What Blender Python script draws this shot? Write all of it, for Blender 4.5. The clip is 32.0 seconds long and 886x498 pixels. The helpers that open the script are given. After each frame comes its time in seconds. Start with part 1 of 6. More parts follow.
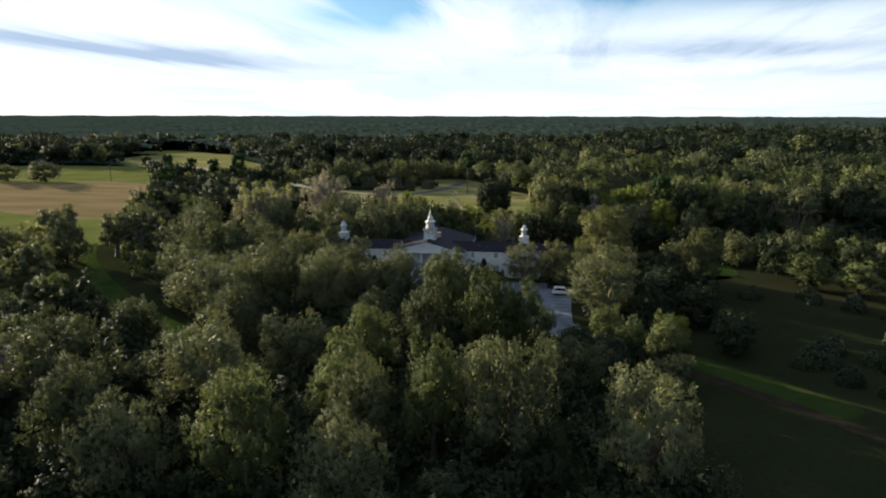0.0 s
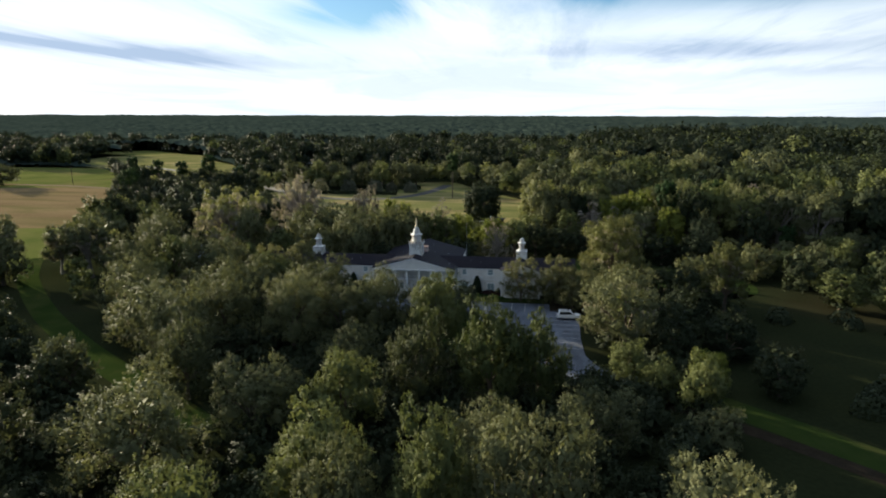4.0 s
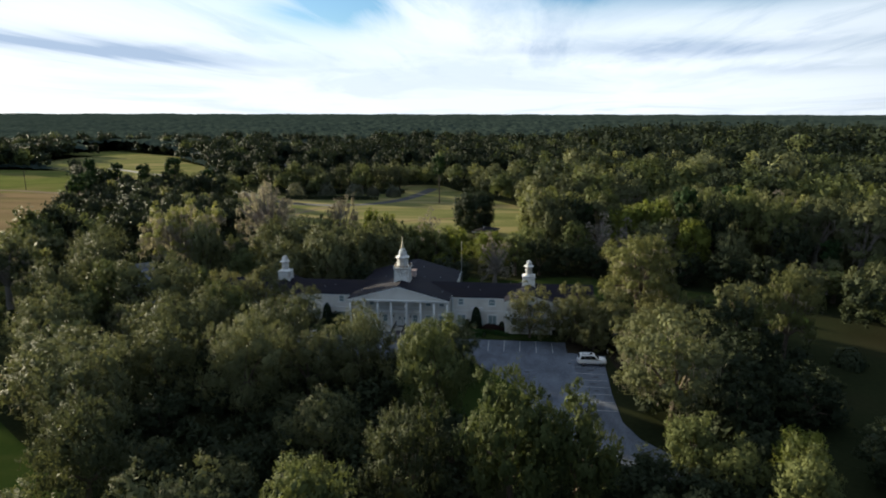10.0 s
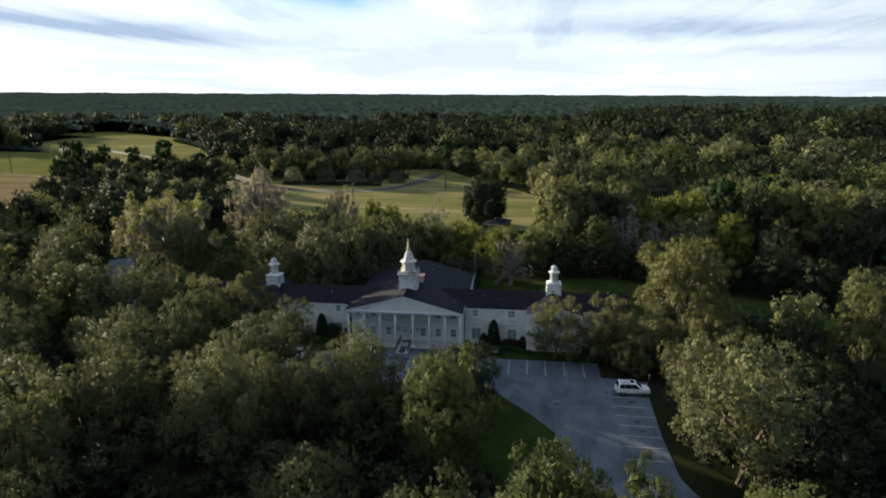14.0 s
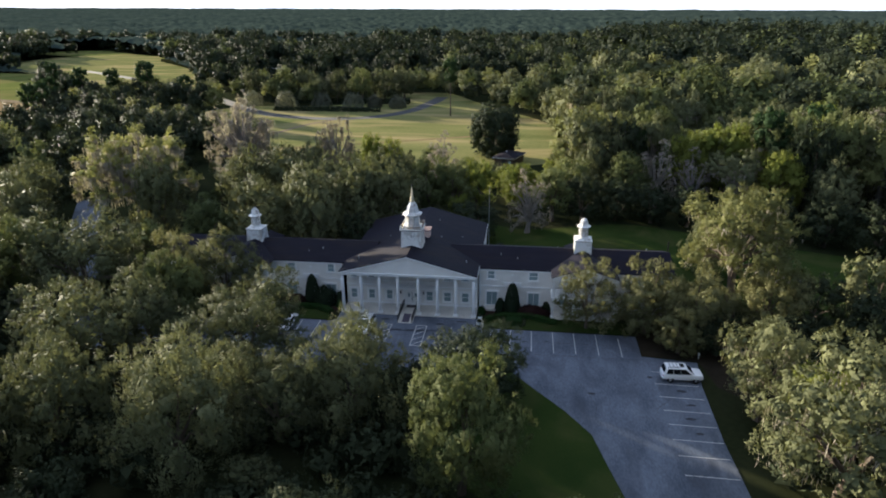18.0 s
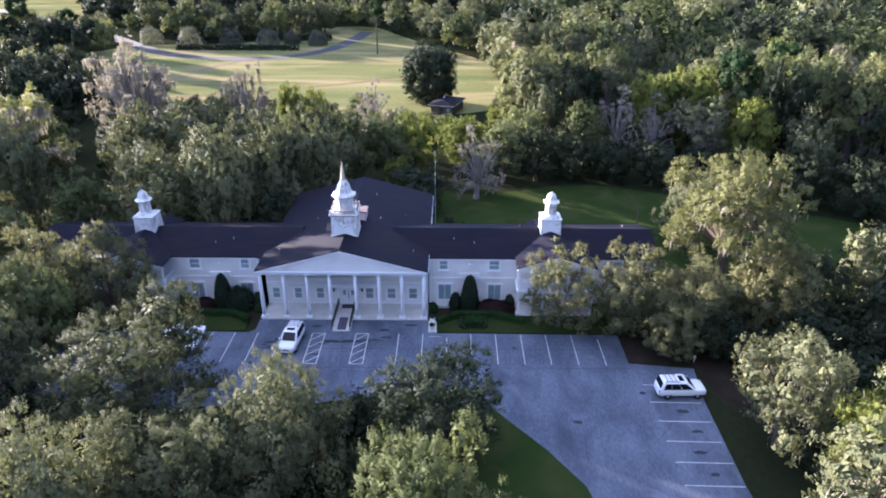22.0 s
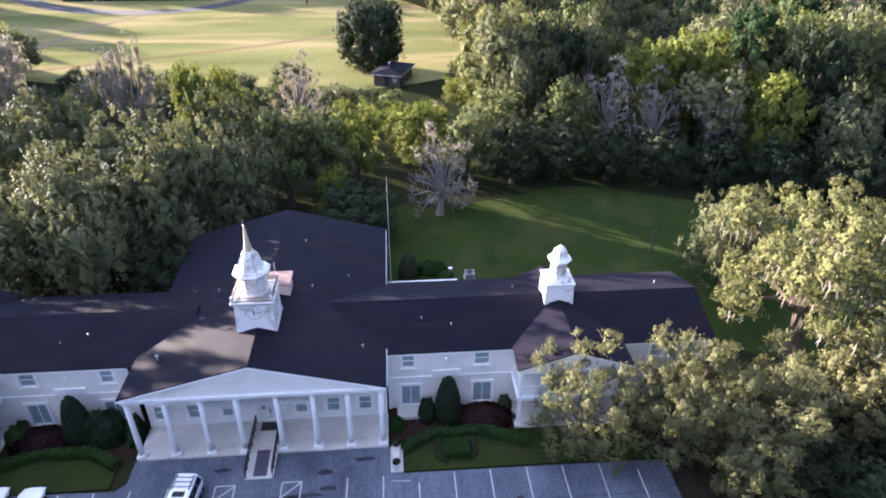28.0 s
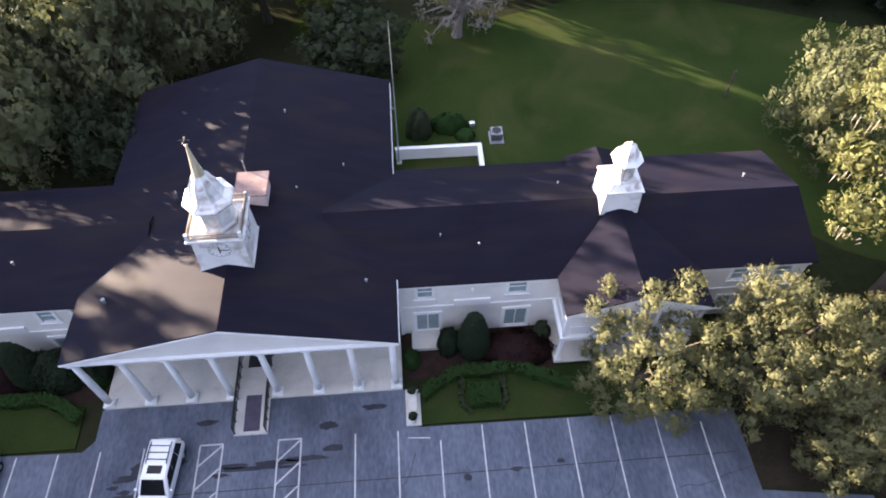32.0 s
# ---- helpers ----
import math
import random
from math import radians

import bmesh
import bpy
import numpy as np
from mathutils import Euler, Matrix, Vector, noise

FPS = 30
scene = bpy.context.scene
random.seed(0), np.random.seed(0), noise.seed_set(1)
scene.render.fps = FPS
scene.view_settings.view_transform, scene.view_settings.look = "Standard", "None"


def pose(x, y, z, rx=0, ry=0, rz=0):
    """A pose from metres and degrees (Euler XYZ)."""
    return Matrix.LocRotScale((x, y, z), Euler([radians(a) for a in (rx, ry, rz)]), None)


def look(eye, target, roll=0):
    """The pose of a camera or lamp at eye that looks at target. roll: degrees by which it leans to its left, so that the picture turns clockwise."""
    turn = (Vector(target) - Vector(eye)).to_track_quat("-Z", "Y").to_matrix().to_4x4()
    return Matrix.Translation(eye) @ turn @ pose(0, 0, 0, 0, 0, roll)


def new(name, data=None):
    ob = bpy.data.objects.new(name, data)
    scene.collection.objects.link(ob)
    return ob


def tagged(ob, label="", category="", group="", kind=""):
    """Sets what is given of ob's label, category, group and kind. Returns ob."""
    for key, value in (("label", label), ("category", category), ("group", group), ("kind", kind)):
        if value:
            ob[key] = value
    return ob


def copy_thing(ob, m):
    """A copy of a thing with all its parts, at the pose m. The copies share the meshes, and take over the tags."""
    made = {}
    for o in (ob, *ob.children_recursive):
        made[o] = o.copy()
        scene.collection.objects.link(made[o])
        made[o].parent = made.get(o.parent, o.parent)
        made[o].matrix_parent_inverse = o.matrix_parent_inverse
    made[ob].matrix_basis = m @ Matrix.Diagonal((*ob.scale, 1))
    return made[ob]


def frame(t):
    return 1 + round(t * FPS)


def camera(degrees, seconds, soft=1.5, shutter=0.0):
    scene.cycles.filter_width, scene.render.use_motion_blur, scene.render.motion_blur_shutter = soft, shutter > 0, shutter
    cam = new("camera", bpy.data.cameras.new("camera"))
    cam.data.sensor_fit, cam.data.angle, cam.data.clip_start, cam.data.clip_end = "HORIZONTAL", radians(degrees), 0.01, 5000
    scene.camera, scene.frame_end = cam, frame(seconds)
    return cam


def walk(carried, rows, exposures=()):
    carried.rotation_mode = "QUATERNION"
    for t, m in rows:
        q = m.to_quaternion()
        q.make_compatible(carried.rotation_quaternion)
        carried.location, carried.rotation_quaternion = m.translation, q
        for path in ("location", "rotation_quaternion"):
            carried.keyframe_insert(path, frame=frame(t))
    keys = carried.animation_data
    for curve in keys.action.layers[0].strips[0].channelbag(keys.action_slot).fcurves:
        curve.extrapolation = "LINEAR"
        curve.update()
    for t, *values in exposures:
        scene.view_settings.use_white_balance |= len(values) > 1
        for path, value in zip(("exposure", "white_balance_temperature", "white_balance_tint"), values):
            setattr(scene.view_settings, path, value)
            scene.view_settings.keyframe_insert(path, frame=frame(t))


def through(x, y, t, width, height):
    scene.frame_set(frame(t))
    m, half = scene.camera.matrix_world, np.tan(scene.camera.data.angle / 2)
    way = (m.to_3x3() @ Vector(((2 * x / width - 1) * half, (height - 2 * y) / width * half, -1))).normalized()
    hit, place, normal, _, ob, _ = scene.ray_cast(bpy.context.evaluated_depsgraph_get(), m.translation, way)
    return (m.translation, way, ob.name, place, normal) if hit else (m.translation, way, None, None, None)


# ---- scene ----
cam = camera(68.6, 32.0, soft=1.9)
METRES, EYE, TILT, LEAN, TURN = 142.0, 40.0, 0.0, 0.0, 10.2
ROWS = [
    (0.0, 0.0, 0.0, 0.0, -0.08, -11.55, 0.39),
    (0.5, -0.0017, 0.017, 0.0003, -0.67, -11.59, 0.39),
    (1.0, -0.0034, 0.0355, 0.0005, -0.92, -11.58, 0.39),
    (1.5, -0.0047, 0.0515, 0.0008, -0.96, -11.58, 0.39),
    (2.0, -0.0065, 0.0693, 0.0006, -0.85, -11.58, 0.4),
    (2.5, -0.0077, 0.0848, 0.0004, -0.81, -11.62, 0.36),
    (3.0, -0.009, 0.1021, 0.0006, -0.87, -11.63, 0.38),
    (3.5, -0.0103, 0.1171, 0.0005, -1.12, -11.65, 0.36),
    (4.0, -0.0117, 0.134, 0.0005, -1.82, -11.61, 0.35),
    (4.5, -0.0132, 0.1487, 0.0003, -2.63, -11.61, 0.29),
    (6.5, -0.017, 0.2094, 0.0001, -3.6, -11.65, 0.28),
    (7.0, -0.0173, 0.2256, -0.0001, -3.41, -11.65, 0.31),
    (7.5, -0.0177, 0.2397, -0.0001, -3.32, -11.69, 0.33),
    (8.0, -0.018, 0.2559, -0.0003, -3.36, -11.7, 0.32),
    (8.5, -0.018, 0.27, -0.0004, -3.4, -11.69, 0.32),
    (9.0, -0.0182, 0.2855, -0.0002, -3.32, -11.7, 0.36),
    (9.5, -0.0182, 0.3009, -0.0004, -3.3, -11.73, 0.37),
    (10.0, -0.0181, 0.3159, 0.0, -3.41, -11.74, 0.4),
    (10.5, -0.0184, 0.3312, 0.0001, -3.38, -11.71, 0.37),
    (11.0, -0.019, 0.3464, 0.0006, -3.32, -11.74, 0.36),
    (11.5, -0.0197, 0.3611, 0.0007, -3.3, -11.76, 0.35),
    (12.0, -0.0202, 0.3761, 0.001, -3.28, -11.74, 0.3),
    (12.5, -0.0208, 0.3913, 0.0013, -3.23, -11.73, 0.29),
    (13.0, -0.0219, 0.406, 0.0017, -3.23, -11.77, 0.23),
    (13.5, -0.0219, 0.4215, 0.0012, -3.21, -12.11, 0.22),
    (14.0, -0.0221, 0.4367, 0.0014, -3.13, -13.41, 0.23),
    (14.5, -0.0225, 0.4525, 0.0012, -2.99, -15.64, 0.25),
    (15.0, -0.0225, 0.4676, 0.0016, -2.78, -17.04, 0.31),
    (15.5, -0.0228, 0.4824, 0.0016, -2.76, -17.68, 0.33),
    (17.5, -0.0234, 0.5424, 0.0016, -2.95, -19.52, 0.37),
    (18.0, -0.0238, 0.5578, 0.0016, -3.0, -20.29, 0.33),
    (18.5, -0.0242, 0.5731, 0.0017, -3.04, -21.01, 0.32),
    (19.0, -0.0246, 0.5891, 0.0014, -3.99, -21.75, 0.26),
    (19.5, -0.0251, 0.6052, 0.001, -5.71, -22.47, 0.17),
    (20.0, -0.0257, 0.6205, 0.0012, -7.58, -23.22, 0.1),
    (20.5, -0.0261, 0.6363, 0.0007, -8.7, -23.96, -0.01),
    (21.0, -0.0256, 0.6518, 0.0004, -9.08, -24.63, 0.01),
    (21.5, -0.0255, 0.6674, 0.0003, -9.18, -25.36, -0.02),
    (22.0, -0.0249, 0.6831, -0.0002, -9.48, -26.02, -0.04),
    (22.5, -0.0237, 0.6978, -0.0003, -10.16, -26.58, -0.03),
    (23.0, -0.0225, 0.7148, -0.0005, -11.55, -27.26, -0.06),
    (23.5, -0.0208, 0.7299, -0.0013, -13.35, -27.75, -0.06),
    (24.0, -0.019, 0.7472, -0.0013, -14.62, -28.16, -0.12),
    (24.5, -0.0173, 0.762, -0.0017, -14.94, -28.5, -0.14),
    (25.0, -0.0154, 0.7787, -0.002, -15.14, -28.71, -0.15),
    (25.5, -0.0126, 0.7936, -0.0024, -15.17, -28.76, -0.17),
    (27.5, -0.0017, 0.8586, -0.0035, -14.97, -30.12, -0.16),
    (28.0, 0.0014, 0.8757, -0.0036, -14.65, -31.19, -0.16),
    (28.5, 0.0034, 0.8899, -0.0038, -14.66, -32.25, -0.19),
    (29.0, 0.0055, 0.9065, -0.0035, -14.74, -34.34, -0.27),
    (29.5, 0.0078, 0.9203, -0.0038, -14.69, -37.94, -0.25),
    (30.0, 0.0112, 0.9367, -0.0034, -14.75, -43.77, -0.16),
    (30.5, 0.0143, 0.9508, -0.0032, -14.72, -48.42, -0.05),
    (31.0, 0.0172, 0.966, -0.0037, -14.63, -51.48, 0.06),
    (31.5, 0.0195, 0.9797, -0.0039, -14.52, -52.63, 0.05),
    (32.0, 0.0229, 0.995, -0.0045, -14.4, -52.97, 0.14),
]
# the film's own brightness rises while the sky leaves the view
EXPOSURES = [(0.0, 1.72, 5600, 5), (13.0, 1.62, 5600, 5), (15.5, 1.82, 5500, 7), (17.5, 2.15, 5350, 10), (18.5, 2.52, 5150, 16), (18.9, 3.2, 4900, 25), (20.0, 3.2, 4800, 28), (25.0, 3.26, 4850, 28), (28.0, 3.38, 5100, 26), (30.0, 3.38, 5450, 24), (32.0, 3.38, 5600, 24)]
walk(cam, [(t, pose(0, 0, EYE, TILT, LEAN, TURN) @ pose(METRES * x, METRES * y, METRES * z, 90 + pitch, roll, yaw)) for t, x, y, z, yaw, pitch, roll in ROWS], EXPOSURES)


# ---- sky and sun ----
SUN_AZ, SUN_EL = 56.0, 9.5  # degrees left of +y, degrees up
world = bpy.data.worlds.new("sky")
scene.world = world
world.use_nodes = True


def build_sky():
    nt = world.node_tree
    nt.nodes.clear()
    N, L = nt.nodes.new, nt.links.new
    out, bg = N("ShaderNodeOutputWorld"), N("ShaderNodeBackground")
    sky = N("ShaderNodeTexSky")
    sky.sky_type, sky.sun_disc = "NISHITA", False
    sky.sun_elevation, sky.sun_rotation = radians(SUN_EL), radians(-SUN_AZ)
    sky.air_density, sky.dust_density, sky.ozone_density = 1.0, 0.5, 3.0
    tc = N("ShaderNodeTexCoord")
    sep = N("ShaderNodeSeparateXYZ")
    L(tc.outputs["Generated"], sep.inputs[0])
    # a flat cloud layer: the direction divided by its height
    zz = N("ShaderNodeMath"); zz.operation = "MAXIMUM"; zz.inputs[1].default_value = 0.0
    L(sep.outputs["Z"], zz.inputs[0])
    za = N("ShaderNodeMath"); za.operation = "ADD"; za.inputs[1].default_value = 0.045
    L(zz.outputs[0], za.inputs[0])
    comb = N("ShaderNodeCombineXYZ")
    for k in ("X", "Y"):
        d = N("ShaderNodeMath"); d.operation = "DIVIDE"
        L(sep.outputs[k], d.inputs[0]); L(za.outputs[0], d.inputs[1])
        L(d.outputs[0], comb.inputs[k])

    def cloud(scale, rot, stretch, detail, seed):
        mp = N("ShaderNodeMapping")
        mp.inputs["Rotation"].default_value = (0, 0, radians(rot))
        mp.inputs["Scale"].default_value = (scale, scale * stretch, 1)
        mp.inputs["Location"].default_value = (seed, seed * 0.7, 0)
        L(comb.outputs[0], mp.inputs["Vector"])
        no = N("ShaderNodeTexNoise")
        no.inputs["Scale"].default_value, no.inputs["Detail"].default_value = 1.0, detail
        no.inputs["Roughness"].default_value, no.inputs["Distortion"].default_value = 0.62, 0.7
        L(mp.outputs[0], no.inputs["Vector"])
        return no.outputs["Fac"]

    def ramp(fac, a, b, least=0.0):
        r = N("ShaderNodeMapRange")
        r.interpolation_type = "SMOOTHSTEP"
        r.inputs["From Min"].default_value, r.inputs["From Max"].default_value = a, b
        r.inputs["To Min"].default_value = least
        L(fac, r.inputs["Value"])
        return r.outputs["Result"]

    def math_node(op, p, q=None, r=None):
        m = N("ShaderNodeMath")
        m.operation = op
        for i, v in enumerate((p, q, r)):
            if v is None:
                continue
            if isinstance(v, (int, float)):
                m.inputs[i].default_value = v
            else:
                L(v, m.inputs[i])
        return m.outputs[0]

    wisp = cloud(0.30, 62, 0.40, 8.0, 4.4)
    fine = cloud(0.8, 70, 0.25, 7.0, 1.7)
    cover = ramp(wisp, 0.37, 0.54)
    # direction in degrees, bent a little by the wisps
    bend = math_node("SUBTRACT", fine, 0.5)
    az = math_node("MULTIPLY_ADD", math_node("ARCTAN2", sep.outputs["X"], sep.outputs["Y"]), 57.3, math_node("MULTIPLY", bend, 20.0))
    el = math_node("MULTIPLY_ADD", math_node("ARCSINE", sep.outputs["Z"]), 57.3, math_node("MULTIPLY", math_node("SUBTRACT", wisp, 0.5), 4.0))

    def soft_patch(a, e, wide, high, tilt):
        """1 at a direction, fading out over its width and height."""
        da = math_node("SUBTRACT", az, a)
        de = math_node("SUBTRACT", math_node("SUBTRACT", el, e), math_node("MULTIPLY", da, tilt))
        q = math_node("ADD", math_node("POWER", math_node("DIVIDE", da, wide), 2.0), math_node("POWER", math_node("DIVIDE", de, high), 2.0))
        return math_node("EXPONENT", math_node("MULTIPLY", q, -1.0))

    # long thin clouds fill the low sky, with a few blue gaps and grey streaks
    low_sky = math_node("MULTIPLY", ramp(sep.outputs["Z"], 0.26, 0.12), 0.93)
    cover = math_node("MAXIMUM", cover, low_sky)
    for gap, amount in (((-17.0, 9.0, 5.5, 2.4, 0.05), 1.3), ((20.0, 9.6, 13.0, 1.9, 0.02), 1.0), ((3.0, 9.0, 4.5, 1.6, -0.05), 0.7), ((-60.0, 16.0, 18.0, 4.0, 0.0), 0.8), ((60.0, 18.0, 20.0, 5.0, 0.0), 0.8)):
        cover = math_node("SUBTRACT", cover, math_node("MULTIPLY", soft_patch(*gap), amount))
    cover = math_node("MAXIMUM", cover, 0.0)
    grey = math_node("MULTIPLY", ramp(cloud(0.22, 15, 0.55, 6.0, 7.7), 0.48, 0.66), 0.3)
    for streak, amount in (((-37.0, 5.5, 17.0, 0.7, -0.075), 1.15), ((12.0, 5.2, 15.0, 0.7, -0.02), 0.8), ((-16.0, 3.4, 16.0, 0.35, -0.02), 0.3), ((20.0, 3.2, 14.0, 0.45, 0.0), 0.35)):
        grey = math_node("MAXIMUM", grey, math_node("MULTIPLY", soft_patch(*streak), amount))
    # thin fibres in the cloud sheet
    fibre = math_node("MULTIPLY", ramp(cloud(1.5, 66, 0.16, 10.0, 2.9), 0.47, 0.70), 0.42)
    grey = math_node("ADD", grey, math_node("MULTIPLY", fibre, ramp(sep.outputs["Z"], 0.03, 0.10)))
    tone = N("ShaderNodeMix"); tone.data_type = "RGBA"
    tone.inputs["A"].default_value, tone.inputs["B"].default_value = (7.2, 6.95, 6.7, 1), (3.4, 3.8, 4.45, 1)
    L(grey, tone.inputs["Factor"])
    # evening clouds are bright towards the sun and dull on the far side of the sky
    sun_way = N("ShaderNodeVectorMath"); sun_way.operation = "DOT_PRODUCT"
    sun_way.inputs[1].default_value = (-math.sin(radians(SUN_AZ)), math.cos(radians(SUN_AZ)), 0.0)
    L(tc.outputs["Generated"], sun_way.inputs[0])
    lit = ramp(sun_way.outputs["Value"], -0.8, 0.45)
    dull = N("ShaderNodeMix"); dull.data_type = "RGBA"
    dull.inputs["A"].default_value, dull.inputs["B"].default_value = (0.15, 0.185, 0.235, 1), (1, 1, 1, 1)
    L(lit, dull.inputs["Factor"])
    glow = N("ShaderNodeMix"); glow.data_type = "RGBA"; glow.blend_type = "MULTIPLY"
    glow.inputs["Factor"].default_value = 1.0
    L(tone.outputs["Result"], glow.inputs["A"]); L(dull.outputs["Result"], glow.inputs["B"])
    # thin veil that closes towards the horizon
    veil = ramp(sep.outputs["Z"], 0.13, 0.02)
    # clouds thin out overhead
    low = ramp(sep.outputs["Z"], 0.75, 0.12, 0.8)
    lw = N("ShaderNodeMath"); lw.operation = "MULTIPLY"
    L(cover, lw.inputs[0]); L(low, lw.inputs[1])
    cover = lw.outputs[0]
    mx = N("ShaderNodeMath"); mx.operation = "MAXIMUM"
    sc = N("ShaderNodeMath"); sc.operation = "MULTIPLY"; sc.inputs[1].default_value = 0.8
    L(veil, sc.inputs[0]); L(cover, mx.inputs[0]); L(sc.outputs[0], mx.inputs[1])
    mix = N("ShaderNodeMix"); mix.data_type = "RGBA"
    L(mx.outputs[0], mix.inputs["Factor"]); L(sky.outputs[0], mix.inputs["A"]); L(glow.outputs["Result"], mix.inputs["B"])
    bg.inputs["Strength"].default_value = 0.05
    L(mix.outputs["Result"], bg.inputs["Color"]); L(bg.outputs[0], out.inputs[0])


build_sky()
sun_data = bpy.data.lights.new("sun", "SUN")
sun_data.energy, sun_data.angle, sun_data.color = 5.0, radians(0.6), (1.0, 0.79, 0.50)
sun = new("sun", sun_data)
sun.matrix_world = look((0, 0, 0), (math.sin(radians(SUN_AZ)) * math.cos(radians(SUN_EL)), -math.cos(radians(SUN_AZ)) * math.cos(radians(SUN_EL)), -math.sin(radians(SUN_EL))))
sun.location = (-200, 300, 120)


# ---- materials ----
def node_mat(name):
    m = bpy.data.materials.new(name)
    m.use_nodes = True
    nt = m.node_tree
    return m, nt, nt.nodes["Principled BSDF"], nt.nodes["Material Output"]


def surface(name, dark, light, scale=1.0, rough=0.8, metal=0.0, bump=0.2, fine=12.0, stain=None, stain_scale=0.3, stain_amount=0.5, piece=0.0, spec=0.3, stretch=(1, 1, 1)):
    """A weathered surface: two colours mixed by a coarse and a fine noise, stains, and fine relief."""
    m, nt, p, out = node_mat(name)
    N, L = nt.nodes.new, nt.links.new
    tc = N("ShaderNodeNewGeometry")
    mp = N("ShaderNodeMapping"); mp.inputs["Scale"].default_value = stretch
    L(tc.outputs["Position"], mp.inputs["Vector"])
    a, b = N("ShaderNodeTexNoise"), N("ShaderNodeTexNoise")
    a.inputs["Scale"].default_value, a.inputs["Detail"].default_value = scale, 5
    b.inputs["Scale"].default_value, b.inputs["Detail"].default_value = scale * fine, 3
    L(mp.outputs[0], a.inputs["Vector"]); L(mp.outputs[0], b.inputs["Vector"])
    av = N("ShaderNodeMath"); av.operation = "MULTIPLY_ADD"; av.inputs[1].default_value = 0.6
    bs = N("ShaderNodeMath"); bs.operation = "MULTIPLY"; bs.inputs[1].default_value = 0.4
    L(b.outputs["Fac"], bs.inputs[0]); L(a.outputs["Fac"], av.inputs[0]); L(bs.outputs[0], av.inputs[2])
    rg = N("ShaderNodeMapRange"); rg.inputs["From Min"].default_value, rg.inputs["From Max"].default_value = 0.32, 0.68
    L(av.outputs[0], rg.inputs["Value"])
    mix = N("ShaderNodeMix"); mix.data_type = "RGBA"
    mix.inputs["A"].default_value, mix.inputs["B"].default_value = (*dark, 1), (*light, 1)
    L(rg.outputs[0], mix.inputs["Factor"])
    col = mix.outputs["Result"]
    if stain:
        s = N("ShaderNodeTexNoise"); s.inputs["Scale"].default_value, s.inputs["Detail"].default_value, s.inputs["Distortion"].default_value = stain_scale, 7, 0.8
        L(mp.outputs[0], s.inputs["Vector"])
        sr = N("ShaderNodeMapRange"); sr.inputs["From Min"].default_value, sr.inputs["From Max"].default_value, sr.inputs["To Max"].default_value = 0.5, 0.72, stain_amount
        L(s.outputs["Fac"], sr.inputs["Value"])
        sm = N("ShaderNodeMix"); sm.data_type = "RGBA"; sm.inputs["B"].default_value = (*stain, 1)
        L(sr.outputs[0], sm.inputs["Factor"]); L(col, sm.inputs["A"])
        col = sm.outputs["Result"]
    if piece:
        oi = N("ShaderNodeObjectInfo")
        hv = N("ShaderNodeHueSaturation")
        pr = N("ShaderNodeMapRange"); pr.inputs["To Min"].default_value, pr.inputs["To Max"].default_value = 1 - piece, 1 + piece
        L(oi.outputs["Random"], pr.inputs["Value"]); L(pr.outputs[0], hv.inputs["Value"]); L(col, hv.inputs["Color"])
        col = hv.outputs["Color"]
    L(col, p.inputs["Base Color"])
    p.inputs["Roughness"].default_value, p.inputs["Metallic"].default_value = rough, metal
    p.inputs["Specular IOR Level"].default_value = spec
    if bump:
        bp = N("ShaderNodeBump"); bp.inputs["Strength"].default_value, bp.inputs["Distance"].default_value = bump, 0.03
        L(av.outputs[0], bp.inputs["Height"]); L(bp.outputs[0], p.inputs["Normal"])
    return m


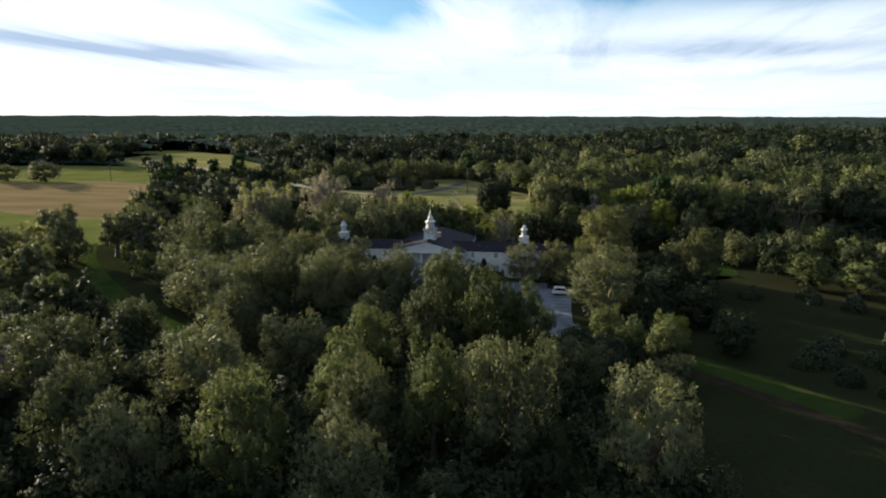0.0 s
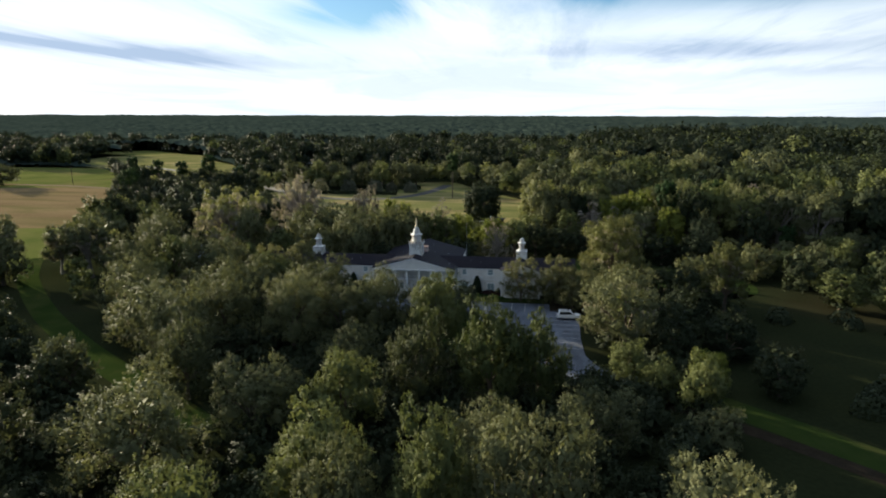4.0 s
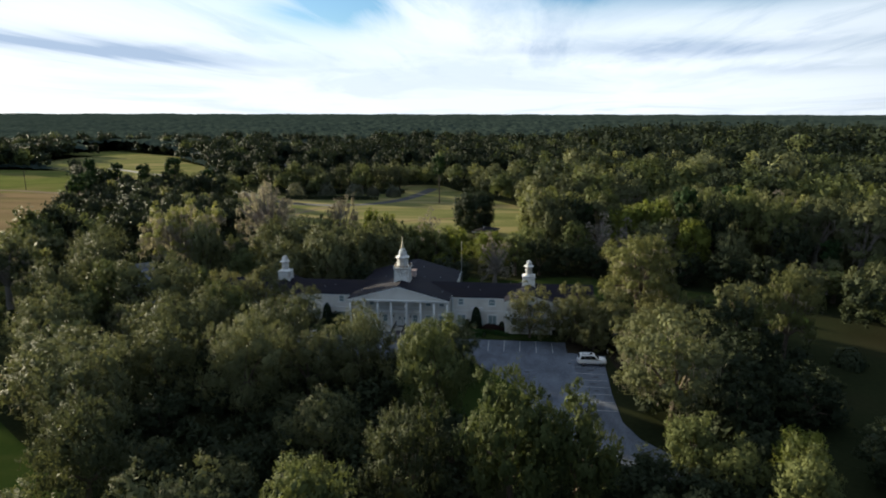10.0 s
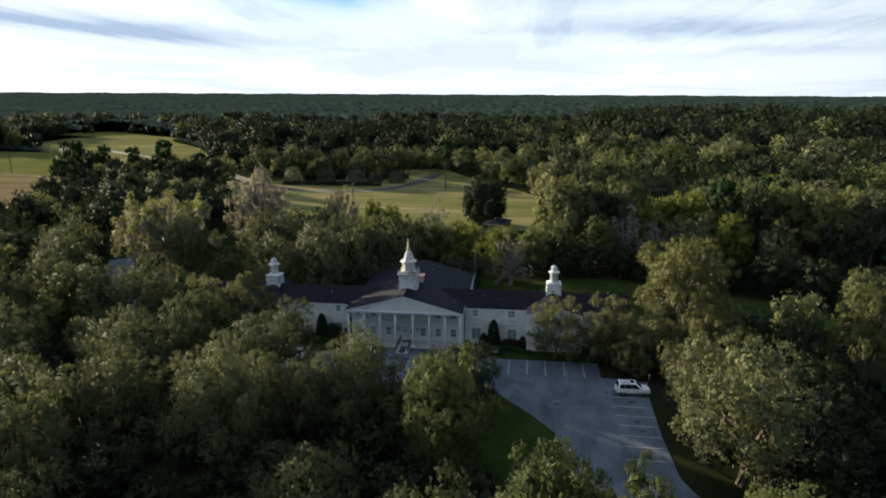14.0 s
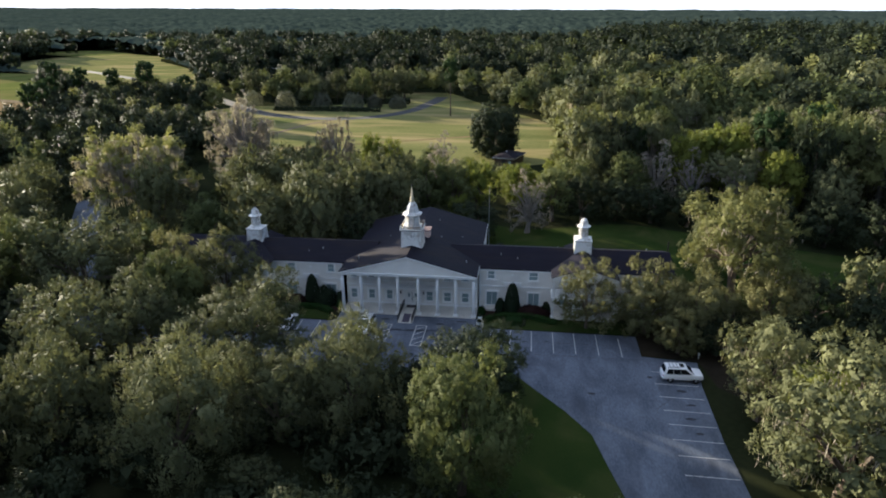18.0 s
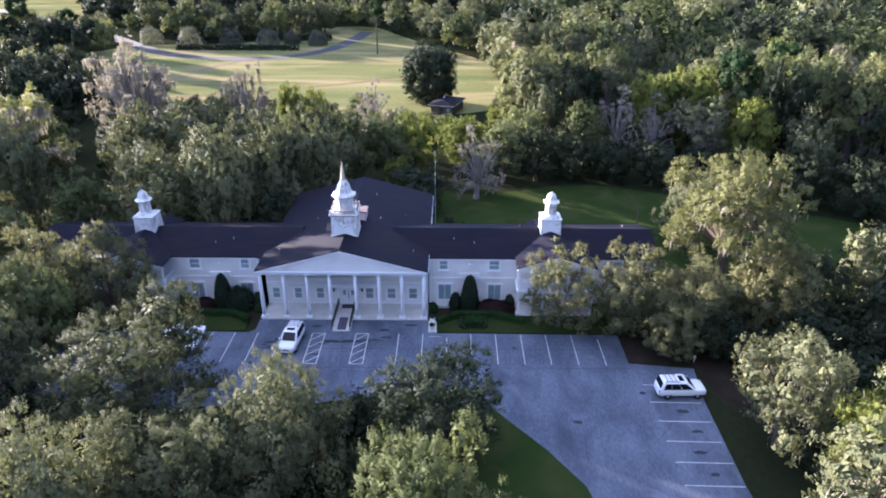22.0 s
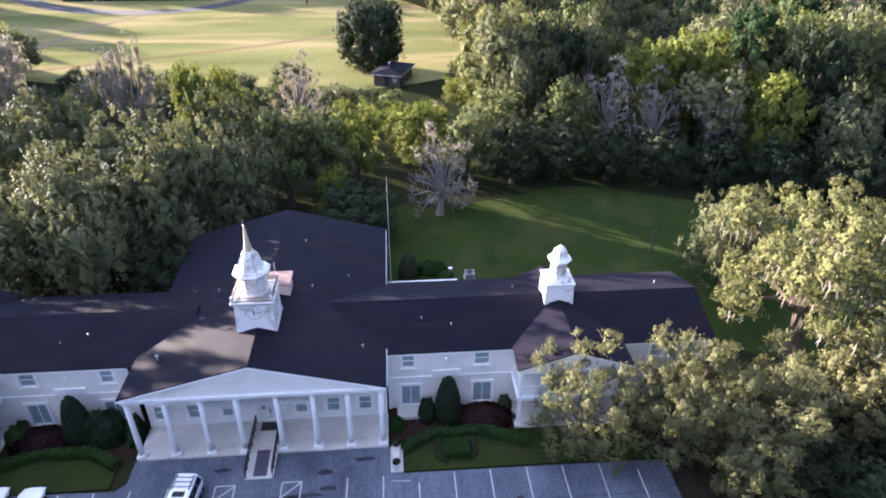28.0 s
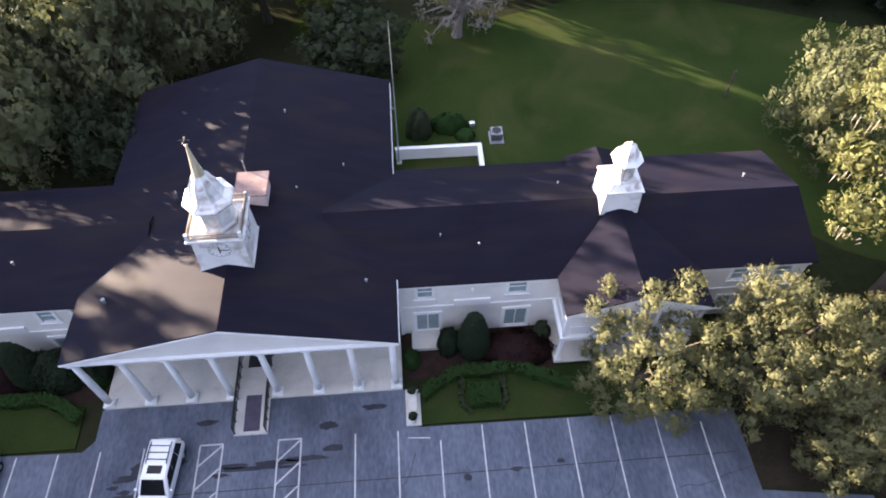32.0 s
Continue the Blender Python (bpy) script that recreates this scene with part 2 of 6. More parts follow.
def foliage(name, dark, light, through=0.35, wide=0.12):
    """Leaves: every leaf and every tree differs a little; light shines through."""
    m, nt, p, out = node_mat(name)
    N, L = nt.nodes.new, nt.links.new
    g, oi = N("ShaderNodeNewGeometry"), N("ShaderNodeObjectInfo")
    no = N("ShaderNodeTexNoise"); no.inputs["Scale"].default_value, no.inputs["Detail"].default_value = wide, 3
    L(g.outputs["Position"], no.inputs["Vector"])
    s1 = N("ShaderNodeMath"); s1.operation = "MULTIPLY_ADD"; s1.inputs[1].default_value = 0.09
    s2 = N("ShaderNodeMath"); s2.operation = "MULTIPLY_ADD"; s2.inputs[1].default_value = 0.55; s2.inputs[2].default_value = -0.07
    big = N("ShaderNodeTexNoise"); big.inputs["Scale"].default_value, big.inputs["Detail"].default_value = 0.022, 2
    L(g.outputs["Position"], big.inputs["Vector"])
    bb = N("ShaderNodeMath"); bb.operation = "MULTIPLY_ADD"; bb.inputs[1].default_value, bb.inputs[2].default_value = 0.9, -0.45
    L(big.outputs["Fac"], bb.inputs[0])
    ba = N("ShaderNodeMath"); ba.operation = "ADD"
    L(no.outputs["Fac"], ba.inputs[0]); L(bb.outputs[0], ba.inputs[1])
    L(ba.outputs[0], s2.inputs[0]); L(g.outputs["Random Per Island"], s1.inputs[0]); L(s2.outputs[0], s1.inputs[2])
    s3 = N("ShaderNodeMath"); s3.operation = "MULTIPLY_ADD"; s3.inputs[1].default_value = 0.4
    L(oi.outputs["Random"], s3.inputs[0]); L(s1.outputs[0], s3.inputs[2])
    mix = N("ShaderNodeMix"); mix.data_type = "RGBA"; mix.clamp_factor = True
    mix.inputs["A"].default_value, mix.inputs["B"].default_value = (*dark, 1), (*light, 1)
    L(s3.outputs[0], mix.inputs["Factor"])
    tr, sh = N("ShaderNodeBsdfTranslucent"), N("ShaderNodeMixShader")
    yellow = N("ShaderNodeMix"); yellow.data_type = "RGBA"; yellow.blend_type = "MULTIPLY"
    yellow.inputs["Factor"].default_value, yellow.inputs["B"].default_value = 1.0, (1.35, 1.35, 1.0, 1)
    L(mix.outputs["Result"], yellow.inputs["A"])
    L(mix.outputs["Result"], p.inputs["Base Color"]); L(yellow.outputs["Result"], tr.inputs["Color"])
    p.inputs["Roughness"].default_value, p.inputs["Specular IOR Level"].default_value = 0.7, 0.06
    sh.inputs[0].default_value = through * 0.75
    L(p.outputs[0], sh.inputs[1]); L(tr.outputs[0], sh.inputs[2]); L(sh.outputs[0], out.inputs["Surface"])
    return m


M_WALL = surface("painted siding", (0.70, 0.68, 0.63), (0.79, 0.77, 0.72), 0.6, 0.75, bump=0.15, stain=(0.38, 0.36, 0.32), stain_scale=0.25, stain_amount=0.35)
M_TRIM = surface("white trim paint", (0.74, 0.74, 0.72), (0.82, 0.82, 0.80), 1.5, 0.5, bump=0.05)
M_AGED = surface("weathered white metal", (0.66, 0.66, 0.63), (0.77, 0.77, 0.75), 1.2, 0.5, bump=0.15, stain=(0.30, 0.25, 0.20), stain_scale=0.9, stain_amount=0.85)
M_ROOF = surface("asphalt shingles", (0.0050, 0.0050, 0.0125), (0.0105, 0.0100, 0.0190), 0.9, 0.68, bump=0.6, fine=25, stain=(0.020, 0.015, 0.014), stain_scale=0.35, stain_amount=0.5, spec=0.09, stretch=(0.35, 1.5, 1))
M_ROOF.node_tree.nodes["Principled BSDF"].inputs["Specular Tint"].default_value = (1.0, 0.86, 0.52, 1)
M_DOME = surface("rust-streaked white metal", (0.64, 0.63, 0.60), (0.76, 0.76, 0.74), 1.6, 0.5, bump=0.2, stain=(0.17, 0.115, 0.075), stain_scale=1.3, stain_amount=0.9)
M_STAIN = surface("weather-stained trim", (0.10, 0.075, 0.055), (0.42, 0.37, 0.30), 2.2, 0.7, bump=0.2, fine=6)
M_OIL = surface("dark damp asphalt", (0.013, 0.014, 0.019), (0.034, 0.036, 0.045), 1.2, 0.7, bump=0.3, fine=20)
M_GOLD = surface("worn gilding", (0.46, 0.39, 0.24), (0.70, 0.63, 0.46), 2.0, 0.45, metal=0.3, bump=0.1)
M_IRON = surface("black iron", (0.02, 0.02, 0.022), (0.045, 0.045, 0.05), 3.0, 0.5, metal=0.5, bump=0.1)
# sky reflection is put into the glass as a pale teal base colour
M_GLASS = surface("dark window glass", (0.19, 0.255, 0.265), (0.31, 0.385, 0.395), 0.5, 0.08, bump=0.0, spec=0.6)
M_ASPHALT = surface("worn asphalt", (0.050, 0.060, 0.081), (0.142, 0.158, 0.196), 0.28, 0.85, bump=0.3, fine=14, stain=(0.044, 0.049, 0.064), stain_scale=0.22, stain_amount=0.8, stretch=(1.3, 0.55, 1))
M_ROAD = surface("old grey road surface", (0.036, 0.035, 0.034), (0.058, 0.056, 0.053), 0.1, 0.9, bump=0.3, fine=30, stain=(0.07, 0.063, 0.054), stain_scale=0.08, stain_amount=0.4)
M_LINE = surface("worn line paint", (0.28, 0.28, 0.28), (0.56, 0.56, 0.55), 2.5, 0.7, bump=0.1)
M_CONC = surface("pale concrete", (0.48, 0.46, 0.41), (0.60, 0.57, 0.51), 0.7, 0.85, bump=0.2, stain=(0.33, 0.31, 0.27), stain_scale=0.5, stain_amount=0.5)
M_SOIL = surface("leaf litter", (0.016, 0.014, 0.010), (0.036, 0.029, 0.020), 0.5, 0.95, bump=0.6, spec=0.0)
M_MULCH = surface("dark mulch", (0.020, 0.014, 0.012), (0.042, 0.026, 0.021), 2.0, 0.95, bump=0.7, spec=0.0)
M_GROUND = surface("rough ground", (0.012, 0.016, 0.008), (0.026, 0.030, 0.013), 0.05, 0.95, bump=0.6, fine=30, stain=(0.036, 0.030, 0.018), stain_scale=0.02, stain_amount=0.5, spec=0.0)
M_LAWN = surface("mown lawn", (0.017, 0.031, 0.008), (0.036, 0.050, 0.013), 0.16, 0.95, bump=0.9, fine=60, stain=(0.054, 0.057, 0.020), stain_scale=0.11, stain_amount=0.75, spec=0.0)
# darker copy of the lawn: the front lawn's shade is in its colour
M_SHADE_LAWN = surface("thin clover and moss", (0.016, 0.027, 0.008), (0.034, 0.046, 0.013), 0.3, 0.95, bump=0.7, fine=40, stain=(0.045, 0.036, 0.018), stain_scale=0.4, stain_amount=0.5, spec=0.0)
M_FIELD = surface("grazed pasture", (0.070, 0.092, 0.024), (0.15, 0.155, 0.045), 0.045, 0.95, bump=0.7, fine=40, stain=(0.18, 0.14, 0.065), stain_scale=0.022, stain_amount=0.8, spec=0.0)
# streaked tone of mown grass, with golden sun bands put into the stain
M_MEADOW = surface("mown meadow", (0.080, 0.098, 0.030), (0.215, 0.200, 0.080), 0.05, 0.95, bump=0.7, fine=40, stain=(0.31, 0.245, 0.120), stain_scale=0.04, stain_amount=0.95, spec=0.0, stretch=(0.4, 1.6, 1))
M_DRY = surface("dry brown grass", (0.13, 0.095, 0.050), (0.235, 0.175, 0.095), 0.04, 0.95, bump=0.7, fine=30, stain=(0.10, 0.10, 0.035), stain_scale=0.03, stain_amount=0.7, spec=0.0, stretch=(0.5, 1.6, 1))
M_DIRT = surface("sandy track", (0.15, 0.12, 0.08), (0.24, 0.19, 0.13), 0.4, 0.95, bump=0.4, spec=0.0)
M_BARK = surface("bark", (0.055, 0.042, 0.030), (0.13, 0.10, 0.075), 2.0, 0.95, bump=0.8, stretch=(1, 1, 0.25))
M_PALEBARK = surface("pale bare bark", (0.130, 0.115, 0.100), (0.240, 0.215, 0.190), 2.0, 0.95, bump=0.6, stretch=(1, 1, 0.3))
M_OAK = foliage("live oak leaves", (0.030, 0.039, 0.018), (0.204, 0.208, 0.102), 0.26)
M_MIX = foliage("mixed broad leaves", (0.031, 0.045, 0.016), (0.192, 0.206, 0.080), 0.28)
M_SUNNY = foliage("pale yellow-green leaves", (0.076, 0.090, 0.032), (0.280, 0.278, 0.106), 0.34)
M_TALL = foliage("leaves of the tall tree", (0.044, 0.053, 0.019), (0.185, 0.186, 0.070), 0.32)
M_LIME = foliage("young bright leaves", (0.072, 0.094, 0.018), (0.225, 0.236, 0.050), 0.36)
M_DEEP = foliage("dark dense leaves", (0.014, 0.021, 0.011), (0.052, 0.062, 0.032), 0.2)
M_DARKLEAF = foliage("dark blue-green leaves", (0.012, 0.020, 0.011), (0.066, 0.080, 0.044), 0.2)
M_PINE = foliage("pine needles", (0.018, 0.038, 0.014), (0.048, 0.076, 0.027), 0.25)
M_PALE = foliage("pale twiggy leaves", (0.150, 0.130, 0.112), (0.350, 0.310, 0.262), 0.24)
M_MOSS = foliage("hanging grey moss", (0.158, 0.143, 0.116), (0.350, 0.316, 0.254), 0.34)
M_AIRY = foliage("small pale green leaves", (0.070, 0.077, 0.036), (0.252, 0.238, 0.110), 0.36)
# bluish haze of distance is put into this leaf colour
M_CANOPY = surface("far canopy", (0.020, 0.030, 0.026), (0.048, 0.064, 0.052), 0.03, 1.0, bump=0.0, fine=8, spec=0.0)
M_HEDGE = foliage("clipped hedge leaves", (0.012, 0.030, 0.008), (0.039, 0.080, 0.020), 0.25)
M_WHITECAR = surface("white car paint", (0.76, 0.76, 0.76), (0.80, 0.80, 0.80), 0.5, 0.22, bump=0.0, spec=0.5)
M_CARGLASS = surface("tinted car glass", (0.006, 0.007, 0.009), (0.012, 0.013, 0.015), 0.5, 0.12, bump=0.0, spec=0.2)
M_TYRE = surface("tyre rubber", (0.015, 0.015, 0.016), (0.03, 0.03, 0.032), 4, 0.85, bump=0.2)
M_RIM = surface("alloy wheel", (0.35, 0.35, 0.36), (0.55, 0.55, 0.56), 4, 0.35, metal=0.8, bump=0.0)
M_BLACKTRIM = surface("black plastic", (0.02, 0.02, 0.022), (0.04, 0.04, 0.042), 4, 0.5, bump=0.1)
M_LAMP = surface("clear lamp glass", (0.55, 0.56, 0.58), (0.7, 0.7, 0.72), 2, 0.12, bump=0.0, spec=0.6)
M_REDLAMP = surface("red lamp glass", (0.30, 0.02, 0.02), (0.42, 0.03, 0.03), 2, 0.2, bump=0.0, spec=0.6)
M_MAT = surface("dark rubber mat", (0.06, 0.05, 0.075), (0.09, 0.08, 0.11), 3, 0.9, bump=0.3)
M_GREYMETAL = surface("grey metal", (0.25, 0.26, 0.27), (0.36, 0.37, 0.38), 2, 0.5, metal=0.4, bump=0.1)


# ---- mesh tools ----
def link(name, mesh, material, parent, label=""):
    ob = new(name, mesh)
    if material and not mesh.materials:
        mesh.materials.append(material)
    if parent:
        ob.parent = parent
    if label:
        ob["label"] = label
    return ob


def part(name, bm, material, parent=None, label="", smooth=False):
    me = bpy.data.meshes.new(name)
    bmesh.ops.recalc_face_normals(bm, faces=bm.faces)
    bm.to_mesh(me)
    bm.free()
    if smooth:
        me.polygons.foreach_set("use_smooth", [True] * len(me.polygons))
    return link(name, me, material, parent, label)


def thing(name, label, category, group="", at=(0, 0, 0), turn=0.0):
    e = new(name)
    e.empty_display_size = 0.3
    e.matrix_basis = pose(*at, 0, 0, turn)
    return tagged(e, label, category, group)


def box(x0, x1, y0, y1, z0, z1, bevel=0.0, bm=None):
    bm = bm or bmesh.new()
    r = bmesh.ops.create_cube(bm, size=1.0, matrix=Matrix.Translation(((x0 + x1) / 2, (y0 + y1) / 2, (z0 + z1) / 2)) @ Matrix.Diagonal((abs(x1 - x0), abs(y1 - y0), abs(z1 - z0), 1)))
    if bevel:
        edges = list({e for v in r["verts"] for e in v.link_edges})
        bmesh.ops.bevel(bm, geom=edges, offset=bevel, segments=2, affect="EDGES")
    return bm


def solid(points, faces, bm=None):
    bm = bm or bmesh.new()
    vs = [bm.verts.new(p) for p in points]
    for f in faces:
        bm.faces.new([vs[i] for i in f])
    return bm


def prism(outline, a, b, axis="z", bm=None):
    """A closed outline of 2D points pushed from a to b along an axis."""
    bm = bm or bmesh.new()
    put = {"z": lambda p, h: (p[0], p[1], h), "y": lambda p, h: (p[0], h, p[1]), "x": lambda p, h: (h, p[0], p[1])}[axis]
    lo, hi = [bm.verts.new(put(p, a)) for p in outline], [bm.verts.new(put(p, b)) for p in outline]
    n = len(outline)
    bm.faces.new(lo), bm.faces.new(hi)
    for i in range(n):
        bm.faces.new((lo[i], lo[(i + 1) % n], hi[(i + 1) % n], hi[i]))
    return bm


def lathe(profile, x, y, sides, turn=0.0, bm=None):
    """A profile of (radius, height) turned round a vertical line."""
    bm = bm or bmesh.new()
    rings = []
    for r, z in profile:
        rings.append([bm.verts.new((x + r * math.cos(turn + 2 * math.pi * i / sides), y + r * math.sin(turn + 2 * math.pi * i / sides), z)) for i in range(sides)])
    for a, b in zip(rings, rings[1:]):
        for i in range(sides):
            bm.faces.new((a[i], a[(i + 1) % sides], b[(i + 1) % sides], b[i]))
    bm.faces.new(rings[0]), bm.faces.new(rings[-1])
    return bm


def tube(points, radii, sides=6, bm=None):
    """A tapered round bar through points."""
    bm = bm or bmesh.new()
    pts = [Vector(p) for p in points]
    rings = []
    for i, p in enumerate(pts):
        d = (pts[min(i + 1, len(pts) - 1)] - pts[max(i - 1, 0)]).normalized()
        u = d.orthogonal().normalized() if abs(d.z) < 0.99 else Vector((1, 0, 0))
        v = d.cross(u)
        rings.append([bm.verts.new(p + radii[i] * (math.cos(2 * math.pi * k / sides) * u + math.sin(2 * math.pi * k / sides) * v)) for k in range(sides)])
    for a, b in zip(rings, rings[1:]):
        for k in range(sides):
            bm.faces.new((a[k], a[(k + 1) % sides], b[(k + 1) % sides], b[k]))
    bm.faces.new(rings[0]), bm.faces.new(rings[-1])
    return bm


def sheet(name, outline, z, material, label, category):
    bm = bmesh.new()
    bm.faces.new([bm.verts.new((x, y, z)) for x, y in outline])
    bmesh.ops.triangulate(bm, faces=bm.faces[:])
    ob = part(name, bm, material)
    return tagged(ob, label, category, kind="structure")


def raw_mesh(name, verts, faces):
    """A mesh from arrays; faces all have the same number of corners."""
    me = bpy.data.meshes.new(name)
    verts, faces = np.asarray(verts, np.float32), np.asarray(faces, np.int32)
    me.vertices.add(len(verts))
    me.vertices.foreach_set("co", verts.ravel())
    me.loops.add(faces.size)
    me.loops.foreach_set("vertex_index", faces.ravel())
    me.polygons.add(len(faces))
    me.polygons.foreach_set("loop_start", np.arange(0, faces.size, faces.shape[1], dtype=np.int32))
    me.update(calc_edges=True)
    return me


# ---- ground ----
def round_outline(points, steps=4):
    """A closed smooth outline through points (Catmull-Rom)."""
    out, n = [], len(points)
    for i in range(n):
        p0, p1, p2, p3 = (Vector(points[(i + k) % n]) for k in (-1, 0, 1, 2))
        for s in range(steps):
            t = s / steps
            out.append(tuple(0.5 * (2 * p1 + (p2 - p0) * t + (2 * p0 - 5 * p1 + 4 * p2 - p3) * t * t + (3 * p1 - p0 - 3 * p2 + p3) * t ** 3)))
    return out


def ribbon(points, width):
    """The outline of a strip of even width along points."""
    pts = [Vector(p) for p in points]
    left, right = [], []
    for i, p in enumerate(pts):
        d = (pts[min(i + 1, len(pts) - 1)] - pts[max(i - 1, 0)]).normalized()
        n = Vector((-d.y, d.x)) * width / 2
        left.append(tuple(p + n)), right.append(tuple(p - n))
    return left + right[::-1]


def smooth_line(points, steps=5):
    out, n = [], len(points)
    for i in range(n - 1):
        p0, p1, p2, p3 = (Vector(points[min(max(i + k, 0), n - 1)]) for k in (-1, 0, 1, 2))
        for s in range(steps):
            t = s / steps
            out.append(tuple(0.5 * (2 * p1 + (p2 - p0) * t + (2 * p0 - 5 * p1 + 4 * p2 - p3) * t * t + (3 * p1 - p0 - 3 * p2 + p3) * t ** 3)))
    return out + [tuple(points[-1])]


LOT = [(-53, 143.5), (-48, 142.5), (-34, 143.2), (-24, 145.2), (-18.5, 145.3), (-15.3, 141.2), (-12.2, 137.4), (-9.6, 133.4), (-8.6, 129), (-7.5, 124.5), (-3, 119), (3, 113), (6, 110.5), (10, 114),
       (8, 117), (5, 120.5), (3.4, 125), (3.2, 134), (3.5, 144), (4.2, 149.2), (-2.2, 150.0), (-2.2, 155.2), (-22.2, 155.35), (-23.0, 155.6), (-23.1, 157.95), (-42.35, 157.95), (-42.35, 155.9), (-43, 155.25), (-49.5, 155.4), (-57, 155.6), (-64, 153), (-72, 150), (-78, 156), (-88, 172), (-101, 192), (-112, 210), (-117, 207), (-105, 187), (-92, 167), (-80, 149), (-70, 143.5), (-60, 144)]
BACK_FIELD = [(-150, 314), (-128, 298), (-108, 272), (-92, 258), (-70, 252), (-48, 252), (-28, 249), (-12, 255), (-6, 268), (-5, 288), (-11, 310), (-19, 332), (-32, 352), (-46, 380), (-60, 404), (-80, 398), (-90, 368), (-112, 356), (-138, 350)]
PASTURE = [(-146, 172), (-150, 200), (-160, 226), (-182, 262), (-205, 305), (-262, 388), (-322, 470), (-356, 498), (-420, 506), (-490, 490), (-560, 460), (-640, 400), (-520, 300), (-330, 200), (-220, 150), (-165, 150)]
NW_FIELD = [(-172, 370), (-200, 352), (-240, 378), (-285, 430), (-330, 480), (-380, 516), (-430, 560), (-450, 640), (-425, 690), (-362, 674), (-325, 612), (-262, 540), (-222, 473), (-197, 425)]
FAR_PASTURE = [(-330, 640), (-400, 700), (-480, 760), (-520, 720), (-430, 660)]
SIDE_CLEARING = [(18, 112), (24, 100), (34, 84), (46, 70), (78, 62), (100, 92), (96, 128), (70, 150), (52, 160), (45, 168), (36, 168), (33, 150), (33, 135), (28, 122)]
REAR_LAWN = [(-23.5, 170), (-23.5, 189), (-33, 197), (-29, 203), (-18, 198), (-8, 200), (2, 203), (14, 199), (27, 193), (42, 186), (46, 174), (40, 165), (24, 163), (12, 166), (4, 170)]
VERGE_NORTH = [(14, 110), (21, 104.5), (29, 97), (37, 88.5), (42, 92), (35, 99.5), (26, 107.5), (19, 113)]
DRIVE_GRASS = [(-24, 145.6), (-18.3, 145.4), (-15.2, 141.3), (-12.0, 137.5), (-9.4, 133.4), (-8.4, 129), (-7.3, 124.5), (-14, 118), (-26, 128), (-30, 138)]
TRAIL = smooth_line([(-48, 92), (-67.5, 105.5), (-84, 117), (-104, 133), (-122, 150), (-136, 165), (-150, 184)])

ground_bm = bmesh.new()
GX = [-5000, -2500, -1200, -600, -300, -150, 0, 150, 300, 600, 1200, 2500, 5000]
gv = [[ground_bm.verts.new((x, y, 0.0)) for x in GX] for y in [-400, -100, 0, 100, 200, 300, 450, 700, 1100, 1800, 3000, 5000]]
for ra, rb in zip(gv, gv[1:]):
    for i in range(len(GX) - 1):
        ground_bm.faces.new((ra[i], ra[i + 1], rb[i + 1], rb[i]))
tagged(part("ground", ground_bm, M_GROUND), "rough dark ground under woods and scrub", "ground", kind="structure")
sheet("pasture", round_outline(PASTURE), 0.03, M_FIELD, "dry yellow-green grazed pasture", "field")
sheet("dry_grass", round_outline([(-350, 348), (-300, 358), (-256, 362), (-214, 318), (-172, 252), (-176, 236), (-205, 233), (-260, 258)]), 0.036, M_DRY, "dry brown grass in the pasture", "field")
sheet("hay_field", round_outline(NW_FIELD), 0.036, M_MEADOW, "mown hay field beyond the trees", "field")
sheet("far_pasture", round_outline(FAR_PASTURE), 0.03, M_FIELD, "distant open pasture beyond the trees", "field")
sheet("back_field", round_outline([(-70 + (x_ + 70) * 1.1, 312 + (y_ - 312) * 1.1) if y_ > 262 else (x_, y_) for x_, y_ in BACK_FIELD]), 0.03, M_MEADOW, "mown yellow-green field behind the building", "field")
sheet("rear_lawn", round_outline(REAR_LAWN), 0.03, M_LAWN, "mown green lawn behind the building", "lawn")
sheet("drive_track", ribbon(smooth_line([(6.5, 112.5), (14, 107), (24, 99.5), (33, 91.5), (44, 80), (60, 66)]), 2.6), 0.05, M_SOIL, "dark earth track continuing from the drive", "path")
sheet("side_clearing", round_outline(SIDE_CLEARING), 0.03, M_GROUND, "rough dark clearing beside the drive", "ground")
sheet("verge", round_outline(VERGE_NORTH), 0.045, M_LAWN, "mown grass verge along the drive", "grass")
sheet("island_grass", DRIVE_GRASS, 0.035, M_LAWN, "mown grass beside the curving drive", "grass")
sheet("trail", ribbon(TRAIL, 5.0), 0.035, M_LAWN, "mown grass trail between the trees", "path")
sheet("road", ribbon(smooth_line([(-330, 520), (-244, 455), (-170, 385), (-130, 342), (-111, 330), (-91, 327), (-76, 334), (-66, 350), (-61, 372), (-58, 396)]), 6.0), 0.05, M_ROAD, "grey asphalt road curving along the back field", "road")
sheet("pasture_road", ribbon([(-560, 400), (-400, 385), (-285, 372), (-215, 350), (-170, 345)], 5.0), 0.05, M_DIRT, "pale road crossing the pasture", "road")
sheet("sand_track", ribbon(smooth_line([(-118, 268), (-106, 287), (-99, 311), (-91, 325)]), 1.8), 0.045, M_DIRT, "sandy wheel track across the field", "path")
sheet("grass_track", ribbon(smooth_line([(-110, 262), (-97, 267), (-67, 279), (-36, 294), (-22, 298)]), 2.2), 0.04, M_DRY, "faint worn track across the field", "path")
lot = tagged(part("pavement", prism(LOT, -0.1, 0.06), M_ASPHALT), "worn grey asphalt car park and drive", "car park", kind="structure")


